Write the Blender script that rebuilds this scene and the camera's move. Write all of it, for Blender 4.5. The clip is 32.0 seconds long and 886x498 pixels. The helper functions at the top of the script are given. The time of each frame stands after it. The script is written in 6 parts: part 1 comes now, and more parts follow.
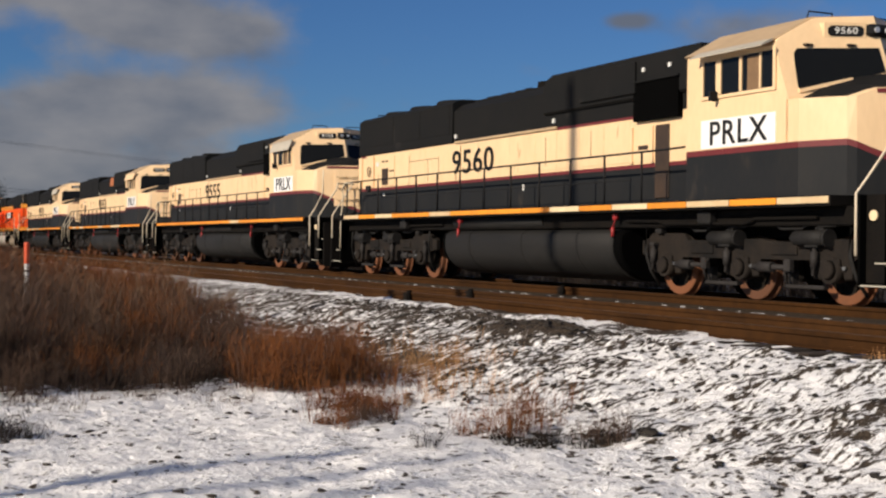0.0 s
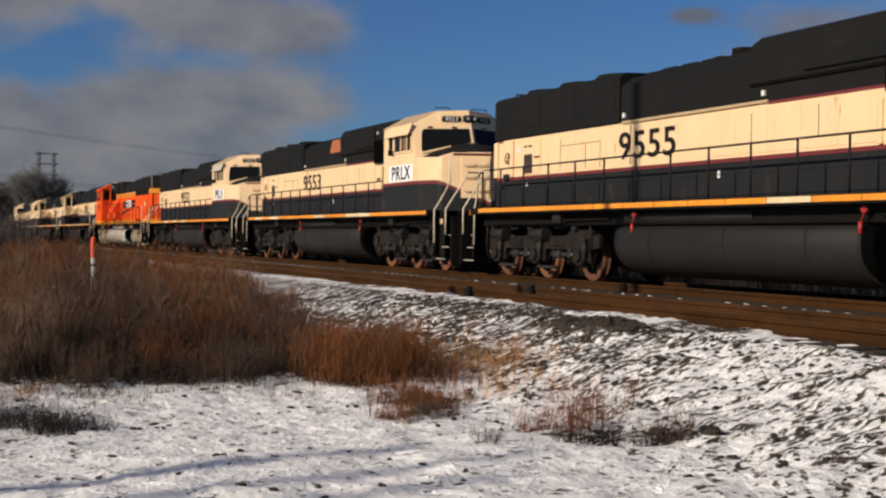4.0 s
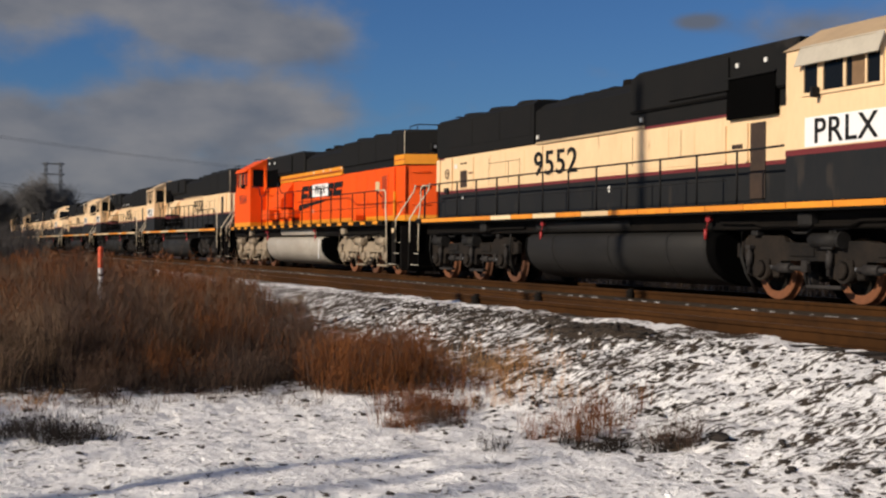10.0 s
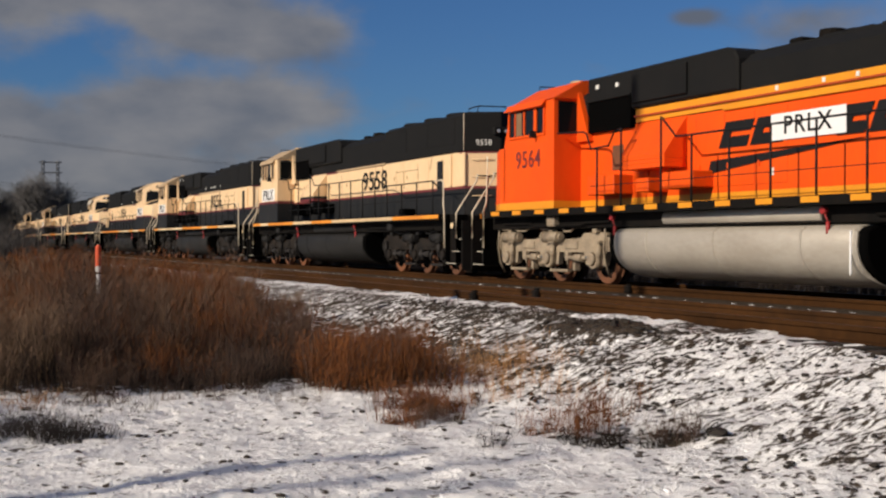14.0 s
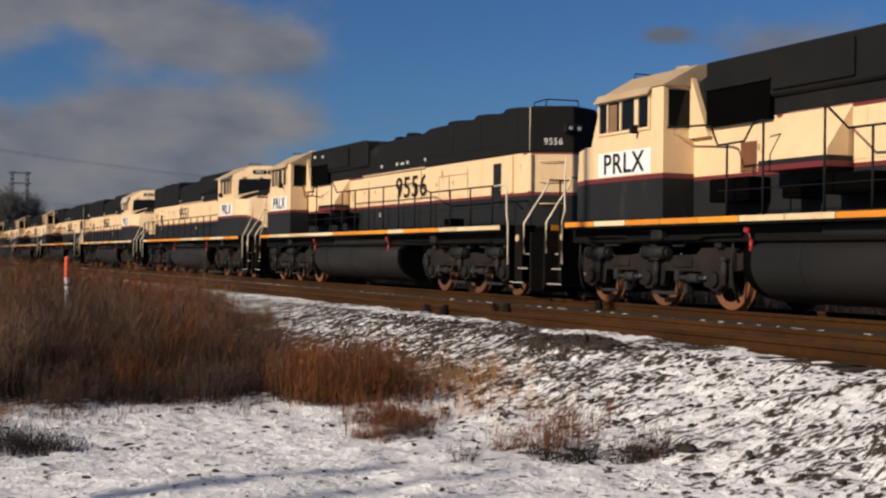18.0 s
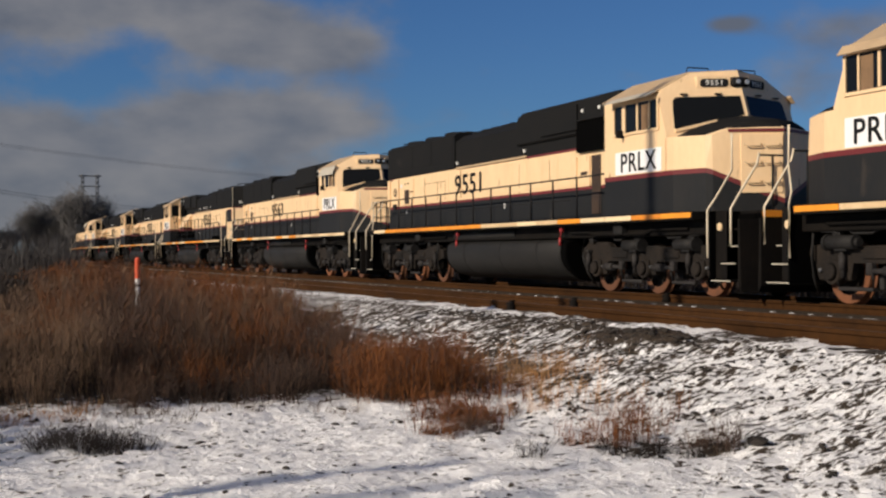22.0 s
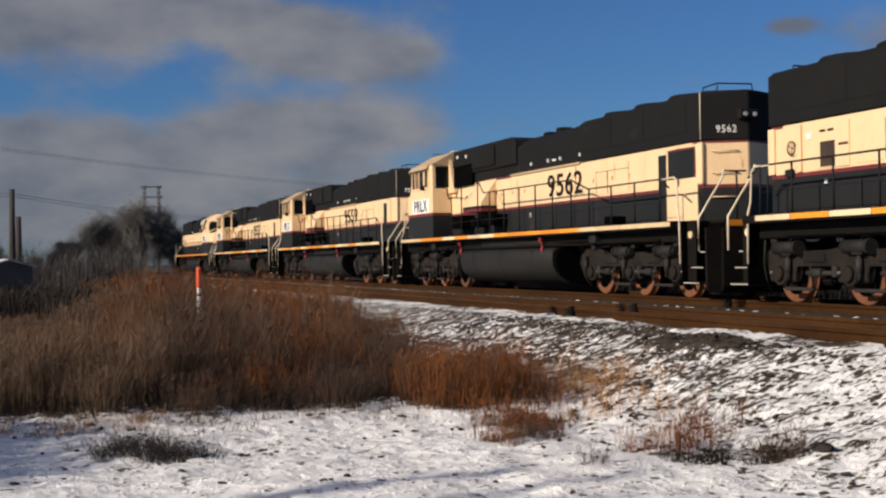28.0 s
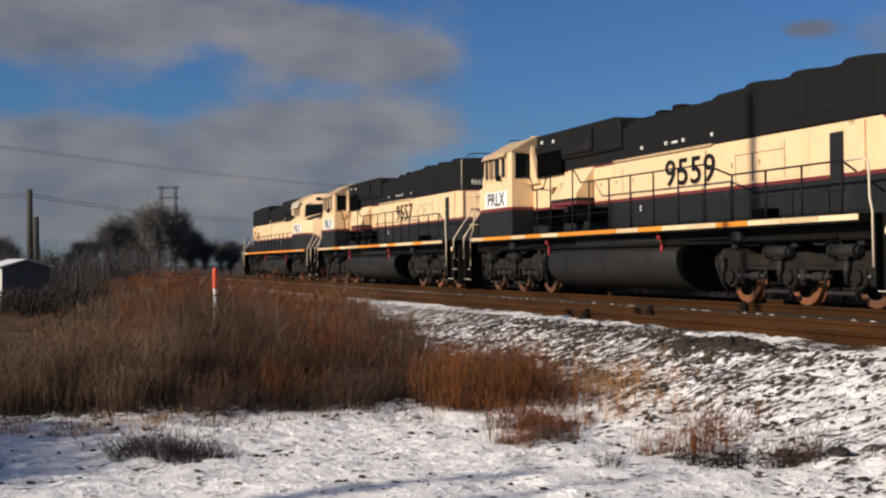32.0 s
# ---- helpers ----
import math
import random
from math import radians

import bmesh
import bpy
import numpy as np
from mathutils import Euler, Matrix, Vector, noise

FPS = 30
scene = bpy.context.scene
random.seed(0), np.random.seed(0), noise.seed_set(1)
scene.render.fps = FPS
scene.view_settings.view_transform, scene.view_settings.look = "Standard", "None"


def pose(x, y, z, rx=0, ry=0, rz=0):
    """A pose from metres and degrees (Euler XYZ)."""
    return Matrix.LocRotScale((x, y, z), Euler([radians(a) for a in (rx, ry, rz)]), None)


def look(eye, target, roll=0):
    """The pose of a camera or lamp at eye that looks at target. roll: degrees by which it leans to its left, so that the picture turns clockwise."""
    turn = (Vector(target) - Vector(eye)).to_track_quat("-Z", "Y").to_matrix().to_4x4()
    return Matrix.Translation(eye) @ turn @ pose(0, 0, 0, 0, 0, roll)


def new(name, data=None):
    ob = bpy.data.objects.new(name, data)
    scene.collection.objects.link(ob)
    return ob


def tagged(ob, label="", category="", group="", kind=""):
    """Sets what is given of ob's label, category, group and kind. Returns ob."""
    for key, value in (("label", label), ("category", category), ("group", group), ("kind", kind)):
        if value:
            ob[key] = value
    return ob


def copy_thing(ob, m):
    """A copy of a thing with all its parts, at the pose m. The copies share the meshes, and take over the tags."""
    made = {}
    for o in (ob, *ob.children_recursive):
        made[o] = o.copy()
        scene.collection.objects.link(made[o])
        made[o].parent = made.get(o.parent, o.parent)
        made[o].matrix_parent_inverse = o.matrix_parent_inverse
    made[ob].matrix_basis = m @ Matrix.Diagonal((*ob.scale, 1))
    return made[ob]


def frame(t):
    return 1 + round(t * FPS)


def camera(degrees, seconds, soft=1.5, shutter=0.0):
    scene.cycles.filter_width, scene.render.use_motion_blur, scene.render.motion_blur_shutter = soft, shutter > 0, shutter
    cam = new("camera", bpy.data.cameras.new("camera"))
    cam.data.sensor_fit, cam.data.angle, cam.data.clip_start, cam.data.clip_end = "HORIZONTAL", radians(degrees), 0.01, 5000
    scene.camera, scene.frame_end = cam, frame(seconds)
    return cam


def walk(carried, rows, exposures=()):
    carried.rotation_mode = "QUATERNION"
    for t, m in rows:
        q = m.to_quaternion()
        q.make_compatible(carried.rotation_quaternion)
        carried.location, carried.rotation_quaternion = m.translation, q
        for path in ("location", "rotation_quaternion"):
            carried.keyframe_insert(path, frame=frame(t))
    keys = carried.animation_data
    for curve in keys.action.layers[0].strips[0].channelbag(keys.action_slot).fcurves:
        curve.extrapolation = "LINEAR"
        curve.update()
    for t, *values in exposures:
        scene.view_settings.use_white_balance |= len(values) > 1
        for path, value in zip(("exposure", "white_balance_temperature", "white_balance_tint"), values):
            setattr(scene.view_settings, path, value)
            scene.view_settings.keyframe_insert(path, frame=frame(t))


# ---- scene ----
RAIL = 0.70                 # top of rail above the ground where the camera stands
EYE = (0.0, 0.0, 1.554)
NEAR_C, FAR_C = 9.95, 14.35  # centre lines of the two tracks (they run along x)
UNIT = 22.56                # a locomotive over its couplers

# ---- camera ----
cam = camera(37.74, 32.0, soft=2.3)
PATH = [
    (0, 64.66, -0.23, -0.64), (0.5, 65.67, -0.25, -0.53), (1, 65.54, -0.01, -0.41), (1.5, 66.44, -0.5, -0.1), (2, 67.01, -0.94, -1.09),
    (2.5, 67.76, -1.01, -0.37), (3, 67.72, -1.01, -0.59), (3.5, 67.48, -0.66, -0.8), (5.5, 67.2, -0.18, -0.79), (6, 67.12, 0.03, -0.68),
    (6.5, 67.32, -0.01, -0.53), (7, 67.52, 0.13, -0.15), (7.5, 67.7, 0.17, -0.34), (8, 67.53, 0.12, -0.31), (8.5, 67.84, 0.33, -0.37),
    (9, 67.95, 0.13, -0.57), (9.5, 67.73, -0.1, -0.53), (10, 67.66, -0.11, -0.48), (10.5, 67.57, -0.15, -0.46), (11, 67.19, 0.21, -0.67),
    (11.5, 67.19, 0.18, -0.69), (12, 66.9, 0.01, -0.49), (12.5, 66.82, 0.55, -0.32), (13, 66.95, 0.26, -0.22), (13.5, 67.63, 0.04, -0.48),
    (14, 67.56, -0.26, -0.2), (14.5, 67.63, -0.14, -0.14), (16.5, 66.46, 0.46, -0.92), (17, 66.74, 0.29, -0.89), (17.5, 66.16, 0.02, -1.04),
    (18, 66.29, 0.39, -0.69), (18.5, 67.42, 0.62, -0.02), (19, 68.43, 0.37, 0.22), (19.5, 68.54, 0.19, -0.12), (20, 69.15, -0.09, 0.21),
    (20.5, 69.38, -0.41, 0.12), (21, 69.18, -0.12, 0.52), (21.5, 69.16, 0.28, 0.33), (22, 69.19, 0.19, 0.24), (22.5, 69.15, 0.53, 0.48),
    (23, 69.34, 0.63, 0.35), (23.5, 69.83, 0.54, 0.72), (24, 70.14, 0.26, 1.13), (24.5, 70.07, 0.37, 1.03), (26.5, 70.86, 0.44, 0.31),
    (27, 71.92, 0.96, 0.97), (27.5, 71.92, 0.52, 1.09), (28, 71.78, 0.52, 0.78), (28.5, 72.15, 0.49, 0.68), (29, 72.24, 0.53, 0.76),
    (29.5, 72.46, 0.62, 1.12), (30, 72.66, 0.57, 1.27), (30.5, 72.52, 0.46, 1.37), (31, 72.53, 0.36, 1.11), (31.5, 72.65, 0.52, 0.7),
    (32, 72.48, 0.61, 0.51),
]
walk(cam, [(t, pose(*EYE, 90 + pitch, roll, yaw)) for t, yaw, pitch, roll in PATH],
     [(0, 0.10, 6500, 10), (1, -0.01, 6540, 10), (3, -0.02, 6540, 10), (6, -0.03, 6530, 10), (21, -0.07, 6500, 10), (25, 0.08, 6440, 10), (32, 0.14, 6430, 10)])

# ---- sky and sun ----
SUN_EL, SUN_AZ = 26.0, 12.0   # height of the sun, and how far it stands to the +x side of straight behind the camera


def link(nt, a, b):
    nt.links.new(a, b)


def math_node(nt, op, a, b=None, clamp=False):
    n = nt.nodes.new("ShaderNodeMath")
    n.operation, n.use_clamp = op, clamp
    for i, v in enumerate((a, b)):
        if v is None:
            continue
        if isinstance(v, (int, float)):
            n.inputs[i].default_value = v
        else:
            link(nt, v, n.inputs[i])
    return n.outputs[0]


def make_world():
    w = bpy.data.worlds.new("sky")
    scene.world = w
    w.use_nodes = True
    nt = w.node_tree
    bg = nt.nodes["Background"]
    sky = nt.nodes.new("ShaderNodeTexSky")
    sky.sky_type, sky.sun_disc = "NISHITA", False
    sky.sun_elevation = radians(SUN_EL)
    sky.sun_rotation = radians(180 - SUN_AZ)
    sky.air_density, sky.dust_density, sky.ozone_density = 1.0, 0.3, 2.5
    tc = nt.nodes.new("ShaderNodeTexCoord")
    sep = nt.nodes.new("ShaderNodeSeparateXYZ")
    link(nt, tc.outputs["Generated"], sep.inputs[0])
    az = math_node(nt, "MULTIPLY", math_node(nt, "ARCTAN2", math_node(nt, "MULTIPLY", sep.outputs[0], -1.0), sep.outputs[1]), 57.2958)
    el = math_node(nt, "MULTIPLY", math_node(nt, "ARCSINE", sep.outputs[2]), 57.2958)
    # cloud cover: soft banks broken up by noise
    comb = nt.nodes.new("ShaderNodeCombineXYZ")
    link(nt, math_node(nt, "MULTIPLY", az, 0.22), comb.inputs[0])
    link(nt, math_node(nt, "MULTIPLY", el, 0.30), comb.inputs[1])
    noise_a = nt.nodes.new("ShaderNodeTexNoise")
    noise_a.inputs["Scale"].default_value, noise_a.inputs["Detail"].default_value = 1.0, 7.0
    noise_a.inputs["Roughness"].default_value = 0.55
    link(nt, comb.outputs[0], noise_a.inputs["Vector"])
    total = None
    for a, e, sa, se, amp in CLOUD_BANKS:
        da = math_node(nt, "DIVIDE", math_node(nt, "SUBTRACT", az, a), sa)
        de = math_node(nt, "DIVIDE", math_node(nt, "SUBTRACT", el, e), se)
        r2 = math_node(nt, "ADD", math_node(nt, "MULTIPLY", da, da), math_node(nt, "MULTIPLY", de, de))
        g = math_node(nt, "MULTIPLY", math_node(nt, "EXPONENT", math_node(nt, "MULTIPLY", r2, -1.0)), amp)
        total = g if total is None else math_node(nt, "ADD", total, g)
    cover = math_node(nt, "ADD", total, math_node(nt, "MULTIPLY", math_node(nt, "SUBTRACT", noise_a.outputs["Fac"], 0.5), 1.6))
    ramp = nt.nodes.new("ShaderNodeMapRange")
    ramp.interpolation_type = "SMOOTHSTEP"
    ramp.inputs["From Min"].default_value, ramp.inputs["From Max"].default_value = 0.25, 0.95
    link(nt, cover, ramp.inputs["Value"])
    # cloud shade: grey bodies with brighter upper edges
    comb2 = nt.nodes.new("ShaderNodeCombineXYZ")
    link(nt, math_node(nt, "MULTIPLY", az, 0.24), comb2.inputs[0])
    link(nt, math_node(nt, "MULTIPLY", math_node(nt, "ADD", el, 0.5), 0.45), comb2.inputs[1])
    noise_b = nt.nodes.new("ShaderNodeTexNoise")
    noise_b.inputs["Scale"].default_value, noise_b.inputs["Detail"].default_value = 1.0, 5.0
    link(nt, comb2.outputs[0], noise_b.inputs["Vector"])
    shade = nt.nodes.new("ShaderNodeValToRGB")
    shade.color_ramp.elements[0].position, shade.color_ramp.elements[0].color = 0.26, (0.132, 0.147, 0.182, 1)
    shade.color_ramp.elements[1].position, shade.color_ramp.elements[1].color = 0.76, (0.278, 0.270, 0.277, 1)
    da = math_node(nt, "DIVIDE", math_node(nt, "SUBTRACT", az, 56.7), 1.9)
    de = math_node(nt, "DIVIDE", math_node(nt, "SUBTRACT", el, 9.7), 0.7)
    r2 = math_node(nt, "ADD", math_node(nt, "MULTIPLY", da, da), math_node(nt, "MULTIPLY", de, de))
    low = math_node(nt, "MULTIPLY", math_node(nt, "EXPONENT", math_node(nt, "MULTIPLY", r2, -1.0)), 0.5)
    link(nt, math_node(nt, "SUBTRACT", noise_b.outputs["Fac"], low), shade.inputs["Fac"])
    tint = nt.nodes.new("ShaderNodeMix")
    tint.data_type, tint.blend_type = "RGBA", "MULTIPLY"
    tint.inputs["Factor"].default_value = 1.0
    link(nt, sky.outputs["Color"], tint.inputs["A"])
    tint.inputs["B"].default_value = SKY_TINT
    scl = nt.nodes.new("ShaderNodeMix")
    scl.data_type, scl.blend_type = "RGBA", "MULTIPLY"
    scl.inputs["Factor"].default_value = 1.0
    link(nt, shade.outputs["Color"], scl.inputs["A"])
    scl.inputs["B"].default_value = (CLOUD, CLOUD, CLOUD, 1)
    mix = nt.nodes.new("ShaderNodeMix")
    mix.data_type = "RGBA"
    link(nt, math_node(nt, "MULTIPLY", ramp.outputs["Result"], 0.93), mix.inputs["Factor"])
    link(nt, tint.outputs["Result"], mix.inputs["A"])
    link(nt, scl.outputs["Result"], mix.inputs["B"])
    link(nt, mix.outputs["Result"], bg.inputs["Color"])
    bg.inputs["Strength"].default_value = SKY


SKY, CLOUD = 0.046, 20.0
SKY_TINT = (0.51, 0.85, 1.36, 1)
# azimuth, height, half width, half height (degrees), weight
CLOUD_BANKS = [(89, 10.4, 10, 2.0, 1.15), (78, 10.6, 6, 1.0, 0.6), (75, 8.9, 4.6, 1.1, 1.2), (77, 5.9, 7, 1.5, 1.2), (89, 5.0, 7, 1.3, 1.0), (85, 2.2, 18, 2.1, 1.35),
               (56.7, 9.75, 1.25, 0.42, 0.85), (54, 7.2, 2.6, 1.3, 0.65), (60.6, 7.6, 1.3, 0.55, 0.5), (52, 9.2, 3.5, 1.3, 0.75), (108, 8, 10, 5, 0.9), (30, 9, 16, 4, 0.6), (60, 1.5, 12, 1.6, 0.7),
               # Unseen banks round the rest of the sky, added to whiten the fill light.
               (150, 28, 50, 20, 0.8), (-70, 30, 60, 22, 0.8), (60, 52, 70, 18, 0.7), (-150, 45, 50, 25, 0.6)]
make_world()

sun = new("sun", bpy.data.lights.new("sun", "SUN"))
sun.data.energy, sun.data.angle, sun.data.color = 5.0, radians(0.55), (1.0, 0.865, 0.70)
_a, _e = radians(SUN_AZ), radians(SUN_EL)
SUN_DIR = Vector((math.sin(_a) * math.cos(_e), -math.cos(_a) * math.cos(_e), math.sin(_e)))
sun.matrix_world = look(tuple(SUN_DIR * 60), (0, 0, 0))


# ---- materials ----
def material(name, color, rough=0.6, metal=0.0, dark=None, scale=6.0, fine=60.0, amount=0.5, bump=0.0, bump_scale=None, random_amount=0.0, stretch=(1, 1, 1), spec=0.5, detail=6.0):
    """A surface with two scales of colour variation (towards `dark`), optional relief, and a variation from object to object."""
    m = bpy.data.materials.new(name)
    m.use_nodes = True
    nt = m.node_tree
    b = nt.nodes["Principled BSDF"]
    b.inputs["Roughness"].default_value, b.inputs["Metallic"].default_value = rough, metal
    b.inputs["Specular IOR Level"].default_value = spec
    dark = dark or tuple(c * 0.55 for c in color)
    tc = nt.nodes.new("ShaderNodeTexCoord")
    mp = nt.nodes.new("ShaderNodeMapping")
    mp.inputs["Scale"].default_value = stretch
    link(nt, tc.outputs["Object"], mp.inputs["Vector"])
    out = []
    for s in (scale, fine):
        n = nt.nodes.new("ShaderNodeTexNoise")
        n.inputs["Scale"].default_value, n.inputs["Detail"].default_value = s, detail
        n.inputs["Roughness"].default_value = 0.6
        link(nt, mp.outputs["Vector"], n.inputs["Vector"])
        out.append(n.outputs["Fac"])
    mixed = math_node(nt, "ADD", math_node(nt, "MULTIPLY", out[0], 0.65), math_node(nt, "MULTIPLY", out[1], 0.35))
    if random_amount:
        oi = nt.nodes.new("ShaderNodeObjectInfo")
        mixed = math_node(nt, "ADD", mixed, math_node(nt, "MULTIPLY", math_node(nt, "SUBTRACT", oi.outputs["Random"], 0.5), random_amount))
    mr = nt.nodes.new("ShaderNodeMapRange")
    mr.inputs["From Min"].default_value, mr.inputs["From Max"].default_value = 0.36, 0.64
    mr.inputs["To Max"].default_value = amount
    link(nt, mixed, mr.inputs["Value"])
    mix = nt.nodes.new("ShaderNodeMix")
    mix.data_type = "RGBA"
    mix.inputs["A"].default_value, mix.inputs["B"].default_value = (*color, 1), (*dark, 1)
    link(nt, mr.outputs["Result"], mix.inputs["Factor"])
    link(nt, mix.outputs["Result"], b.inputs["Base Color"])
    if bump:
        bp = nt.nodes.new("ShaderNodeBump")
        bp.inputs["Strength"].default_value, bp.inputs["Distance"].default_value = 1.0, bump
        if bump_scale:
            n = nt.nodes.new("ShaderNodeTexNoise")
            n.inputs["Scale"].default_value, n.inputs["Detail"].default_value = bump_scale, 4.0
            link(nt, mp.outputs["Vector"], n.inputs["Vector"])
            link(nt, n.outputs["Fac"], bp.inputs["Height"])
        else:
            link(nt, out[1], bp.inputs["Height"])
        link(nt, bp.outputs["Normal"], b.inputs["Normal"])
    return m


CREAM = material("cream_paint", (0.82, 0.59, 0.345), 0.5, dark=(0.52, 0.34, 0.18), scale=1.2, fine=9, amount=0.30, stretch=(1.5, 1, 0.5))
CREAM_ROOF = material("weathered_cream_paint", (0.50, 0.36, 0.21), 0.6, dark=(0.30, 0.21, 0.13), scale=2.0, fine=14, amount=0.5)
BLACK = material("dark_green_black_paint", (0.0115, 0.0128, 0.0145), 0.62, dark=(0.019, 0.0185, 0.018), scale=1.5, fine=12, amount=0.7, stretch=(1, 1, 0.4), spec=0.2)
ROOF_BLACK = material("sooty_black_paint", (0.0085, 0.0089, 0.0092), 0.75, dark=(0.013, 0.0122, 0.0115), scale=1.2, fine=8, amount=0.7, spec=0.12)
RED = material("dark_red_stripe", (0.15, 0.020, 0.022), 0.5, dark=(0.10, 0.02, 0.02), scale=3, fine=30)
ORANGE = material("bright_orange_paint", (0.80, 0.090, 0.003), 0.55, spec=0.25, dark=(0.60, 0.050, 0.004), scale=0.9, fine=8, amount=0.45, stretch=(1.4, 1, 0.4))
YELLOW = material("yellow_stripe_paint", (0.78, 0.30, 0.012), 0.45, dark=(0.58, 0.20, 0.010), scale=2, fine=15)
ORANGE_VENT = material("dull_dark_orange_paint", (0.42, 0.045, 0.006), 0.6, dark=(0.25, 0.03, 0.005), scale=2, fine=15)
PANEL_ORANGE = material("faded_orange_brown_paint", (0.44, 0.15, 0.050), 0.6, dark=(0.26, 0.08, 0.03), scale=3, fine=20, amount=0.7)
AMBER = material("orange_reflective_strip", (0.82, 0.30, 0.025), 0.4, dark=(0.5, 0.17, 0.02), scale=3, fine=25, amount=0.6, random_amount=0.3)
PALE = material("pale_reflective_strip", (0.80, 0.62, 0.38), 0.45, dark=(0.45, 0.30, 0.15), scale=3, fine=25, amount=0.6, random_amount=0.4)
WHITE = material("white_paint", (0.82, 0.82, 0.82), 0.5, dark=(0.68, 0.68, 0.66), scale=3, fine=40, amount=0.3)
RAIL_PAINT = material("cream_handrail_paint", (0.72, 0.62, 0.46), 0.5, dark=(0.4, 0.32, 0.22), scale=5, fine=40)
LETTER = material("black_lettering", (0.012, 0.012, 0.013), 0.7, scale=4, fine=40, spec=0.15)
PALE_LETTER = material("white_lettering", (0.75, 0.74, 0.70), 0.5, dark=(0.5, 0.5, 0.45), scale=4, fine=40)
GLASS = material("dark_cab_glass", (0.007, 0.008, 0.009), 0.10, scale=1, fine=6, amount=0.2, spec=0.14)
# Shade of openings and recesses put into the colour; also blackens tank ends, boxes.
SHADE_BLACK = material("near_black_shade_tone", (0.0016, 0.0016, 0.0016), 0.9, scale=2, fine=12, spec=0.03)
GRIME = material("grimy_black_steel", (0.0032, 0.0030, 0.0029), 0.85, dark=(0.010, 0.0075, 0.0055), scale=2.2, fine=22, amount=0.75, bump=0.004, bump_scale=30, spec=0.12)
DUSTY = material("dusty_cast_steel", (0.023, 0.0175, 0.0135), 0.8, dark=(0.0070, 0.0068, 0.0068), scale=1.6, fine=18, amount=0.95, bump=0.004, bump_scale=30, spec=0.15)
TANK = material("dusty_black_tank_paint", (0.0085, 0.0085, 0.0083), 0.65, dark=(0.017, 0.0155, 0.014), scale=1.0, fine=10, amount=0.7, stretch=(0.5, 1, 1.3), spec=0.25)
SILVER = material("silver_tank_paint", (0.42, 0.385, 0.33), 0.5, 0.15, dark=(0.25, 0.215, 0.17), scale=1.2, fine=10, amount=0.6, stretch=(0.5, 1, 1.3))
GREY_TRUCK = material("dusty_grey_steel", (0.36, 0.29, 0.20), 0.65, dark=(0.12, 0.09, 0.065), scale=2.5, fine=20, amount=0.75, bump=0.004, bump_scale=30)
RUSTY = material("rusty_wheel_steel", (0.165, 0.058, 0.021), 0.75, 0.0, dark=(0.080, 0.032, 0.014), scale=3, fine=20, amount=0.8, random_amount=0.5)
WHEEL_PLATE = material("dark_wheel_plate", (0.010, 0.0085, 0.007), 0.8, dark=(0.02, 0.014, 0.010), scale=3, fine=20, spec=0.1)
RIGGING = material("dusty_brake_rigging", (0.034, 0.031, 0.030), 0.75, dark=(0.014, 0.012, 0.011), scale=3, fine=20, amount=0.8, spec=0.2)
GEAR = material("dusty_black_brake_gear", (0.020, 0.019, 0.0185), 0.7, dark=(0.007, 0.0065, 0.006), scale=3, fine=20, amount=0.85, spec=0.2)
LAMP_GLASS = material("clear_lamp_glass", (0.55, 0.56, 0.57), 0.12, 0.2, scale=6, fine=40, amount=0.2)
DOOR_BROWN = material("dark_brown_door_paint", (0.050, 0.028, 0.016), 0.7, dark=(0.018, 0.011, 0.008), scale=3, fine=20, amount=0.8)
SEAM = material("dark_panel_joint", (0.22, 0.13, 0.065), 0.7, dark=(0.10, 0.06, 0.03), scale=3, fine=20)
TAILRED = material("red_valve_paint", (0.32, 0.02, 0.02), 0.5, scale=6, fine=40)
RAIL_STEEL = material("rusty_rail_steel", (0.056, 0.0235, 0.0068), 0.9, 0.0, dark=(0.017, 0.0085, 0.0040), scale=0.35, fine=7, amount=0.85, spec=0.08)
RAIL_HEAD = material("worn_rail_head", (0.060, 0.034, 0.018), 0.6, 0.3, dark=(0.03, 0.017, 0.009), scale=0.6, fine=9, amount=0.7)
TIMBER = material("weathered_tie_timber", (0.026, 0.0165, 0.010), 0.9, dark=(0.012, 0.008, 0.0055), scale=3, fine=25, amount=0.8, stretch=(4, 0.6, 2), random_amount=0.5, bump=0.006)
BALLAST = material("rust_stained_ballast", (0.022, 0.0115, 0.0050), 0.95, dark=(0.008, 0.0048, 0.0028), scale=1.4, fine=24, amount=0.85, bump=0.03, bump_scale=22, spec=0.05)
BLACK_STONE = material("near_black_stone", (0.016, 0.014, 0.013), 0.85, dark=(0.034, 0.028, 0.024), scale=6, fine=30, amount=0.8, spec=0.2)
STONE = material("dark_brown_stone", (0.034, 0.026, 0.020), 0.9, dark=(0.013, 0.011, 0.009), scale=5, fine=30, amount=0.8, random_amount=0.4)
POST_RED = material("orange_red_plastic", (0.75, 0.10, 0.03), 0.5, dark=(0.5, 0.06, 0.02), scale=6, fine=40, amount=0.4)
POLE_WOOD = material("grey_pole_wood", (0.050, 0.045, 0.042), 0.9, dark=(0.025, 0.022, 0.021), scale=2, fine=20, stretch=(3, 3, 0.3))
STEEL = material("dull_galvanised_steel", (0.16, 0.17, 0.18), 0.6, 0.4, dark=(0.10, 0.10, 0.11), scale=2, fine=20)
BARK = material("grey_bark", (0.085, 0.078, 0.074), 0.95, dark=(0.055, 0.050, 0.047), scale=3, fine=20)
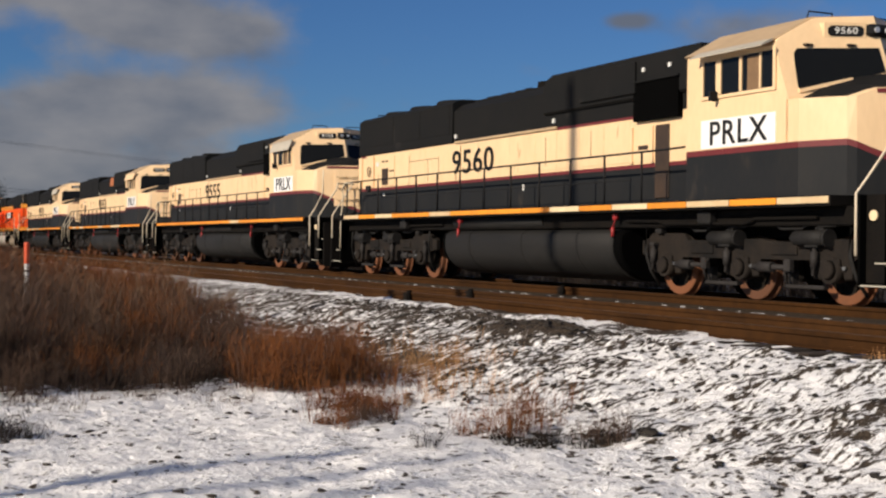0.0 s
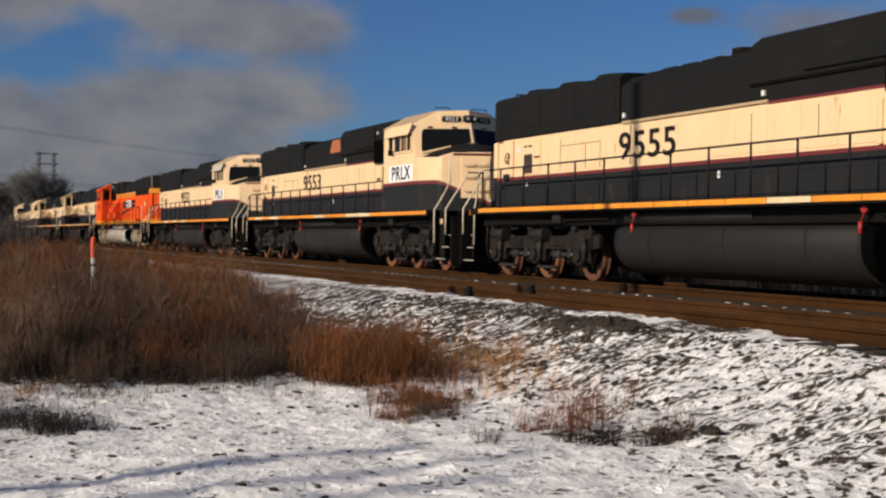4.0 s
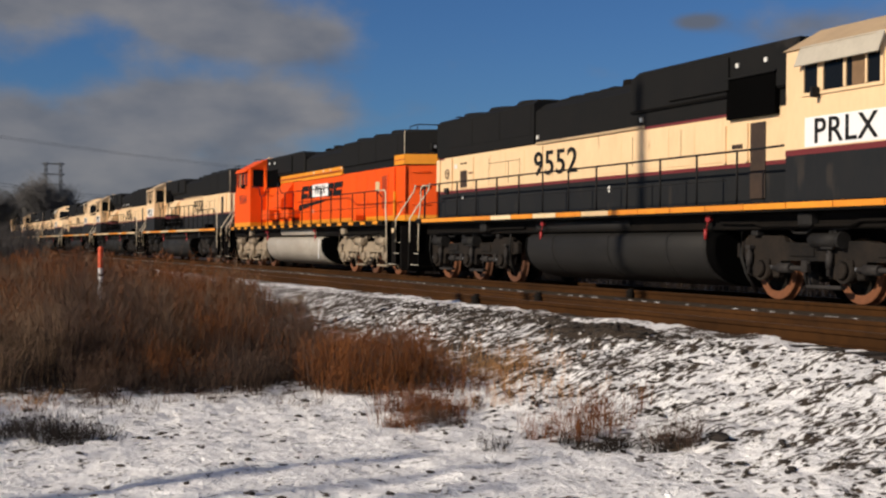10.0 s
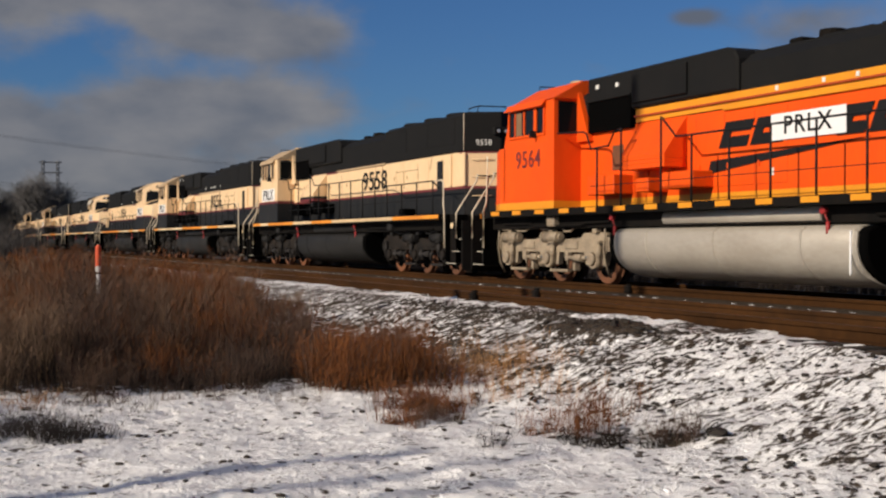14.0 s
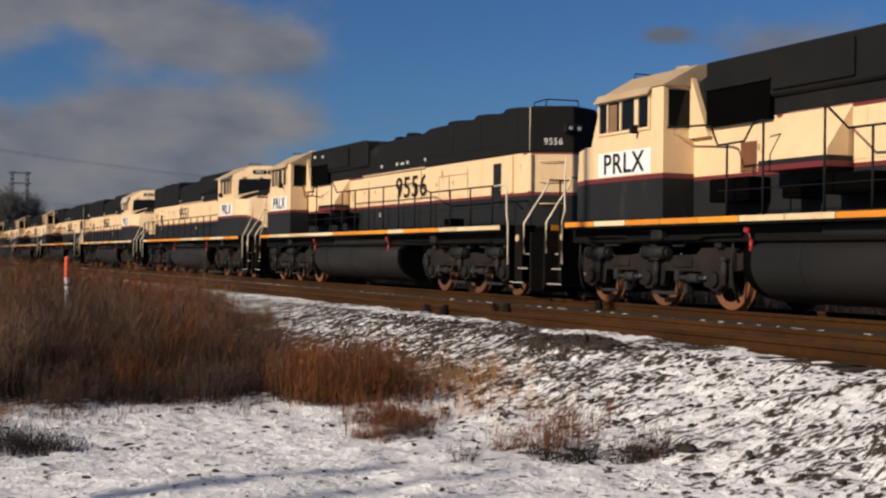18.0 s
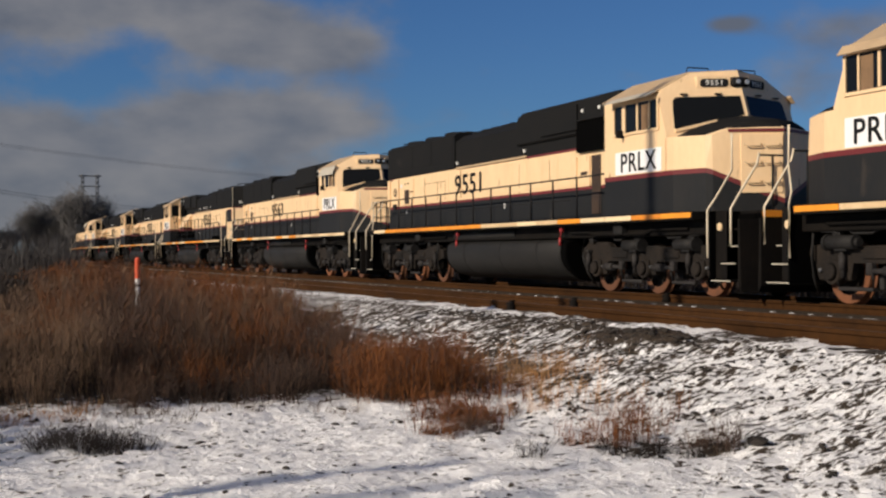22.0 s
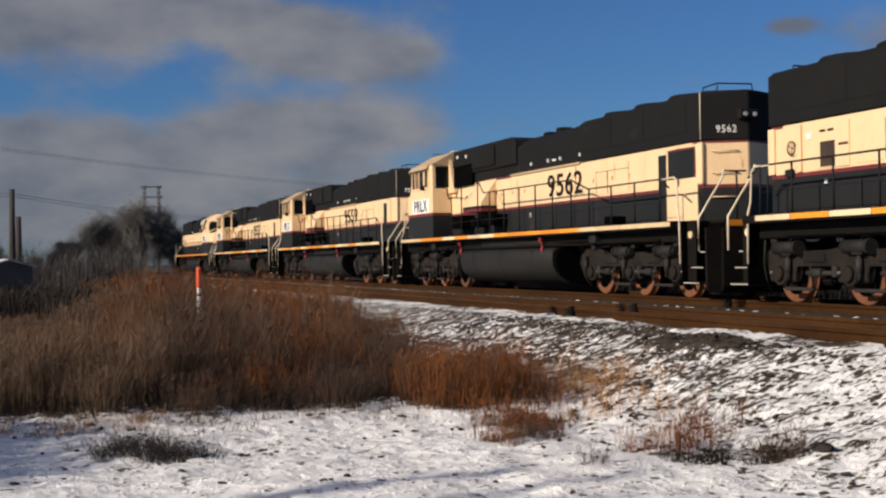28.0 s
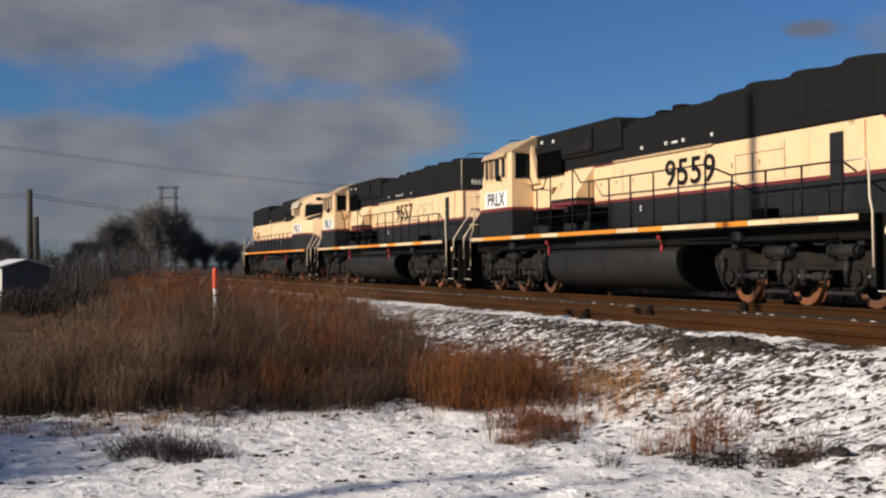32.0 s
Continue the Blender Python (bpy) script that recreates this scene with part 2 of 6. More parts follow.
SHED_WALL = material("pale_metal_siding", (0.58, 0.57, 0.54), 0.5, dark=(0.42, 0.41, 0.38), scale=1.5, fine=20, amount=0.4)
SHED_ROOF = material("snowy_metal_roof", (0.70, 0.71, 0.72), 0.6, dark=(0.4, 0.4, 0.41), scale=1.5, fine=10, amount=0.5)
SHED_DARK = material("dull_grey_siding", (0.085, 0.085, 0.088), 0.6, dark=(0.05, 0.05, 0.05), scale=1.5, fine=20, amount=0.5)
CABLE = material("weathered_cable", (0.02, 0.02, 0.022), 0.7, scale=2, fine=10)


def add_spots(m, color, scale, limit, stretch):
    """Scattered stains with a shape of their own over a finished surface."""
    nt = m.node_tree
    b = nt.nodes["Principled BSDF"]
    old = b.inputs["Base Color"].links[0].from_socket
    tc, mp, n = nt.nodes.new("ShaderNodeTexCoord"), nt.nodes.new("ShaderNodeMapping"), nt.nodes.new("ShaderNodeTexNoise")
    oi = nt.nodes.new("ShaderNodeObjectInfo")
    mp.inputs["Scale"].default_value = stretch
    link(nt, tc.outputs["Object"], mp.inputs["Vector"])
    n.noise_dimensions = "4D"
    n.inputs["Scale"].default_value, n.inputs["Detail"].default_value = scale, 5.0
    link(nt, math_node(nt, "MULTIPLY", oi.outputs["Random"], 40.0), n.inputs["W"])
    link(nt, mp.outputs["Vector"], n.inputs["Vector"])
    mr = nt.nodes.new("ShaderNodeMapRange")
    mr.inputs["From Min"].default_value, mr.inputs["From Max"].default_value = limit, limit + 0.07
    mr.inputs["To Max"].default_value = 0.75
    link(nt, n.outputs["Fac"], mr.inputs["Value"])
    mix = nt.nodes.new("ShaderNodeMix")
    mix.data_type = "RGBA"
    link(nt, mr.outputs["Result"], mix.inputs["Factor"])
    link(nt, old, mix.inputs["A"])
    mix.inputs["B"].default_value = (*color, 1)
    link(nt, mix.outputs["Result"], b.inputs["Base Color"])


add_spots(CREAM, (0.20, 0.085, 0.03), 2.6, 0.66, (1.6, 1.6, 0.55))
add_spots(BLACK, (0.035, 0.030, 0.026), 2.0, 0.62, (1.2, 1.2, 0.5))
add_spots(ROOF_BLACK, (0.024, 0.022, 0.021), 1.4, 0.66, (0.8, 1.2, 1.0))


def snow_material():
    m = bpy.data.materials.new("patchy_snow_over_soil_and_stone")
    m.use_nodes = True
    nt = m.node_tree
    b = nt.nodes["Principled BSDF"]
    b.inputs["Roughness"].default_value = 0.75
    b.inputs["Specular IOR Level"].default_value = 0.25
    att = nt.nodes.new("ShaderNodeAttribute")
    att.attribute_name = "bare"
    tc = nt.nodes.new("ShaderNodeTexCoord")
    mp = nt.nodes.new("ShaderNodeMapping")
    mp.inputs["Scale"].default_value = (1.15, 0.90, 1.0)
    link(nt, tc.outputs["Object"], mp.inputs["Vector"])
    ns = []
    for s, d in ((4.2, 8.0), (15.0, 6.0), (45.0, 3.0)):
        n = nt.nodes.new("ShaderNodeTexNoise")
        n.inputs["Scale"].default_value, n.inputs["Detail"].default_value = s, d
        n.inputs["Roughness"].default_value = 0.62
        link(nt, mp.outputs["Vector"], n.inputs["Vector"])
        ns.append(n.outputs["Fac"])
    k = math_node(nt, "ADD", math_node(nt, "MULTIPLY", ns[0], 0.45), math_node(nt, "MULTIPLY", ns[1], 0.55))
    # raked furrows running slantwise up the bank
    furrow = nt.nodes.new("ShaderNodeMapping")
    furrow.vector_type = "TEXTURE"
    furrow.inputs["Rotation"].default_value = (0, 0, radians(103))
    furrow.inputs["Scale"].default_value = (2.1, 0.66, 1.0)
    link(nt, tc.outputs["Object"], furrow.inputs["Vector"])
    fs = []
    for s, d in ((4.0, 8.0), (15.0, 6.0)):
        n = nt.nodes.new("ShaderNodeTexNoise")
        n.inputs["Scale"].default_value, n.inputs["Detail"].default_value = s, d
        n.inputs["Roughness"].default_value = 0.6
        link(nt, furrow.outputs["Vector"], n.inputs["Vector"])
        fs.append(n.outputs["Fac"])
    kf = math_node(nt, "ADD", math_node(nt, "MULTIPLY", fs[0], 0.42), math_node(nt, "MULTIPLY", fs[1], 0.58))
    rdg = nt.nodes.new("ShaderNodeAttribute")
    rdg.attribute_name = "ridge"
    k = math_node(nt, "ADD", k, math_node(nt, "MULTIPLY", math_node(nt, "SUBTRACT", kf, k), rdg.outputs["Fac"]))
    k = math_node(nt, "ADD", k, att.outputs["Fac"])
    cut = nt.nodes.new("ShaderNodeMapRange")
    cut.inputs["From Min"].default_value, cut.inputs["From Max"].default_value = 0.605, 0.645
    link(nt, k, cut.inputs["Value"])
    soil = nt.nodes.new("ShaderNodeValToRGB")
    soil.color_ramp.elements[0].position, soil.color_ramp.elements[0].color = 0.35, (0.020, 0.016, 0.013, 1)
    soil.color_ramp.elements[1].position, soil.color_ramp.elements[1].color = 0.68, (0.085, 0.060, 0.038, 1)
    link(nt, ns[2], soil.inputs["Fac"])
    snow = nt.nodes.new("ShaderNodeValToRGB")
    snow.color_ramp.elements[0].position, snow.color_ramp.elements[0].color = 0.3, (0.80, 0.80, 0.815, 1)
    snow.color_ramp.elements[1].position, snow.color_ramp.elements[1].color = 0.65, (0.93, 0.92, 0.91, 1)
    link(nt, ns[1], snow.inputs["Fac"])
    mix = nt.nodes.new("ShaderNodeMix")
    mix.data_type = "RGBA"
    link(nt, cut.outputs["Result"], mix.inputs["Factor"])
    link(nt, snow.outputs["Color"], mix.inputs["A"])
    link(nt, soil.outputs["Color"], mix.inputs["B"])
    link(nt, mix.outputs["Result"], b.inputs["Base Color"])
    bp = nt.nodes.new("ShaderNodeBump")
    bp.inputs["Strength"].default_value, bp.inputs["Distance"].default_value = 0.9, 0.05
    link(nt, math_node(nt, "ADD", ns[1], math_node(nt, "MULTIPLY", ns[2], 0.3)), bp.inputs["Height"])
    link(nt, bp.outputs["Normal"], b.inputs["Normal"])
    return m


def grass_material(name, a, b_, c):
    """Dry stems: three tones, by stem."""
    m = bpy.data.materials.new(name)
    m.use_nodes = True
    nt = m.node_tree
    b = nt.nodes["Principled BSDF"]
    b.inputs["Roughness"].default_value = 0.85
    b.inputs["Specular IOR Level"].default_value = 0.15
    geo = nt.nodes.new("ShaderNodeNewGeometry")
    ramp = nt.nodes.new("ShaderNodeValToRGB")
    ramp.color_ramp.elements[0].color = (*a, 1)
    ramp.color_ramp.elements[1].color = (*c, 1)
    e = ramp.color_ramp.elements.new(0.5)
    e.color = (*b_, 1)
    tc = nt.nodes.new("ShaderNodeTexCoord")
    n = nt.nodes.new("ShaderNodeTexNoise")
    n.inputs["Scale"].default_value, n.inputs["Detail"].default_value = 1.3, 4.0
    link(nt, tc.outputs["Object"], n.inputs["Vector"])
    mr = nt.nodes.new("ShaderNodeMapRange")
    mr.inputs["From Min"].default_value, mr.inputs["From Max"].default_value = 0.3, 0.7
    link(nt, n.outputs["Fac"], mr.inputs["Value"])
    k = math_node(nt, "ADD", math_node(nt, "MULTIPLY", geo.outputs["Random Per Island"], 0.20), math_node(nt, "MULTIPLY", mr.outputs["Result"], 0.80))
    link(nt, k, ramp.inputs["Fac"])
    link(nt, ramp.outputs["Color"], b.inputs["Base Color"])
    return m


SNOW_GROUND = snow_material()
SNOW = material("old_snow", (0.88, 0.88, 0.90), 0.75, dark=(0.7, 0.7, 0.72), scale=4, fine=40, amount=0.5, bump=0.01, bump_scale=20)
OLD_SNOW = material("grey_trodden_snow", (0.60, 0.60, 0.61), 0.8, dark=(0.30, 0.29, 0.28), scale=2, fine=14, amount=0.8)
RUSSET = grass_material("russet_dry_stems", (0.088, 0.036, 0.017), (0.182, 0.067, 0.023), (0.290, 0.112, 0.036))
BROWN_STEM = grass_material("grey_brown_dry_stems", (0.047, 0.034, 0.029), (0.089, 0.058, 0.044), (0.150, 0.089, 0.058))
TAN_STEM = grass_material("grey_tan_dry_stems", (0.105, 0.072, 0.050), (0.185, 0.122, 0.080), (0.275, 0.180, 0.112))
STRAW = grass_material("straw_coloured_grass", (0.26, 0.125, 0.05), (0.42, 0.225, 0.095), (0.55, 0.34, 0.17))
TWIG = grass_material("grey_bare_twigs", (0.026, 0.022, 0.020), (0.042, 0.035, 0.031), (0.070, 0.057, 0.048))
# Paler than the near twigs: distance haze is put into the colour.
FAR_TWIG = grass_material("haze_tinted_grey_twigs", (0.078, 0.076, 0.076), (0.100, 0.096, 0.095), (0.124, 0.117, 0.113))
HEDGE_TWIG = grass_material("dull_dark_brushwood", (0.040, 0.037, 0.036), (0.060, 0.055, 0.053), (0.085, 0.077, 0.072))
# The shade low down among the stems is mixed into these tones.
UNDERGROWTH = grass_material("matted_undergrowth_with_shade", (0.014, 0.011, 0.010), (0.024, 0.018, 0.014), (0.045, 0.030, 0.020))
VISOR = material("faded_visor_paint", (0.47, 0.43, 0.35), 0.6, dark=(0.29, 0.26, 0.21), scale=2.0, fine=14, amount=0.5)


# ---- mesh helpers ----
def part(name, bm, mat, parent, label="", at=None):
    me = bpy.data.meshes.new(name)
    bmesh.ops.recalc_face_normals(bm, faces=bm.faces)
    bm.to_mesh(me)
    bm.free()
    me.materials.append(mat)
    ob = new(name, me)
    ob.parent = parent
    if at is not None:
        ob.matrix_basis = at
    if label:
        ob["label"] = label
    return ob


def share(name, source, parent, at):
    ob = new(name, source.data)
    ob.parent = parent
    ob.matrix_basis = at
    return ob


def empty(name, label, category, group="", kind=""):
    e = new(name)
    e.empty_display_size = 0.3
    return tagged(e, label, category, group, kind)


def box(bm, x0, x1, y0, y1, z0, z1, bevel=0.0):
    v = [bm.verts.new((x, y, z)) for x in (x0, x1) for y in (y0, y1) for z in (z0, z1)]
    fs = [bm.faces.new([v[i] for i in f]) for f in ((0, 1, 3, 2), (4, 6, 7, 5), (0, 4, 5, 1), (2, 3, 7, 6), (0, 2, 6, 4), (1, 5, 7, 3))]
    if bevel:
        bmesh.ops.bevel(bm, geom=list({e for f in fs for e in f.edges}), offset=bevel, segments=1, affect="EDGES")
    return bm


def hull(bm, pts):
    vs = [bm.verts.new(p) for p in pts]
    r = bmesh.ops.convex_hull(bm, input=vs)
    loose = [v for v in vs if not v.link_faces]
    if loose:
        bmesh.ops.delete(bm, geom=loose, context="VERTS")
    return bm


def prism(bm, poly, a, b, axis="y", bevel=0.0):
    """A polygon in (x, z) drawn along y, or in (y, z) drawn along x."""
    def p(u, v, w):
        return (u, w, v) if axis == "y" else (w, u, v)
    lo = [bm.verts.new(p(u, v, a)) for u, v in poly]
    hi = [bm.verts.new(p(u, v, b)) for u, v in poly]
    n = len(poly)
    fs = [bm.faces.new(lo), bm.faces.new(hi[::-1])]
    for i in range(n):
        fs.append(bm.faces.new((lo[i], lo[(i + 1) % n], hi[(i + 1) % n], hi[i])))
    if bevel:
        bmesh.ops.bevel(bm, geom=list({e for f in fs[:2] for e in f.edges}), offset=bevel, segments=1, affect="EDGES")
    return bm


def cyl(bm, p0, p1, r0, r1=None, n=16, smooth=True):
    p0, p1 = Vector(p0), Vector(p1)
    r1 = r0 if r1 is None else r1
    q = (p1 - p0).to_track_quat("Z", "Y").to_matrix()
    rings = []
    for c, r in ((p0, r0), (p1, r1)):
        rings.append([bm.verts.new(c + q @ Vector((r * math.cos(2 * math.pi * i / n), r * math.sin(2 * math.pi * i / n), 0))) for i in range(n)])
    for i in range(n):
        f = bm.faces.new((rings[0][i], rings[0][(i + 1) % n], rings[1][(i + 1) % n], rings[1][i]))
        f.smooth = smooth
    bm.faces.new(rings[0][::-1])
    bm.faces.new(rings[1])
    return bm


def tube(bm, pts, r, n=6):
    pts = [Vector(p) for p in pts]
    rings = []
    for i, p in enumerate(pts):
        d = (pts[min(i + 1, len(pts) - 1)] - pts[max(i - 1, 0)]).normalized()
        q = d.to_track_quat("Z", "Y").to_matrix()
        rings.append([bm.verts.new(p + q @ Vector((r * math.cos(2 * math.pi * k / n), r * math.sin(2 * math.pi * k / n), 0))) for k in range(n)])
    for a, b in zip(rings, rings[1:]):
        for k in range(n):
            f = bm.faces.new((a[k], a[(k + 1) % n], b[(k + 1) % n], b[k]))
            f.smooth = True
    bm.faces.new(rings[0][::-1])
    bm.faces.new(rings[-1])
    return bm


def lathe(bm, prof, axis="y", n=24):
    """Turns (radius, offset) round an axis through the origin."""
    rings = []
    for r, o in prof:
        ring = []
        for i in range(n):
            a = 2 * math.pi * i / n
            c, s = r * math.cos(a), r * math.sin(a)
            ring.append(bm.verts.new((c, o, s) if axis == "y" else (c, s, o)))
        rings.append(ring)
    for a, b in zip(rings, rings[1:]):
        for i in range(n):
            bm.faces.new((a[i], a[(i + 1) % n], b[(i + 1) % n], b[i]))
    bm.faces.new(rings[0])
    bm.faces.new(rings[-1])
    return bm


def nb():
    return bmesh.new()


LETTERS = {}


def lettering(text, height, mat, squeeze=1.0, gap=1.12, bold=0.008):
    """A flat mesh of the text, standing in the x-z plane, read from -y, its middle at the origin."""
    key = (text, height, mat.name, squeeze, gap)
    if key in LETTERS:
        return LETTERS[key]
    cu = bpy.data.curves.new("lettering", "FONT")
    cu.body, cu.size, cu.align_x, cu.align_y, cu.extrude, cu.offset = text, height / 0.7, "CENTER", "CENTER", 0.004, bold * height
    cu.resolution_u = 3
    cu.space_character = gap
    ob = bpy.data.objects.new("lettering", cu)
    scene.collection.objects.link(ob)
    bpy.context.view_layer.update()
    me = bpy.data.meshes.new_from_object(ob.evaluated_get(bpy.context.evaluated_depsgraph_get()))
    bpy.data.objects.remove(ob)
    bpy.data.curves.remove(cu)
    me.transform(Matrix(((squeeze, 0, 0, 0), (0, 0, -1, 0), (0, 1, 0, 0), (0, 0, 0, 1))))
    me.materials.clear()
    me.materials.append(mat)
    LETTERS[key] = me
    return me


# ---- numeric noise for terrain and plants ----
RNG = np.random.default_rng(7)
LATTICE = RNG.random((256, 256))


def value_noise(x, y):
    xi, yi = np.floor(x).astype(int), np.floor(y).astype(int)
    fx, fy = x - xi, y - yi
    fx, fy = fx * fx * (3 - 2 * fx), fy * fy * (3 - 2 * fy)
    def g(a, b):
        return LATTICE[a & 255, b & 255]
    return (g(xi, yi) * (1 - fx) + g(xi + 1, yi) * fx) * (1 - fy) + (g(xi, yi + 1) * (1 - fx) + g(xi + 1, yi + 1) * fx) * fy


def fbm(x, y, octaves=4):
    out, amp, tot = 0.0, 1.0, 0.0
    for i in range(octaves):
        out = out + amp * value_noise(x * 2 ** i + 17.3 * i, y * 2 ** i + 5.1 * i)
        tot += amp
        amp *= 0.5
    return out / tot


def smooth01(x, a, b):
    k = np.clip((x - a) / (b - a), 0, 1)
    return k * k * (3 - 2 * k)


def base_height(x, y):
    """The lie of the land: flat field, a low bank up to the tracks, and a ditch-like fall behind them."""
    up = smooth01(y, 5.0, 8.7)
    down = 1 - smooth01(y, 16.6, 19.5)
    return 0.545 * up * down - 0.15 * smooth01(y, 17.5, 21)


def ground_height(x, y):
    z = base_height(x, y)
    near = np.exp(-((np.clip(np.hypot(x, y) - 12, 0, None)) / 25) ** 2)
    bank = smooth01(y, 4.2, 6.2) * (1 - smooth01(y, 8.5, 9.0)) * smooth01(x, -44, -22)
    z = z + (fbm(x * 0.35, y * 0.35, 3) - 0.5) * 0.14 * (1 - smooth01(y, 7.8, 9.0)) * near
    z = z + (fbm(x * 2.0, y * 1.7, 4) - 0.5) * (0.075 + 0.07 * bank) * near * (1 - smooth01(y, 8.6, 9.0))
    z = z + (fbm(x * 5.2 + 3, y * 4.4 + 8, 3) - 0.5) * 0.075 * near * (1 - smooth01(y, 8.4, 8.9)) * smooth01(x, -26, -20)
    ridge = np.abs(fbm(x * 3.7 + 9, y * 3.1 + 4, 3) - 0.5) * 2
    z = z + (0.25 - ridge) * 0.07 * bank * near
    # snow drifted unevenly against the first rail
    z = z + smooth01(y, 8.5, 8.95) * (1 - smooth01(y, 9.2, 9.4)) * np.clip(fbm(x * 2.6 + 5, y * 1.5, 4) - 0.46, 0, 1) * 0.15 * smooth01(x, -40, -25)
    z = z - 0.065 * smooth01(x, -14.5, -9.5) * smooth01(y, 8.2, 8.9) * (1 - smooth01(y, 9.25, 9.6))
    heap = np.exp(-(((x + 14.3) / 1.1) ** 2 + ((y - 7.9) / 0.4) ** 2)) * 0.10
    return z + heap * (1 + (fbm(x * 3, y * 3, 3) - 0.5))


def axis_points(dense0, dense1, step, far0, far1, grow=1.16):
    mid = list(np.arange(dense0, dense1 + step / 2, step))
    lo, s, v = [], step, dense0
    while v > far0:
        s *= grow
        v -= s
        lo.append(max(v, far0))
    hi, s, v = [], step, dense1
    while v < far1:
        s *= grow
        v += s
        hi.append(min(v, far1))
    return np.array(lo[::-1] + mid + hi)


def make_ground():
    xs = axis_points(-24, -1.5, 0.06, -4000, 3000, 1.14)
    ys = axis_points(0.2, 9.4, 0.055, -3500, 3500, 1.15)
    gx, gy = np.meshgrid(xs, ys, indexing="ij")
    gz = ground_height(gx, gy)
    nx, ny = gx.shape
    co = np.stack([gx, gy, gz], -1).reshape(-1, 3)
    idx = np.arange(nx * ny).reshape(nx, ny)
    quads = np.stack([idx[:-1, :-1], idx[1:, :-1], idx[1:, 1:], idx[:-1, 1:]], -1).reshape(-1, 4)
    me = bpy.data.meshes.new("ground")
    me.from_pydata(co.tolist(), [], quads.tolist())
    # how bare of snow the ground is: stony bank, ground under the weeds, open far fields
    bank = smooth01(gy, 4.6, 6.4) * (1 - smooth01(gy, 8.35, 8.75)) * smooth01(gx, -60, -28)
    relief = (gz - base_height(gx, gy))
    fieldk = smooth01(-gx, 13.2, 15.2) * (1 - smooth01(gy, 5.0, 6.1)) * 0.25
    far = smooth01(np.hypot(gx, gy), 60, 140) * 0.22
    # Bare soil past the train also darkens the shaded view below it.
    beyond = smooth01(gy, 12.2, 13.0) * 0.3 * (1 - smooth01(gy, 60, 90) * 0.5)
    band = np.exp(-((gy - 8.1) / 0.35) ** 2) * smooth01(gx, -40, -26) * (1 - smooth01(gx, -12.6, -10.5)) * 0.032
    patch = np.exp(-(((gx + 14.2) / 1.2) ** 2 + ((gy - 6.4) / 0.6) ** 2)) * 0.025 + np.exp(-(((gx + 10.2) / 1.0) ** 2 + ((gy - 5.4) / 0.5) ** 2)) * 0.03
    for px_, py_, sx_, sy_, amp in ((-8.85, 5.0, 0.32, 0.22, 0.09), (-8.60, 5.55, 0.26, 0.16, 0.08), (-9.15, 5.45, 0.35, 0.2, 0.04), (-10.45, 4.15, 0.4, 0.2, 0.06), (-11.6, 4.9, 0.4, 0.1, 0.06)):
        patch = patch + np.exp(-(((gx - px_) / sx_) ** 2 + ((gy - py_) / sy_) ** 2)) * amp
    bare = band + patch + bank * (0.046 + 0.030 * smooth01(-gx, 9.5, 13.5)) + relief * 0.42 * bank + fieldk + far + beyond + 0.048 + 0.030 * smooth01(gx, -9.5, -5) * smooth01(gy, 3.2, 4.6)
    bare = bare + 0.018 * smooth01(-gx, 13.5, 17.0) * smooth01(gy, 5.0, 5.8) * (1 - smooth01(gy, 7.4, 8.3)) * smooth01(gx, -60, -40)
    bare = bare + smooth01(gy, 8.45, 8.75) * (1 - smooth01(gy, 9.2, 9.5)) * (0.035 + 0.045 * smooth01(-gx, 9.5, 13.0) + 0.34 * (fbm(gx * 1.1 + 2, gy * 1.5, 4) - 0.5))
    heap = np.exp(-(((gx + 14.3) / 0.9) ** 2 + ((gy - 7.9) / 0.35) ** 2)) * 0.10
    at = me.attributes.new("bare", "FLOAT", "POINT")
    at.data.foreach_set("value", (bare + heap).reshape(-1).astype(np.float32))
    rd = me.attributes.new("ridge", "FLOAT", "POINT")
    rd.data.foreach_set("value", (0.88 * smooth01(gy, 5.0, 6.2) * (1 - smooth01(gy, 8.9, 9.2))).reshape(-1).astype(np.float32))
    me.materials.append(SNOW_GROUND)
    ob = new("ground", me)
    return tagged(ob, "patchy snow over stony soil with dark clods showing through", "ground", kind="structure")


make_ground()


# ---- the two tracks ----
def rail_profile():
    h = [(-0.07, 0.0), (-0.07, 0.012), (-0.012, 0.03), (-0.010, 0.115), (-0.035, 0.13), (-0.036, 0.165), (-0.028, 0.178)]
    return h + [(-y, z) for y, z in h[::-1]]


def make_track(name, yc, label):
    track = empty(name, label, "railway track", kind="structure")
    base = RAIL - 0.178
    bm = nb()
    prism(bm, [(-2.05, base - 0.32), (-1.5, base - 0.045), (1.5, base - 0.045), (2.05, base - 0.32)], -900, 120, "x")
    part("ballast_bed", bm, BALLAST, track, "brown rust-stained ballast").matrix_basis = pose(0, yc, 0)
    rail = None
    for s in (-1, 1):
        at = pose(0, yc + s * 0.755, base)
        if rail is None:
            bm = nb()
            prism(bm, rail_profile(), -900, 120, "x")
            rail = part("rail", bm, RAIL_STEEL, track, "rust-brown steel rail", at)
            bm = nb()
            box(bm, -900, 120, -0.026, 0.026, 0.179, 0.1815)
            head = part("running_surface", bm, RAIL_HEAD, rail, "worn metal running surface")
        else:
            other = share("rail", rail, track, at)
            other["label"] = "rust-brown steel rail"
            share("running_surface", head, other, Matrix())["label"] = "worn metal running surface"
    return track


near_track = make_track("near_track", NEAR_C, "empty rusty railway track edged with snow")
far_track = make_track("train_track", FAR_C, "railway track under the train with snow between the ties")


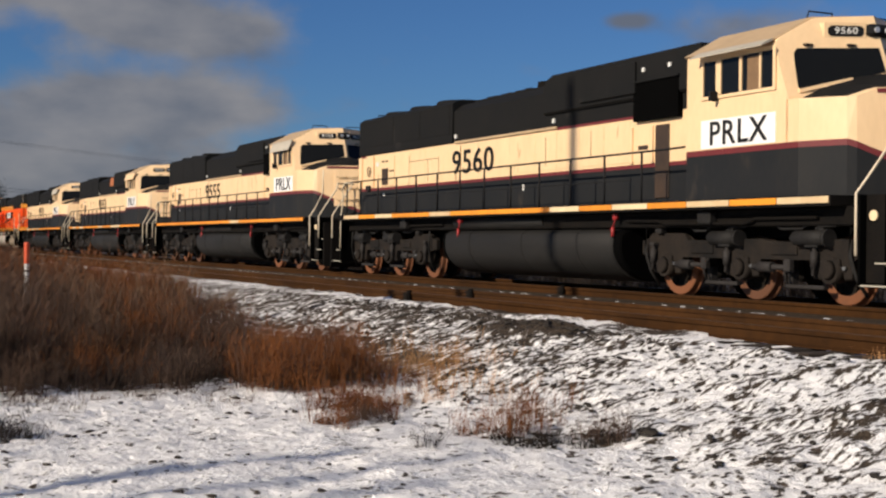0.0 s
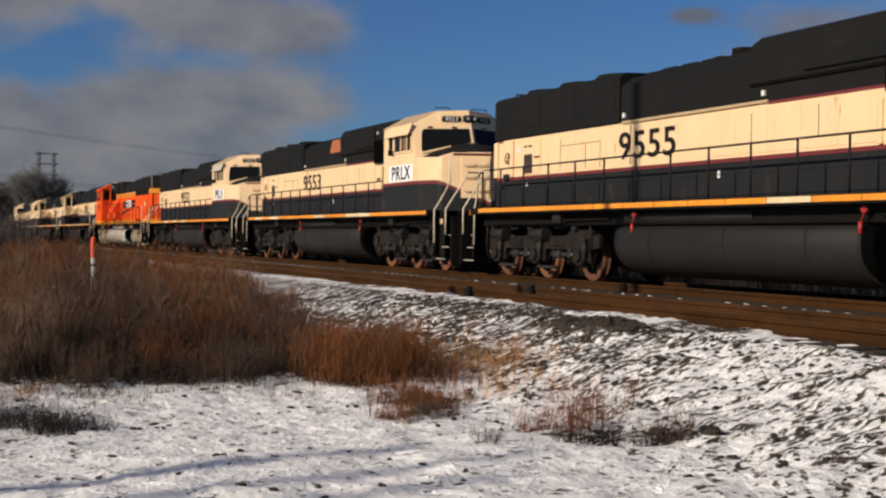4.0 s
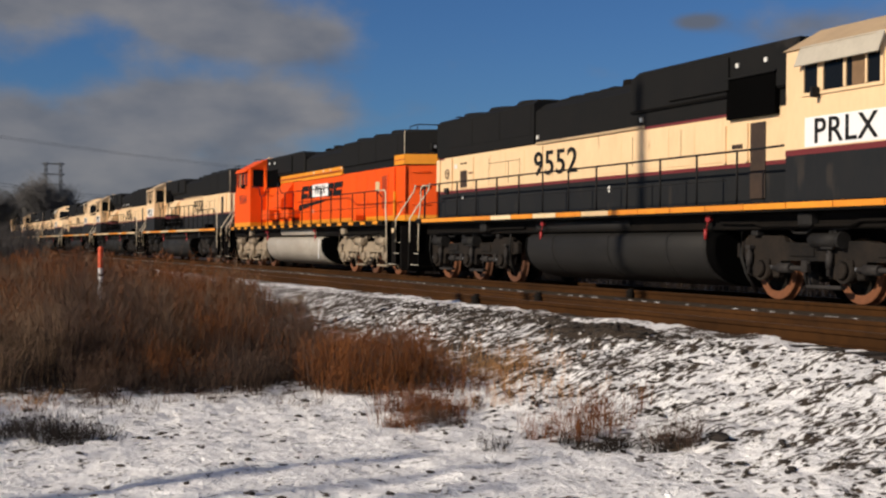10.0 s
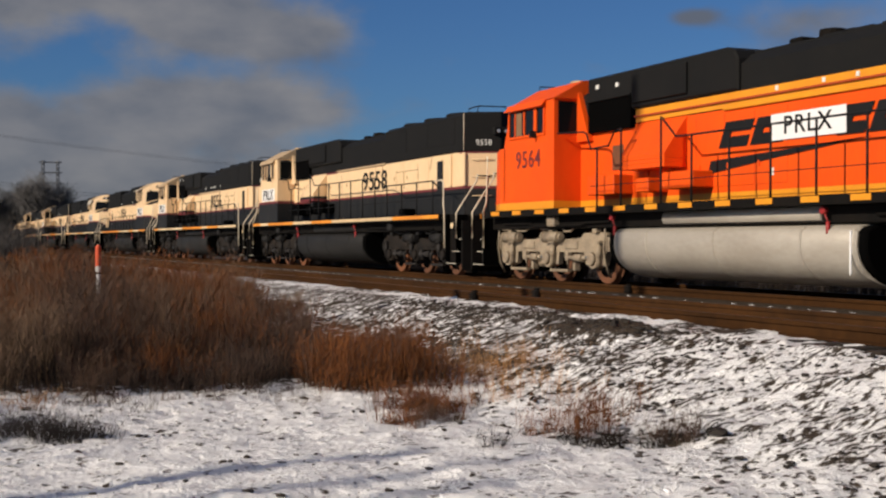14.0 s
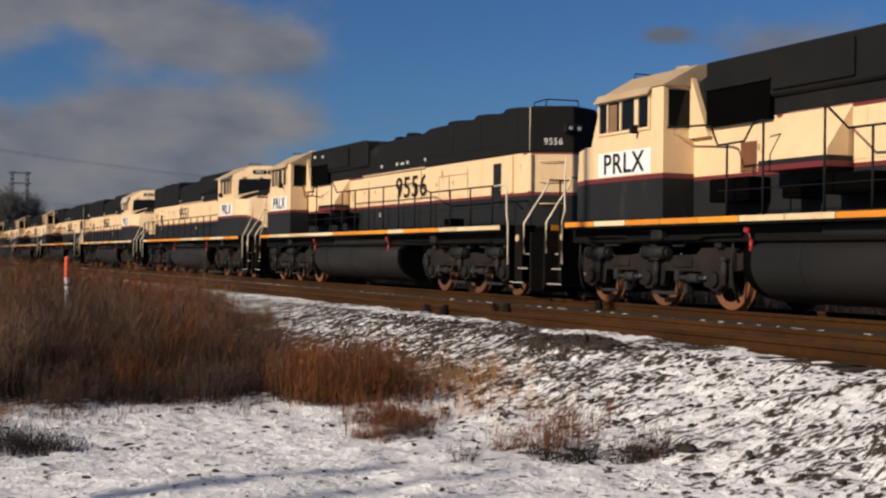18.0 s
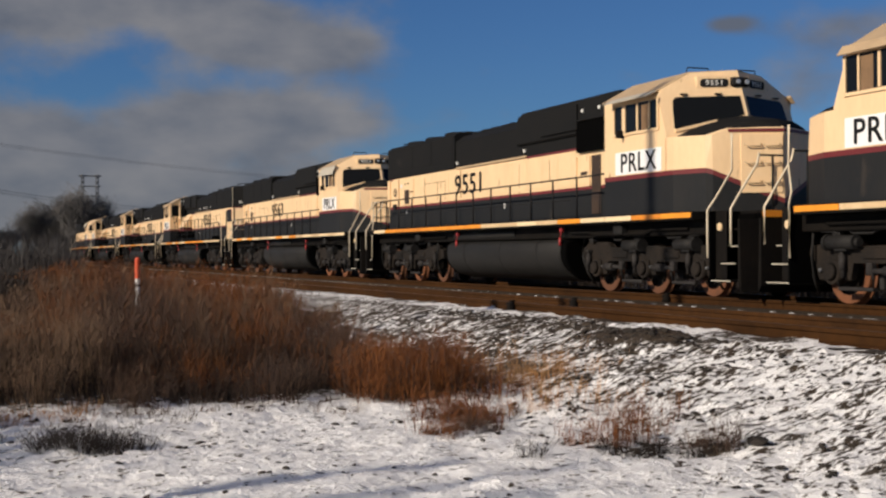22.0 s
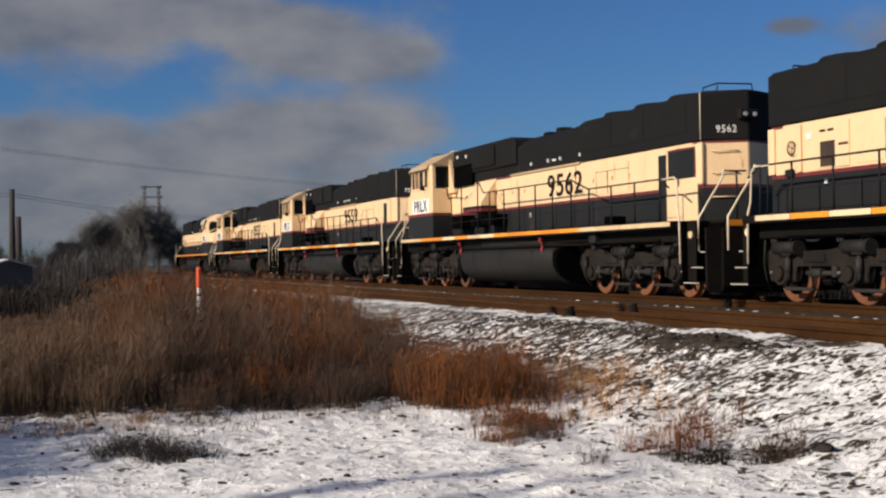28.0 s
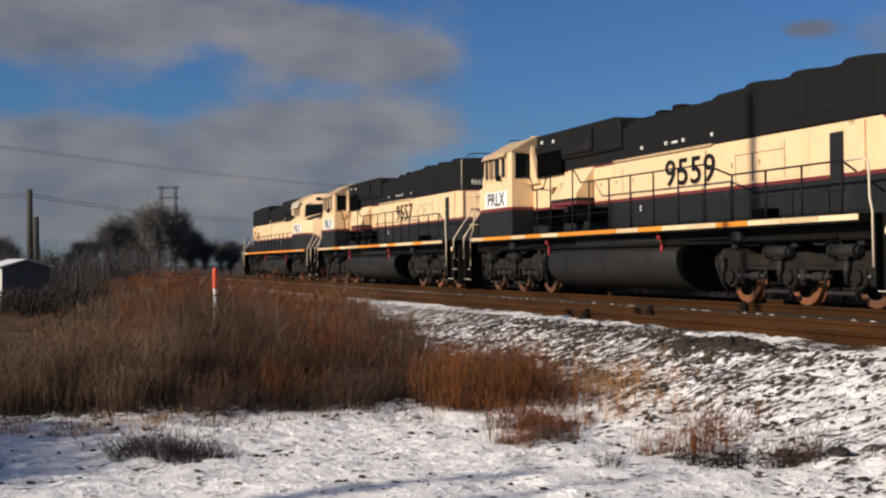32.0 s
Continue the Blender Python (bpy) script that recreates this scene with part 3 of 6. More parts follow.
def make_joint_box():
    ob = empty("rail_joint_box", "small dark bolted box clamped to the rail", "track fitting", "rail joint boxes")
    bm = nb()
    box(bm, -0.10, 0.10, -0.10, -0.035, -0.15, 0.0, 0.012)
    part("casing", bm, GRIME, ob)
    bm = nb()
    box(bm, -0.07, 0.07, -0.115, -0.098, -0.13, -0.02)
    for x in (-0.085, 0.085):
        cyl(bm, (x, -0.115, -0.03), (x, -0.095, -0.03), 0.014, n=6)
        cyl(bm, (x, -0.115, -0.13), (x, -0.095, -0.13), 0.014, n=6)
    part("cover", bm, GRIME, ob)
    bm = nb()
    box(bm, -0.06, 0.06, -0.08, 0.0, 0.002, 0.035, 0.01)
    part("cap", bm, GRIME, ob)
    return ob


jb = make_joint_box()
jb.matrix_basis = pose(-20.7, NEAR_C - 0.755, RAIL)
for x, y in ((-21.3, NEAR_C + 0.755), (-22.9, FAR_C - 0.755)):
    copy_thing(jb, pose(x, y, RAIL))


# ---- locomotives ----
TRUCK_X, AXLE, WHEEL_R = 7.22, 2.07, 0.52
SIDE = 0.84     # half width of the long hood


def wheelset_mesh():
    bm = nb()
    for s in (-1, 1):
        prof = [(0.545, 0.66), (0.55, 0.685), (0.525, 0.705), (0.515, 0.80), (0.50, 0.812), (0.37, 0.806), (0.35, 0.765), (0.22, 0.745), (0.17, 0.80), (0.09, 0.81)]
        lathe(bm, [(r, s * o) for r, o in prof], "y", 28)
        for k in range(6):
            a = k * math.pi / 3
            box(bm, 0.30 * math.cos(a) - 0.03, 0.30 * math.cos(a) + 0.03, min(s * 0.755, s * 0.785), max(s * 0.755, s * 0.785), 0.30 * math.sin(a) - 0.03, 0.30 * math.sin(a) + 0.03)
    cyl(bm, (0, -0.95, 0), (0, 0.95, 0), 0.09, n=12)
    return bm


def make_truck(loco, x, pal, lab, sets):
    k = -1 if x > 0 else 1      # towards the middle of the locomotive
    bm = nb()
    box(bm, -2.5, 2.5, -0.55, 0.55, 0.60, 0.86, 0.03)
    for dx in (-AXLE + 0.55, 0.55, AXLE - 0.55):
        box(bm, dx - 0.3, dx + 0.3, -0.62, 0.62, 0.32, 0.78, 0.06)
    cyl(bm, (0, 0, 0.8), (0, 0, 1.25), 0.35, n=16)
    truck = part("truck", bm, pal["truck"], loco, lab, pose(x, 0, 0))
    for s in (-1, 1):
        y0, y1 = sorted((s * 0.97, s * 1.10))
        top = [(-2.74, 0.80), (-2.68, 0.95), (-2.25, 0.99), (-1.55, 0.94), (-0.75, 0.93), (-0.45, 0.99), (0.45, 0.99), (0.75, 0.93), (1.45, 0.95), (1.58, 1.08), (2.50, 1.09), (2.60, 0.98), (2.83, 0.95), (2.83, 0.71)]
        low = []
        for a in (AXLE, 0, -AXLE):
            low += [(a + 0.46, 0.69), (a + 0.40, 0.40), (a + 0.25, 0.38), (a + 0.21, 0.70), (a - 0.21, 0.70), (a - 0.25, 0.38), (a - 0.40, 0.40), (a - 0.46, 0.69)]
        bm = nb()
        prism(bm, [(k * u, w) for u, w in top + low], y0, y1, bevel=0.02)
        for a in (-AXLE / 2, AXLE / 2):
            box(bm, a - 0.30, a + 0.30, min(s * 1.10, s * 1.13), max(s * 1.10, s * 1.13), 0.74, 0.90, 0.012)
        part("side_frame", bm, pal["casting"], truck)
        for dx in (-AXLE, 0, AXLE):
            bm = nb()
            cyl(bm, (dx, s * 0.95, 0.53), (dx, s * 1.16, 0.53), 0.20, n=14)
            cyl(bm, (dx, s * 1.16, 0.53), (dx, s * 1.23, 0.53), 0.15, 0.12, n=14)
            box(bm, dx - 0.19, dx + 0.19, min(s * 0.97, s * 1.14), max(s * 0.97, s * 1.14), 0.60, 0.70, 0.015)
            part("journal_box", bm, pal["casting"], truck)
            bm = nb()
            cyl(bm, (dx + k * 0.31, s * 1.17, 0.44), (dx + k * 0.29, s * 1.17, 0.88), 0.036, n=8)
            cyl(bm, (dx + k * 0.30, s * 1.17, 0.56), (dx + k * 0.29, s * 1.17, 0.80), 0.058, n=8)
            box(bm, dx + k * 0.30 - 0.07, dx + k * 0.30 + 0.07, min(s * 1.09, s * 1.22), max(s * 1.09, s * 1.22), 0.86, 0.92, 0.01)
            part("damper", bm, pal["rigging"], truck)
            # Pale stub added to give the glint beside each axle end.
            bm = nb()
            cyl(bm, (dx - k * 0.30, s * 1.10, 0.56), (dx - k * 0.30, s * 1.16, 0.56), 0.028, n=8)
            part("sensor_cap", bm, STEEL, truck, "small pale cap added as a glint beside the bearing")
        for u in (0.30, -1.76):
            dx = k * u
            bm = nb()
            cyl(bm, (dx - 0.36, s * 1.19, 1.00), (dx + 0.30, s * 1.19, 1.00), 0.115, n=14)
            cyl(bm, (dx - 0.44, s * 1.19, 1.00), (dx - 0.36, s * 1.19, 1.00), 0.07, n=10)
            cyl(bm, (dx + 0.30, s * 1.19, 1.00), (dx + 0.36, s * 1.19, 1.00), 0.135, n=14)
            box(bm, dx - 0.14, dx + 0.14, min(s * 1.08, s * 1.24), max(s * 1.08, s * 1.24), 0.86, 0.92, 0.01)
            tube(bm, [(dx + 0.10, s * 1.19, 1.10), (dx + 0.12, s * 1.20, 1.17), (dx + 0.50, s * 1.20, 1.18)], 0.022, 6)
            part("brake_cylinder", bm, pal["gear"], truck)
        for u in (0.50, -1.52):
            dx = k * u
            bm = nb()
            box(bm, dx - 0.42, dx + 0.42, min(s * 1.02, s * 1.14), max(s * 1.02, s * 1.14), 0.235, 0.295, 0.015)
            for e in (-0.40, 0.40):
                tube(bm, [(dx + e, s * 1.10, 0.27), (dx + e * 1.10, s * 1.14, 0.46), (dx + e * 0.9, s * 1.12, 0.66)], 0.024, 6)
            box(bm, dx - 0.52, dx - 0.42, min(s * 0.86, s * 1.02), max(s * 0.86, s * 1.02), 0.26, 0.52, 0.02)
            part("brake_rigging", bm, pal["rigging"], truck)
        for u in (1.30, -0.78):
            bm = nb()
            cyl(bm, (k * u - 0.46, s * 1.13, 0.55), (k * u + 0.42, s * 1.13, 0.55), 0.045, n=8)
            cyl(bm, (k * u - 0.30, s * 1.13, 0.55), (k * u + 0.02, s * 1.13, 0.55), 0.085, n=10)
            box(bm, k * u + 0.30, k * u + 0.44, min(s * 1.06, s * 1.18), max(s * 1.06, s * 1.18), 0.48, 0.68, 0.02)
            part("traction_rod", bm, pal["rigging"], truck)
        bm = nb()
        tube(bm, [(-2.5, s * 1.16, 1.20), (-1.3, s * 1.17, 1.21), (-1.15, s * 1.17, 1.12), (-0.85, s * 1.17, 1.12), (-0.7, s * 1.16, 1.21), (0.9, s * 1.17, 1.20), (1.05, s * 1.17, 1.14), (1.5, s * 1.17, 1.14), (1.62, s * 1.17, 1.20), (2.5, s * 1.17, 1.20)], 0.024, 6)
        for u in (-2.2, -0.2, 1.9):
            box(bm, u - 0.09, u + 0.09, min(s * 1.06, s * 1.20), max(s * 1.06, s * 1.20), 1.08, 1.17, 0.012)
        part("brake_pipe", bm, pal["gear"], truck)
        for u in (-2.52, 2.60):
            bm = nb()
            tube(bm, [(k * u, s * 1.16, 1.30), (k * u, s * 1.18, 0.75), (k * (u - 0.06), s * 1.10, 0.42), (k * (u - 0.12), s * 0.95, 0.16)], 0.028, 6)
            part("sand_hose", bm, pal["gear"], truck)
    for dx in (-AXLE, 0, AXLE):
        if sets.get("mesh") is None:
            w = part("wheelset", wheelset_mesh(), RUSTY, truck, "rusty steel wheels on an axle", pose(dx, 0, WHEEL_R))
            sets["mesh"] = w
            w.data.materials.append(WHEEL_PLATE)
            for f in w.data.polygons:
                if math.hypot(f.center.x, f.center.z) < 0.365:
                    f.material_index = 1
        else:
            w = share("wheelset", sets["mesh"], truck, pose(dx, 0, WHEEL_R))
            w["label"] = "rusty steel wheels on an axle"
    return truck


def make_loco(pal, label, sets):
    loco = empty("diesel_locomotive", label, "locomotive", "locomotives of the train")

    def add(name, bm, mat, lab="", parent=None):
        return part(name, bm, mat, parent or loco, lab)

    # frame, deck and end plates
    bm = nb()
    box(bm, -10.2, 10.2, -1.25, 1.25, 1.18, 1.46, 0.02)
    box(bm, -10.95, 10.95, -0.75, 0.75, 1.0, 1.46, 0.02)
    add("underframe", bm, pal["frame"])
    bm = nb()
    box(bm, -9.9, 9.75, -1.55, 1.55, 1.46, 1.61)
    box(bm, -10.95, 10.95, -0.85, 0.85, 1.46, 1.60)
    add("deck", bm, pal["deck"])
    deck_colours = {-1: pal["strips"], 1: pal.get("left_strips", pal["strips"])}
    # strips along the edge of the deck
    for s in (-1, 1):
        n, x0, x1 = 17, -9.45 if s < 0 else -9.88, 9.72
        for i in range(n):
            a, b = x0 + (x1 - x0) * i / n, x0 + (x1 - x0) * (i + 1) / n
            if not pal["plain"]:
                a, b = a + 0.35, b - 0.35
            bm = nb()
            box(bm, a + 0.01, b - 0.01, min(s * 1.551, s * 1.560), max(s * 1.551, s * 1.560), 1.500, 1.595)
            part("reflective_strip", bm, deck_colours[s][(i * 7 // 3) % len(deck_colours[s])], loco)
    for sx in (-1, 1):
        for s in (-1, 1):
            bm = nb()
            box(bm, min(sx * 10.95, sx * 10.965), max(sx * 10.95, sx * 10.965), min(s * 0.35, s * 0.84), max(s * 0.35, s * 0.84), 1.48, 1.60)
            part("end_strip", bm, pal["strips"][0], loco)

    # long hood, from the rear to the cab
    def hood_box(name, x0, x1, half, z0, z1, mat, lab=""):
        bm = nb()
        outline = [(x0 + 0.42, -half), (x1, -half), (x1, half), (x0 + 0.42, half), (x0, 0.02), (x0, -0.02)]
        lo = [bm.verts.new((x, y, z0)) for x, y in outline]
        hi = [bm.verts.new((x, y, z1)) for x, y in outline]
        bm.faces.new(lo[::-1]), bm.faces.new(hi)
        for i in range(6):
            bm.faces.new((lo[i], lo[(i + 1) % 6], hi[(i + 1) % 6], hi[i]))
        return add(name, bm, mat, lab)

    hood_box("hood_skirt", -10.40, 6.25, SIDE, 1.61, pal["z1"], pal["skirt"])
    hood_box("stripe", -10.403, 6.25, SIDE + 0.003, pal["z1"], pal["z2"], pal["stripe"])
    hood_box("hood_side", -10.40, 6.25, SIDE, pal["z2"], pal["z3"], pal["side"])
    zt = pal["z3"]
    if pal["plain"]:
        hood_box("upper_stripe", -10.404, -9.6, SIDE + 0.004, zt - 0.045, zt, pal["upper"])
        bm = nb()
        box(bm, 0.9, 3.9, -SIDE - 0.013, SIDE + 0.013, zt - 0.045, zt + 0.004)
        add("forward_stripe", bm, pal["upper"])
    else:
        hood_box("upper_stripe", -10.45, -9.2, 0.915, zt + 0.02, zt + 0.31, pal["upper"])
        bm = nb()
        box(bm, -4.0, 3.9, -SIDE - 0.03, SIDE + 0.03, zt + 0.02, zt + 0.28)
        add("middle_stripe", bm, pal["upper"])
    bm = nb()
    zt = pal["z3"]
    prism(bm, [(-SIDE, zt), (-SIDE, 4.02), (-0.60, 4.20), (0.60, 4.20), (SIDE, 4.02), (SIDE, zt)], -9.55, 6.25, "x")
    c = [(-10.40, -0.02), (-9.98, -SIDE), (-9.55, -SIDE), (-9.55, SIDE), (-9.98, SIDE), (-10.40, 0.02)]
    hull(bm, [(x, y, z) for x, y in c for z in (zt, 4.1)])
    add("upper_hood", bm, pal["roof"])
    # radiator section, a little wider, with framed screens
    bm = nb()
    zr = zt + 0.03 if pal["plain"] else zt + 0.26
    outline = [(-10.42, -0.02), (-10.0, -0.885), (-4.0, -0.885), (-4.0, 0.885), (-10.0, 0.885), (-10.42, 0.02)]
    lo = [bm.verts.new((x, y, zr)) for x, y in outline]
    hi = [bm.verts.new((x, y, 4.21)) for x, y in outline]
    tp = [bm.verts.new((x, y * 0.86, 4.30)) for x, y in outline]
    for a, b in ((lo, hi), (hi, tp)):
        for q in range(6):
            bm.faces.new((a[q], a[(q + 1) % 6], b[(q + 1) % 6], b[q]))
    bm.faces.new(lo[::-1]), bm.faces.new(tp)
    rad = add("radiator_housing", bm, pal["roof"])
    for s in (-1, 1):
        for a, b in ((-9.4, -7.6), (-7.45, -5.9), (-5.75, -4.15)):
            bm = nb()
            box(bm, a, b, min(s * 0.885, s * 0.893), max(s * 0.885, s * 0.893), 3.50, 4.19)
            part("radiator_screen", bm, pal["roof"], rad)
        if s < 0:
            continue
        bm = nb()
        cyl(bm, (-10.005, s * 0.892, zt + 0.02), (-10.005, s * 0.892, 4.27), 0.011, n=6)
        part("corner_strip", bm, RAIL_PAINT, rad, "pale corner strip")
    for x in (-8.45, -6.80, -5.15):
        bm = nb()
        lathe(bm, [(0.70, 4.28), (0.70, 4.36), (0.66, 4.40), (0.45, 4.41), (0.42, 4.38), (0.05, 4.39)], "z", 24)
        bmesh.ops.translate(bm, verts=bm.verts, vec=(x, 0, 0))
        part("cooling_fan", bm, pal["roof"], rad, "round roof fan with a shallow rim")
    # engine hatch, exhaust and raised brake hatch
    bm = nb()
    box(bm, -3.6, 0.6, -0.5, 0.5, 4.20, 4.27, 0.02)
    for x in (-2.9, -2.2, -1.5):
        box(bm, x - 0.25, x + 0.25, -0.42, 0.42, 4.27, 4.31, 0.015)
    add("engine_hatch", bm, pal["roof"])
    bm = nb()
    lathe(bm, [(0.24, 4.25), (0.22, 4.46), (0.17, 4.47), (0.16, 4.30)], "z", 14)
    bmesh.ops.translate(bm, verts=bm.verts, vec=(-1.0, 0, 0))
    box(bm, -0.55, -0.2, -0.3, 0.3, 4.25, 4.40, 0.03)
    box(bm, -1.75, -1.45, -0.2, 0.2, 4.28, 4.38, 0.03)
    add("exhaust_outlet", bm, GRIME)
    bm = nb()
    prism(bm, [(0.4, 3.56), (0.4, 4.12), (0.5, 4.27), (0.75, 4.355), (5.80, 4.355), (5.80, 3.56)], -0.93, 0.93, "y", 0.04)
    hatch = add("brake_hatch", bm, pal["roof"])
    for s in (-1, 1):
        bm = nb()
        box(bm, 1.95, 3.90, min(s * 0.93, s * 0.985), max(s * 0.93, s * 0.985), 3.66, 4.25, 0.012)
        part("hatch_panel", bm, pal["roof"], hatch)
        xa, xb, za, zb = (3.82, 5.22, 3.14, 3.84) if s < 0 else (3.98, 5.74, 3.20, 3.84)
        # A solid block: the shade inside the intake is only its black colour.
        bm = nb()
        box(bm, xa, xb, min(s * 0.5, s * 0.946), max(s * 0.5, s * 0.946), za, zb)
        intake = part("air_intake", bm, SHADE_BLACK, loco, "air intake block, black for its shaded inside")
        bm = nb()
        box(bm, xa - 0.03, xb + 0.03, min(s * 0.93, s * 0.99), max(s * 0.93, s * 0.99), zb, zb + 0.04, 0.008)
        part("intake_lip", bm, pal["roof"], intake)
    # doors along the hood sides
    for s in (-1, 1):
        xs = [-7.4, -6.5, -5.45, -0.9, 0.0, 0.9, 1.8, 2.7, 3.6]
        for i, x in enumerate(xs):
            bm = nb()
            box(bm, x, x + 0.86, min(s * SIDE, s * (SIDE + 0.010)), max(s * SIDE, s * (SIDE + 0.010)), pal["z2"] + 0.05, pal["z3"] - 0.08, 0.004)
            door = part("hood_door", bm, pal["side"], loco)
            if s > 0:
                bm = nb()
                box(bm, x + 0.74, x + 0.79, min(s * (SIDE + 0.01), s * (SIDE + 0.03)), max(s * (SIDE + 0.01), s * (SIDE + 0.03)), pal["z2"] + 0.36, pal["z2"] + 0.46)
                part("latch", bm, pal["latch"], door)
        bm = nb()
        if s < 0:
            box(bm, -8.53, -7.58, -SIDE - 0.022, -SIDE, pal["z2"] + 0.03, 3.18, 0.004)
            door = part("service_door", bm, pal["side"], loco)
            for x0 in (-8.42, -8.18):
                bm = nb()
                box(bm, x0, x0 + 0.17, -SIDE - 0.030, -SIDE - 0.020, 3.03, 3.07)
                part("vent_slot", bm, SHADE_BLACK, door, "narrow dark vent slot")
            bm = nb()
            box(bm, -7.86, -7.60, -SIDE - 0.045, -SIDE - 0.020, 2.76, 2.80, 0.008)
            part("hinge", bm, RUSTY, door, "rusty hinge")
            bm = nb()
            box(bm, -8.86, -8.68, -SIDE - 0.012, -SIDE, 2.94, 3.06)
            part("data_plate", bm, PALE_LETTER, loco, "small pale data plate")
            bm = nb()
            box(bm, -8.40, -7.98, -SIDE - 0.034, -SIDE - 0.022, 2.42, 2.86)
            part("louvre", bm, DOOR_BROWN if pal["plain"] else pal["vent"], door, "brown louvred panel")
        else:
            box(bm, -8.47, -8.07, SIDE, SIDE + 0.016, 2.05, 3.10)
            part("screen_door", bm, pal["vent"], loco, "dark louvred access door")
        for lug in ((-3.85, 0.77) if s < 0 else (-3.92, -2.66, -1.86, -0.65)):
            bm = nb()
            box(bm, lug - 0.04, lug + 0.04, min(s * SIDE, s * (SIDE + 0.04)), max(s * SIDE, s * (SIDE + 0.04)), zt + (0.11 if s < 0 else 0.18), zt + (0.20 if s < 0 else 0.26))
            part("lifting_lug", bm, PALE_LETTER, loco, "small pale lifting lug")
        for x0, x1, z0, z1 in ((-0.56, -0.49, 2.02, 2.15), (-8.32, -8.24, 2.12, 2.20)) if s < 0 else ((-2.35, -2.1, zt + 0.19, zt + 0.24), (-0.55, -0.49, 2.02, 2.15)):
            bm = nb()
            box(bm, x0, x1, min(s * SIDE, s * (SIDE + 0.012)), max(s * SIDE, s * (SIDE + 0.012)), z0, z1)
            part("data_plate", bm, PALE_LETTER, loco, "small pale data plate")
        bm = nb()
        box(bm, -3.9, 0.9, min(s * SIDE, s * (SIDE + 0.05)), max(s * SIDE, s * (SIDE + 0.05)), zt - 0.02, zt + 0.035, 0.008)
        part("gutter", bm, pal["gutter"], loco)
        if pal["plain"]:
            for x0, x1, z0, z1 in ((-6.62, -6.60, 2.42, 3.10), (-5.47, -5.45, 2.42, 2.95), (-4.84, -4.82, 2.42, 3.0), (-6.60, -4.84, 2.95, 2.965), (-3.62, -3.60, 2.42, 3.2), (0.42, 0.44, 2.5, 3.1), (2.20, 2.22, 2.6, 3.1)):
                bm = nb()
                box(bm, x0, x1, min(s * SIDE, s * (SIDE + 0.014)), max(s * SIDE, s * (SIDE + 0.014)), z0, z1)
                part("panel_joint", bm, SEAM, loco)
    # the passage beside the hood behind the cab: doors on one side, machinery boxes on the other
    # Raised plate; the dark of a narrow opening is put into its colour.
    bm = nb()
    box(bm, 4.42, 4.84, -SIDE - 0.03, -SIDE, 1.72, 3.04, 0.01)
    part("side_door", bm, DOOR_BROWN if pal["plain"] else pal["vent"], loco, "narrow brown side door coloured dark like an opening")
    for x0 in (3.62, 4.28):
        bm = nb()
        box(bm, x0, x0 + 0.08, -SIDE - 0.05, -SIDE, pal["z2"] + 0.01, 3.05, 0.008)
        part("door_jamb", bm, pal["side"], loco)
    bm = nb()
    prism(bm, [(5.68, 3.05), (6.25, 3.05), (6.25, 4.24)], SIDE, 0.95, "y")
    part("passage_panel", bm, pal["side"], loco)
    bm = nb()
    hull(bm, [(x, y, z) for x in (2.10, 3.74) for y, z in ((SIDE, pal["z3"] + 0.01), (SIDE, 2.47), (1.34, 2.47), (1.34, 2.56))])
    part("blower_duct", bm, pal["side"], loco, "sloping blower duct beside the hood")
    bm = nb()
    box(bm, 2.095, 3.745, SIDE, 1.345, 2.30, 2.388)
    part("blower_duct_stripe", bm, pal["stripe"], loco)
    bm = nb()
    box(bm, 2.10, 3.74, SIDE, 1.340, 2.392, 2.466)
    part("blower_duct_band", bm, pal["skirt"] if pal["plain"] else pal["side"], loco)
    bm = nb()
    box(bm, 4.42, 4.86, SIDE, SIDE + 0.02, 2.37, 2.88, 0.005)
    part("access_recess", bm, RUSTY, loco, "rust-brown access recess")
    for x0, x1, z0, z1 in ((5.28, 5.40, 4.10, 4.19), (4.47, 4.57, 4.06, 4.15)):
        bm = nb()
        box(bm, x0, x1, 0.93, 0.965, z0, z1, 0.005)
        part("lifting_lug", bm, PALE_LETTER, loco, "small pale lifting lug")
    for x0 in (4.10, 4.92):
        bm = nb()
        box(bm, x0, x0 + 0.08, -0.965, -0.93, 4.03, 4.11, 0.005)
        part("lifting_lug", bm, PALE_LETTER, loco, "small pale lifting lug")
    bm = nb()
    box(bm, 3.86, 4.18, -SIDE - 0.014, -SIDE, 2.62, 2.70)
    part("door_notice", bm, DOOR_BROWN if pal["plain"] else pal["vent"], loco, "small brown notice plate")
    for a, b, z0, z1 in ((1.23, 2.27, 1.88, 2.19), (2.75, 3.2, 1.85, 2.12), (4.05, 5.14, 1.85, 2.25)):
        bm = nb()
        box(bm, a, b, SIDE, 1.30, z0, z1, 0.02)
        part("equipment_box", bm, pal["boxes"], loco)
    bm = nb()
    box(bm, -6.40, -5.97, SIDE, 1.2, 1.66, 1.84, 0.02)
    part("equipment_box", bm, pal["boxes"], loco)

    # cab and nose: the front folds along its middle like a bow
    zc1, zc2 = pal["cz1"], pal["cz2"]
    zl = 1.84 if pal["plain"] else zc1
    bm = nb()
    box(bm, 6.25, 9.0, -1.5, 1.5, 1.61, zc1)
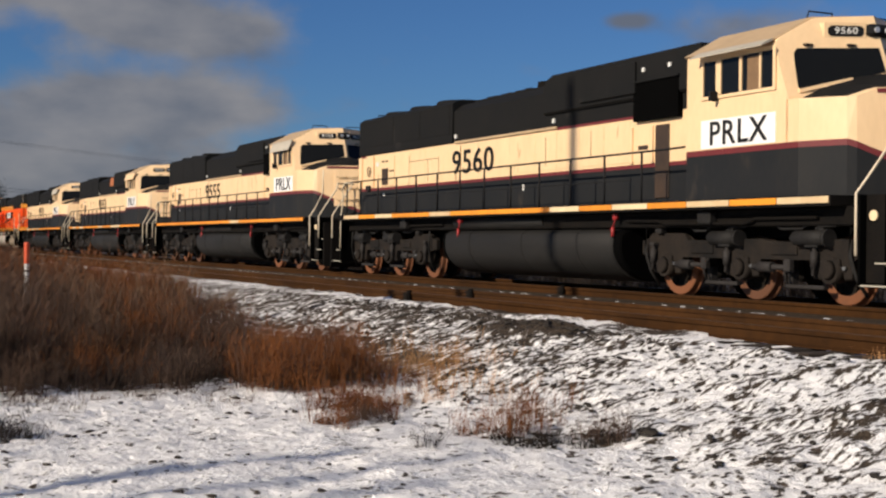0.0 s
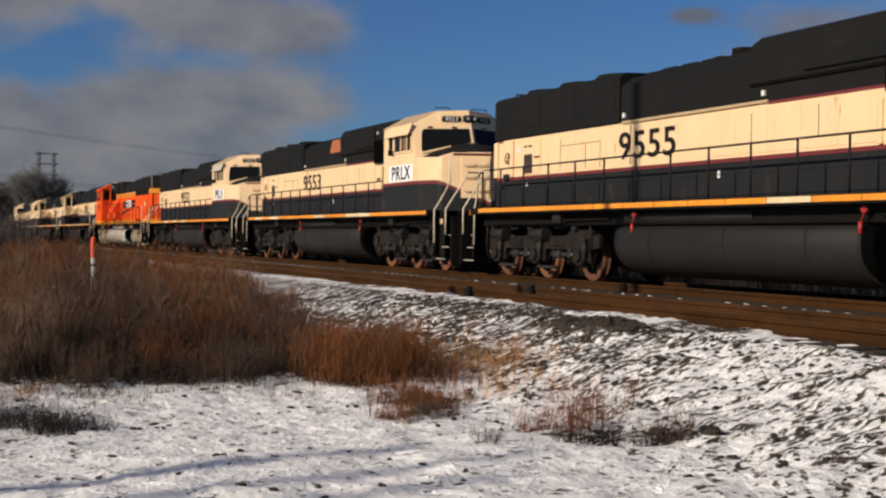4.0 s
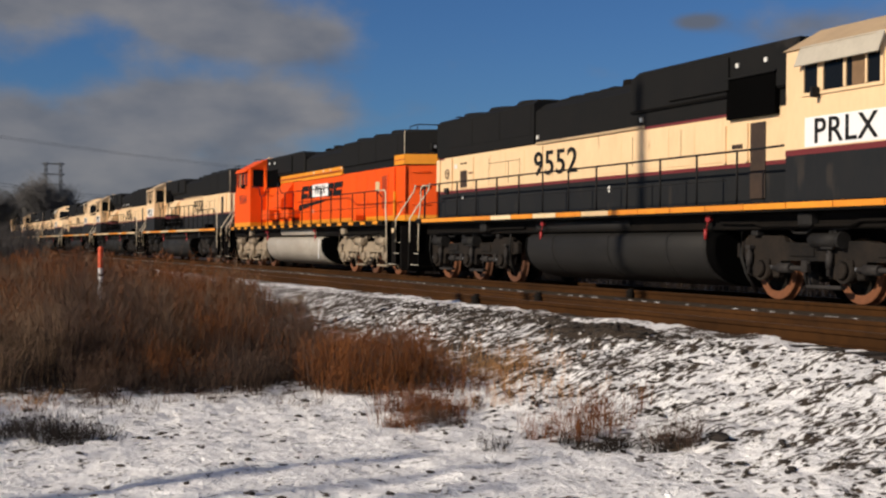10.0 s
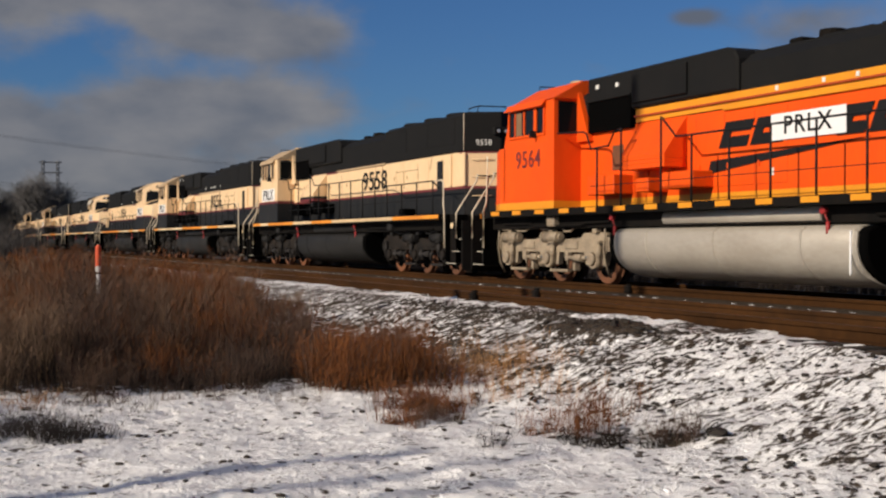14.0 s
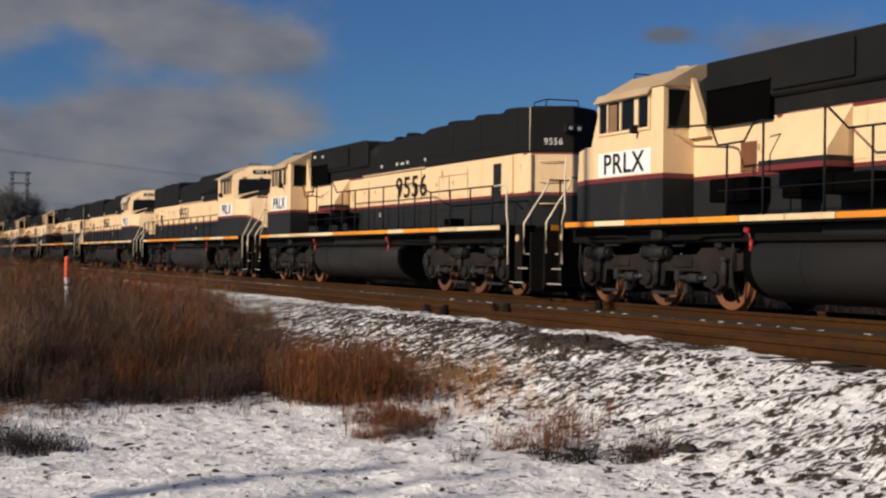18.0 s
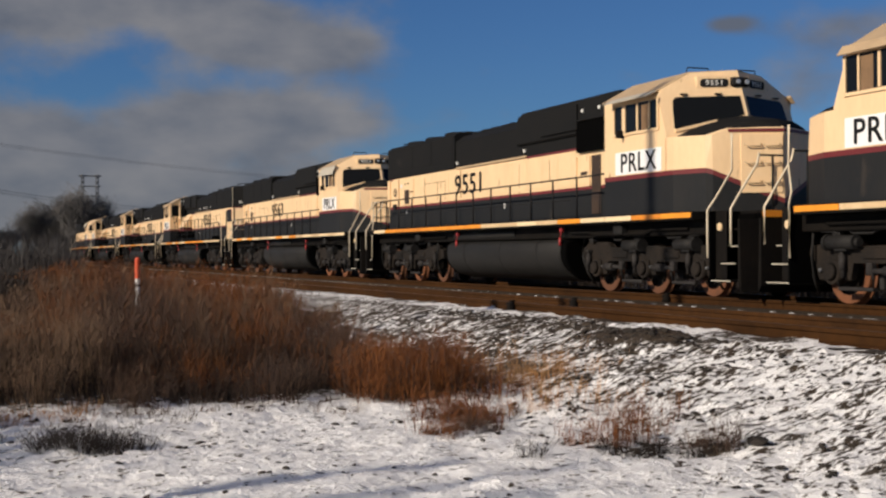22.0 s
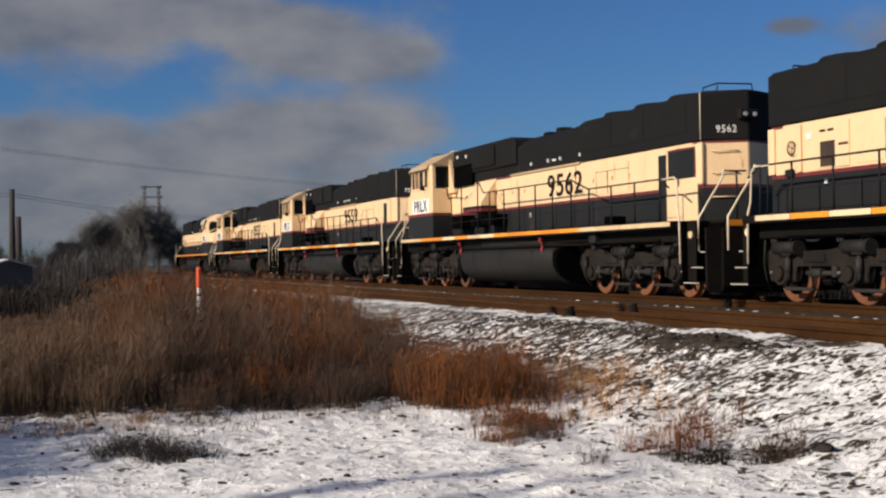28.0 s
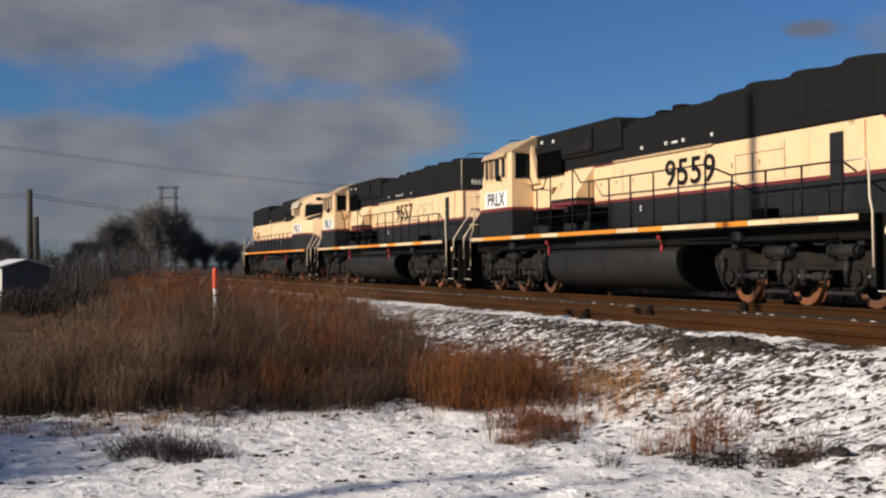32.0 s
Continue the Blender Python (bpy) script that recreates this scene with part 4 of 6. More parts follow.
    hull(bm, [(9.0, s * 1.5, z) for s in (-1, 1) for z in (1.61, zc1)] + [(9.74, s * 1.25, z) for s in (-1, 1) for z in (1.61, zc1)] + [(9.83, s * 1.15, z) for s in (-1, 1) for z in (1.61, zc1 - 0.04)] + [(10.43, 0, 1.61), (10.43, 0, zl - 0.09)])
    add("cab_skirt", bm, pal["skirt"])
    bm = nb()
    hull(bm, [(x, s * y, z) for s in (-1, 1) for z in (zc1, zc2) for x, y in ((6.247, 1.503), (9.0, 1.503), (9.744, 1.253))])
    for s in (-1, 1):
        hull(bm, [(9.64, s * 1.22, zc1), (9.64, s * 1.22, zc2), (9.746, s * 1.25, zc1), (9.746, s * 1.25, zc2), (9.836, s * 1.15, zc1 - 0.04), (9.836, s * 1.15, zc2 - 0.04), (10.436, 0, zl - 0.09), (10.436, 0, zl), (10.28, 0, zl - 0.09), (10.28, 0, zl)])
    add("cab_stripe", bm, pal["stripe"])
    bm = nb()
    hull(bm, [(x, s * y, z) for s in (-1, 1) for x, y, z in ((6.25, 1.5, zc2), (6.25, 1.5, 4.0), (6.25, 0.8, 4.36), (8.805, 1.39, zc2), (8.805, 1.39, 3.1), (8.485, 1.39, 3.90), (8.76, 1.5, zc2), (8.76, 1.5, 3.1), (8.44, 1.5, 3.90), (8.428, 1.40, 4.03), (8.546, 0.8, 4.36),
                                                             (9.43, 0, zc2), (9.43, 0, 3.1), (9.09, 0, 3.95), (8.91, 0, 4.40))])
    cab = add("cab", bm, pal["side"])
    bm = nb()
    hull(bm, [(6.2, s * 1.54, 3.985) for s in (-1, 1)] + [(6.2, s * 0.8, 4.39) for s in (-1, 1)] + [(8.36, s * 1.54, 3.985) for s in (-1, 1)] + [(8.44, s * 0.8, 4.39) for s in (-1, 1)] + [(8.72, 0, 4.425), (6.2, 0, 4.44)])
    part("cab_roof", bm, pal["cabroof"], cab)
    bm = nb()
    hull(bm, [(x, s * y, z) for s in (-1, 1) for x, y, z in ((8.72, 1.5, zc2), (9.0, 1.5, zc2), (9.0, 1.5, 3.05), (8.72, 1.5, 3.06), (9.74, 1.25, zc2), (9.71, 1.24, 3.03), (9.7, 0, zc2), (9.7, 0, 3.03))])
    hull(bm, [(x, s * y, z) for s in (-1, 1) for x, y, z in ((9.74, 1.25, zc2), (9.71, 1.24, 3.03), (9.83, 1.15, zc2 - 0.04), (9.81, 1.15, 3.03), (9.94, 0.90, 3.14), (9.86, 0.86, 3.17))] + [(10.43, 0, zl), (10.40, 0, 3.14), (10.36, 0, 3.18), (9.5, 0, zc2), (9.5, 0, 3.18)])
    nose = add("nose", bm, pal["side"])
    bm = nb()
    hull(bm, [(x, s * y, z) for s in (-1, 1) for x, y, z in ((8.86, 1.34, 3.07), (8.97, 0.95, 3.27), (9.10, 0.45, 3.43), (9.20, 0.0, 3.49), (9.45, 0.35, 3.42), (9.45, 1.12, 3.10), (9.72, 1.10, 3.06), (9.82, 1.02, 3.10), (9.90, 0.78, 3.22), (10.12, 0.40, 3.30), (10.22, 0, 3.32), (9.97, 0.78, 3.15), (10.385, 0, 3.15))])
    part("nose_top", bm, pal["nosetop"], nose, "black anti-glare nose top")
    for s in (-1, 1):
        bm = nb()
        hull(bm, [(x, s * y, z) for x, y in ((9.955, 0.90), (10.428, 0), (9.85, 0.85), (10.32, 0)) for z in (3.075, 3.135)])
        part("nose_stripe", bm, pal["stripe"], nose)
        bm = nb()
        hull(bm, [(x - 0.45 * y, s * y, z + dz) for x, y, z in ((9.44, 1.34, 3.16), (9.44, 0.62, 3.34)) for dz in (0.0, 0.055) for x in (x - 0.10, x)])
        part("windscreen_sill", bm, pal["side"], nose)
    bm = nb()
    hull(bm, [(10.425 - 0.521 * y + d, -y, z) for y in (0.04, 0.70) for z in (1.95, 3.02) for d in (-0.05, 0.025)])
    nd = part("nose_door", bm, pal["side"], nose)
    for z in (2.12, 2.48, 2.80):
        for c in (0.22, 0.52):
            bm = nb()
            tube(bm, [(10.45 - 0.521 * y + d, -y, z + dz) for y, d, dz in ((c - 0.13, 0.0, 0.05), (c - 0.11, 0.06, 0.0), (c + 0.11, 0.06, 0.0), (c + 0.13, 0.0, 0.05))], 0.014, 5)
            part("grab_iron", bm, CREAM_ROOF if pal["plain"] else ORANGE, nd)
    for s in (-1, 1):
        bm = nb()
        def wx(z):
            return 9.43 - (z - 3.10) * 0.40
        pts = []
        for y, z in ((0.07, 3.50), (1.29, 3.19), (1.33, 3.25), (1.29, 3.60), (1.26, 3.79), (1.20, 3.86), (0.07, 3.88)):
            pts += [(wx(z) - y * 0.45 + 0.002, s * y, z), (wx(z) - y * 0.45 + 0.016, s * y, z)]
        hull(bm, pts)
        pane = part("windscreen", bm, GLASS, cab, "dark windscreen pane")
        for y in (0.45, 1.05):
            bm = nb()
            box(bm, wx(3.92) - 0.45 * y, wx(3.92) - 0.45 * y + 0.07, s * y - 0.07, s * y + 0.07, 3.90, 3.93, 0.005)
            part("wiper_motor", bm, DOOR_BROWN, pane, "small brown wiper bracket")
        bm = nb()
        box(bm, 6.72, 8.44, min(s * 1.5, s * 1.508), max(s * 1.5, s * 1.508), 3.28, 3.84)
        win = part("side_window", bm, GLASS, cab, "dark sliding cab window")
        ya, yb = min(s * 1.508, s * 1.53), max(s * 1.508, s * 1.53)
        for x, w in ((7.05, 0.13), (7.64, 0.06), (8.12, 0.04)):
            bm = nb()
            box(bm, x, x + w, ya, yb, 3.29, 3.83)
            part("mullion", bm, pal["side"], win)
        bm = nb()
        box(bm, 7.82, 8.10, min(s * 1.508, s * 1.512), max(s * 1.508, s * 1.512), 3.29, 3.80)
        part("blind", bm, SEAM, win, "drawn brown blind behind the pane")
        bm = nb()
        box(bm, 6.66, 8.50, ya, yb, 3.23, 3.28)
        box(bm, 6.66, 6.72, ya, yb, 3.28, 3.86)
        box(bm, 8.44, 8.50, ya, yb, 3.28, 3.86)
        part("window_frame", bm, pal["side"], win)
        bm = nb()
        drop = 3.70 if s < 0 else 3.86
        hull(bm, [(x, s * y, z) for x in (6.62, 8.52) for y, z in ((1.52, 4.01), (1.625 + 0.1 * (3.9 - drop), drop), (1.61 + 0.1 * (3.9 - drop), drop - 0.01), (1.51, 3.97))])
        part("sun_visor", bm, pal["visor"] if s < 0 else pal["cabroof"], cab)
        bm = nb()
        box(bm, 7.05, 7.11, min(s * 1.51, s * 1.68), max(s * 1.51, s * 1.68), 3.18, 3.34, 0.01)
        part("mirror", bm, LETTER, cab)
        # rear cab door window and number boards
        bm = nb()
        box(bm, 6.235, 6.25, min(s * 0.95, s * 1.40), max(s * 0.95, s * 1.40), 3.24, 3.92)
        part("rear_window", bm, GLASS, cab)
        bm = nb()
        hull(bm, [(x - 0.45 * y, s * y, z) for x in (8.55, 9.06) for y in (0.20, 0.78) for z in (4.02, 4.27)])
        nbd = part("number_board", bm, pal["side"], cab)
        bm = nb()
        hull(bm, [(x - 0.45 * y, s * y, z) for x in (9.062, 9.072) for y, z in ((0.28, 4.06), (0.24, 4.10), (0.24, 4.18), (0.28, 4.22), (0.69, 4.22), (0.73, 4.18), (0.73, 4.10), (0.69, 4.06))])
        part("plate", bm, LETTER, nbd, "black number plate")
    bm = nb()
    box(bm, 8.45, 9.09, -0.20, 0.20, 4.06, 4.25, 0.05)
    hl = part("headlight_housing", bm, LETTER, cab)
    for y in (-0.10, 0.10):
        bm = nb()
        cyl(bm, (9.07, y, 4.155), (9.11, y, 4.155), 0.045, n=14)
        part("headlight", bm, LAMP_GLASS, hl, "clear headlight")
    for y in (-0.55, 0.55):
        bm = nb()
        tube(bm, [(8.34, y - 0.25, 4.37), (8.36, y - 0.23, 4.49), (8.36, y + 0.23, 4.49), (8.34, y + 0.25, 4.37)], 0.014, 5)
        part("roof_rail", bm, LETTER, cab)
    bm = nb()
    box(bm, 7.3, 7.7, -0.45, -0.15, 4.38, 4.46, 0.02)
    part("antenna_box", bm, CREAM_ROOF, cab)
    for dy in (-0.12, 0, 0.12):
        bm = nb()
        cyl(bm, (6.95, 0.35 + dy, 4.47), (7.35, 0.35 + dy, 4.47), 0.03, 0.06, n=8)
        part("horn", bm, CREAM_ROOF, cab)

    # rear end of the long hood
    bm = nb()
    box(bm, -10.47, -10.32, -0.22, 0.22, 3.69, 3.89, 0.015)
    rl = part("rear_light_housing", bm, pal["roof"], loco)
    for y in (-0.11, 0.11):
        bm = nb()
        cyl(bm, (-10.465, y, 3.79), (-10.495, y, 3.79), 0.045, n=14)
        part("rear_headlight", bm, LAMP_GLASS, rl, "clear headlight")
    bm = nb()
    for z in (2.1, 2.6, 3.05):
        tube(bm, [(-10.06, 0.66, z), (-10.13, 0.68, z), (-10.35, 0.22, z), (-10.28, 0.20, z)], 0.013, 5)
    part("rear_grab_iron", bm, pal["side"], loco)
    bm = nb()
    tube(bm, [(-10.05, 0.52, 4.28), (-10.05, 0.50, 4.46), (-10.05, -0.30, 4.47), (-10.05, -0.34, 4.28)], 0.018, 5)
    tube(bm, [(-9.5, 0.54, 4.28), (-9.5, 0.52, 4.44), (-10.05, 0.50, 4.46)], 0.018, 5)
    part("rear_roof_rail", bm, LETTER, loco)

    for s in (-1, 1):
        for x0, x1 in ((-10.04, -9.84), (-9.12, -8.98)):
            bm = nb()
            box(bm, x0, x1, min(s * SIDE, s * (SIDE + 0.05)), max(s * SIDE, s * (SIDE + 0.05)), pal["z2"] + 0.01, pal["z3"] - 0.03, 0.01)
            part("recess_post", bm, pal["side"], loco)
        if s > 0:
            continue
        bm = nb()
        ring = [(-9.27 + 0.125 * math.cos(q * math.pi / 9), s * (SIDE + 0.05), 2.82 + 0.125 * math.sin(q * math.pi / 9)) for q in range(19)]
        tube(bm, ring, 0.013, 6)
        for q in (0.5, 2.6, 4.7):
            tube(bm, [(-9.27, s * (SIDE + 0.03), 2.82), (-9.27 + 0.125 * math.cos(q), s * (SIDE + 0.05), 2.82 + 0.125 * math.sin(q))], 0.009, 5)
        part("hand_brake_wheel", bm, DOOR_BROWN if pal["plain"] else ORANGE, loco, "round hand brake wheel")
        bm = nb()
        box(bm, -9.46, -9.22, min(s * SIDE, s * (SIDE + 0.08)), max(s * SIDE, s * (SIDE + 0.08)), 2.30, 2.44, 0.02)
        part("brake_chain_box", bm, pal["vent"], loco)

    # handrails along the walkways
    for s in (-1, 1):
        y = s * 1.50
        posts = [-9.35] + ([4.94 - 1.207 * i for i in range(12)] if s < 0 else [0.95 - 1.14 * i for i in range(6)] + [-5.8, -7.0, -8.17]) + ([] if s < 0 else [1.96, 3.41, 4.36])
        for x in posts:
            top = 2.50 if s < 0 or x < -5.0 else {1.96: 3.2, 3.41: 3.1, 4.36: 2.79}.get(x, 2.78)
            bm = nb()
            cyl(bm, (x, y, 1.55), (x, y, top), 0.020, n=6)
            part("handrail_post", bm, pal["railing"], loco)
        bm = nb()
        if s < 0:
            tube(bm, [(-9.75, y, 2.30), (-9.35, y, 2.50), (4.94, y, 2.50), (5.6, y, 2.50), (6.2, y, 2.51)], 0.020, 6)
        else:
            tube(bm, [(-9.75, y, 2.30), (-9.35, y, 2.50), (-5.75, y, 2.50), (-4.75, y, 2.78), (1.45, y, 2.80), (1.96, y, 3.2)], 0.020, 6)
            tube(bm, [(3.41, y, 3.10), (3.68, y, 3.06), (3.90, y, 2.80), (4.62, y, 2.78), (4.80, y, 3.10), (4.95, y, 3.15), (6.2, y * 0.96, 3.22)], 0.020, 6)
        part("handrail", bm, pal["railing"], loco)
        bm = nb()
        tube(bm, [(-9.35, y, 2.02), (4.62, y, 2.02)], 0.008, 5)
        part("safety_chain", bm, pal["railing"], loco)

    # corner steps with their rails
    for sx in (-1, 1):
        for s in (-1, 1):
            e = 0.45 if sx < 0 and s < 0 else 0.33 if sx > 0 and s > 0 else 0.0
            bm = nb()
            y0, y1 = sorted((s * 0.88, s * 1.50))
            xa, xb = sorted((sx * (10.24 - e), sx * (10.28 - e)))
            box(bm, xa, xb, y0, y1, 0.34, 1.60)
            xa, xb = sorted((sx * (10.28 - e), sx * (10.92 - e)))
            ya, yb = sorted((s * 0.86, s * 0.90))
            box(bm, xa, xb, ya, yb, 0.34, 1.55)
            well = part("stepwell", bm, SHADE_BLACK, loco, "black stepwell")
            for i, z in enumerate((0.32, 0.63, 0.94, 1.25)):
                bm = nb()
                xa, xb = sorted((sx * (10.28 - e), sx * (10.90 - e)))
                box(bm, xa, xb, min(s * 0.9, s * (1.48 - 0.10 * i)), max(s * 0.9, s * (1.48 - 0.10 * i)), z, z + 0.035)
                part("step", bm, pal["frame"], well)
                if i == 3:
                    continue
                bm = nb()
                yf = s * (1.48 - 0.10 * i)
                xm = sx * (10.28 - e + 0.17 * i)
                xa, xb = sorted((xm, sx * (10.90 - e)))
                box(bm, xa, xb, min(yf, yf + s * 0.012), max(yf, yf + s * 0.012), z + 0.010, z + 0.030)
                part("step_edge", bm, VISOR, well, "pale step edge")
            bm = nb()
            if sx > 0:
                tube(bm, [(10.22 - e, s * 1.52, 0.75), (10.22 - e, s * 1.52, 1.62), (10.32 - e, s * 1.40, 1.85), (10.60 - e, s * 1.25, 2.32), (10.60 - e, s * 1.25, 2.98)], 0.021, 6)
            else:
                tube(bm, [(e - 9.45, s * 1.50, 2.49), (e - 9.98, s * 1.50, 2.50), (e - 10.08, s * 1.50, 2.42), (e - 10.12, s * 1.51, 1.85), (e - 10.20, s * 1.52, 1.62), (e - 10.22, s * 1.52, 0.72)], 0.021, 6)
            part("corner_handrail", bm, RAIL_PAINT, loco, "cream corner handrail")
            bm = nb()
            tube(bm, [(sx * (10.94 - e), s * 1.50, 0.98), (sx * (10.94 - e), s * 1.50, 1.62), (sx * (10.94 - e), s * 1.28, 1.95), (sx * (10.94 - e), s * 0.95, 2.42), (sx * (10.94 - e), s * 0.90, 2.62)], 0.021, 6)
            part("corner_handrail", bm, RAIL_PAINT, loco, "cream corner handrail")
            bm = nb()
            cyl(bm, (sx * (10.94 - e), s * 0.62, 1.58), (sx * (10.94 - e), s * 0.62, 2.58), 0.02, n=6)
            tube(bm, [(sx * (10.94 - e), s * 0.90, 2.58), (sx * (10.94 - e), s * 0.40, 2.58)], 0.02, 6)
            part("end_rail", bm, pal["railing"], loco)
            bm = nb()
            xa, xb = sorted((sx * (10.27 - e), sx * (10.62 - e)))
            box(bm, xa, xb, min(s * 1.36, s * 1.38), max(s * 1.36, s * 1.38), 0.37, 1.60, 0.006)
            part("step_shield", bm, pal["frame"], well)
            bm = nb()
            cyl(bm, (sx * (10.43 - e), s * 1.38, 1.31), (sx * (10.43 - e), s * 1.41, 1.31), 0.075, n=14)
            part("marker_lamp", bm, PALE, loco, "round pale marker lamp")
        # pilot plate, coupler, hoses
        bm = nb()
        hull(bm, [(sx * 10.93, y, z) for y in (-1.35, 1.35) for z in (0.28, 1.44)] + [(sx * 10.98, y, 1.44) for y in (-1.35, 1.35)] + [(sx * 11.02, y, 0.16) for y in (-1.35, 1.35)] + [(sx * 11.13, 0, 0.14), (sx * 11.0, 0, 0.75)])
        part("pilot", bm, GRIME, loco, "black pilot plate")
        bm = nb()
        xa, xb = sorted((sx * 10.8, sx * 11.16))
        box(bm, xa, xb, -0.10, 0.10, 0.76, 0.96, 0.02)
        xa, xb = sorted((sx * 11.1, sx * 11.3))
        box(bm, xa, xb, -0.16, 0.14, 0.70, 1.02, 0.04)
        part("coupler", bm, GRIME, loco, "grimy steel coupler")
        for y in (-0.75, -0.55, 0.55, 0.75):
            bm = nb()
            tube(bm, [(sx * 11.0, y, 0.95), (sx * 11.1, y, 0.7), (sx * 11.18, y * 0.85, 0.45), (sx * 11.27, y * 0.7, 0.5)], 0.025, 6)
            part("air_hose", bm, LETTER, loco)

    # fuel tank and air reservoirs
    bm = nb()
    poly = []
    for i in range(21):
        c, q = math.cos(math.pi * i / 20), math.sin(math.pi * i / 20)
        poly.append((-1.42 * math.copysign(abs(c) ** 0.62, c), 0.86 - 0.69 * q ** 0.95))
    poly += [(1.40, 1.06), (1.30, 1.14), (1.05, 1.17), (-1.05, 1.17), (-1.30, 1.14), (-1.40, 1.06)]
    prism(bm, poly, -3.25, 3.85, "x", 0.04)
    for f in bm.faces:
        f.smooth = abs(f.normal.x) < 0.3
    tank = add("fuel_tank", bm, pal["tank"])
    for x in (-2.0, 0.4, 2.6):
        bm = nb()
        prism(bm, [(y * 1.006, (z - 0.7) * 1.01 + 0.7) for y, z in poly], x, x + 0.05, "x")
        part("tank_strap", bm, pal["tank"], tank)
    for x0, x1 in ((-3.45, -3.25), (3.85, 4.10)):
        bm = nb()
        prism(bm, [(y * 0.97, (z - 0.7) * 0.97 + 0.7) for y, z in poly], x0, x1, "x", 0.03)
        part("tank_end", bm, SHADE_BLACK, tank, "black tank end")
    for s in (-1, 1):
        bm = nb()
        r0, r1 = (-3.05, 1.08) if s < 0 else (-2.3, 2.25)
        cyl(bm, (r0, s * 1.14, 1.335), (r1, s * 1.14, 1.335), 0.155, n=18)
        part("air_reservoir", bm, pal["tank"], loco, "long round air reservoir")
        for xv in (-2.5, 3.95):
            bm = nb()
            cyl(bm, (xv, s * 1.34, 1.38), (xv, s * 1.42, 1.38), 0.06, n=10)
            cyl(bm, (xv - 0.10, s * 1.38, 1.02), (xv - 0.10, s * 1.38, 1.20), 0.035, n=8)
            tube(bm, [(xv, s * 1.38, 1.36), (xv - 0.05, s * 1.38, 1.28), (xv - 0.10, s * 1.38, 1.20)], 0.014, 5)
            part("fuel_cutoff", bm, TAILRED, loco, "small red fuel shut-off")
        for xv in (-5.72, 6.60):
            bm = nb()
            box(bm, xv - 0.17, xv + 0.17, min(s * 1.25, s * 1.42), max(s * 1.25, s * 1.42), 1.22, 1.45, 0.03)
            part("sand_valve_box", bm, pal["gear"], loco)
        bm = nb()
        tube(bm, [(4.2, s * 1.30, 1.30), (5.2, s * 1.32, 1.29), (5.4, s * 1.32, 1.24), (7.6, s * 1.32, 1.23), (7.8, s * 1.3, 1.30), (9.2, s * 1.3, 1.30)], 0.028, 6)
        part("air_pipe", bm, pal["frame"], loco)
        bm = nb()
        tube(bm, [(-3.6, s * 1.30, 1.30), (-5.4, s * 1.32, 1.29), (-5.6, s * 1.32, 1.23), (-8.9, s * 1.3, 1.23)], 0.028, 6)
        part("air_pipe", bm, pal["frame"], loco)
    make_truck(loco, TRUCK_X, pal, "three-axle truck with side frames, springs and brake gear", sets)
    make_truck(loco, -TRUCK_X, pal, "three-axle truck with side frames, springs and brake gear", sets)
    return loco


CREAM_PAL = dict(frame=GRIME, deck=GRIME, skirt=BLACK, side=CREAM, stripe=RED, upper=RED, roof=ROOF_BLACK, cabroof=CREAM_ROOF, nosetop=ROOF_BLACK, strips=[AMBER, AMBER, AMBER, PALE], left_strips=[PALE, PALE, AMBER], railing=LETTER, visor=VISOR, boxes=SHADE_BLACK, casting=DUSTY, rigging=RIGGING, gear=GEAR,
                 gutter=CREAM_ROOF, vent=BLACK, latch=CREAM_ROOF, truck=GRIME, tank=TANK, z1=2.29, z2=2.36, z3=3.26, cz1=2.33, cz2=2.42, plain=True)
ORANGE_PAL = dict(CREAM_PAL, visor=ORANGE, skirt=YELLOW, left_strips=[YELLOW], side=ORANGE, stripe=ORANGE, upper=YELLOW, cabroof=ORANGE, nosetop=ROOF_BLACK, strips=[YELLOW], gutter=YELLOW, vent=ORANGE, latch=ORANGE,
                  truck=GREY_TRUCK, casting=GREY_TRUCK, rigging=GREY_TRUCK, gear=GREY_TRUCK, boxes=ORANGE, tank=SILVER, z1=1.78, z2=1.84, z3=3.26, cz1=1.78, cz2=1.84, plain=False)
CREAM_LABEL = "cream and black diesel locomotive with a red stripe"
# road number and the way each one faces, from the head of the train
TRAIN = [("9560", 1), ("9555", 1), ("9553", 1), ("9552", 1), ("9564", -1), ("9558", -1), ("9556", -1), ("9551", 1), ("9563", 1), ("9562", -1), ("9559", -1), ("9557", -1), ("", 1)]
# the travel of the first locomotive's middle along the track
RUN = [(0, -23.98), (1, -17.15), (2, -10.2), (3, -3.3), (6, 17.08), (8, 30.78), (9, 37.58), (12, 58.15), (13, 64.85), (17, 92.43), (19, 106.49), (20, 113.4), (23, 134.37), (24, 141.14),
       (28, 169.28), (32, 197.66)]

LOCOS = []


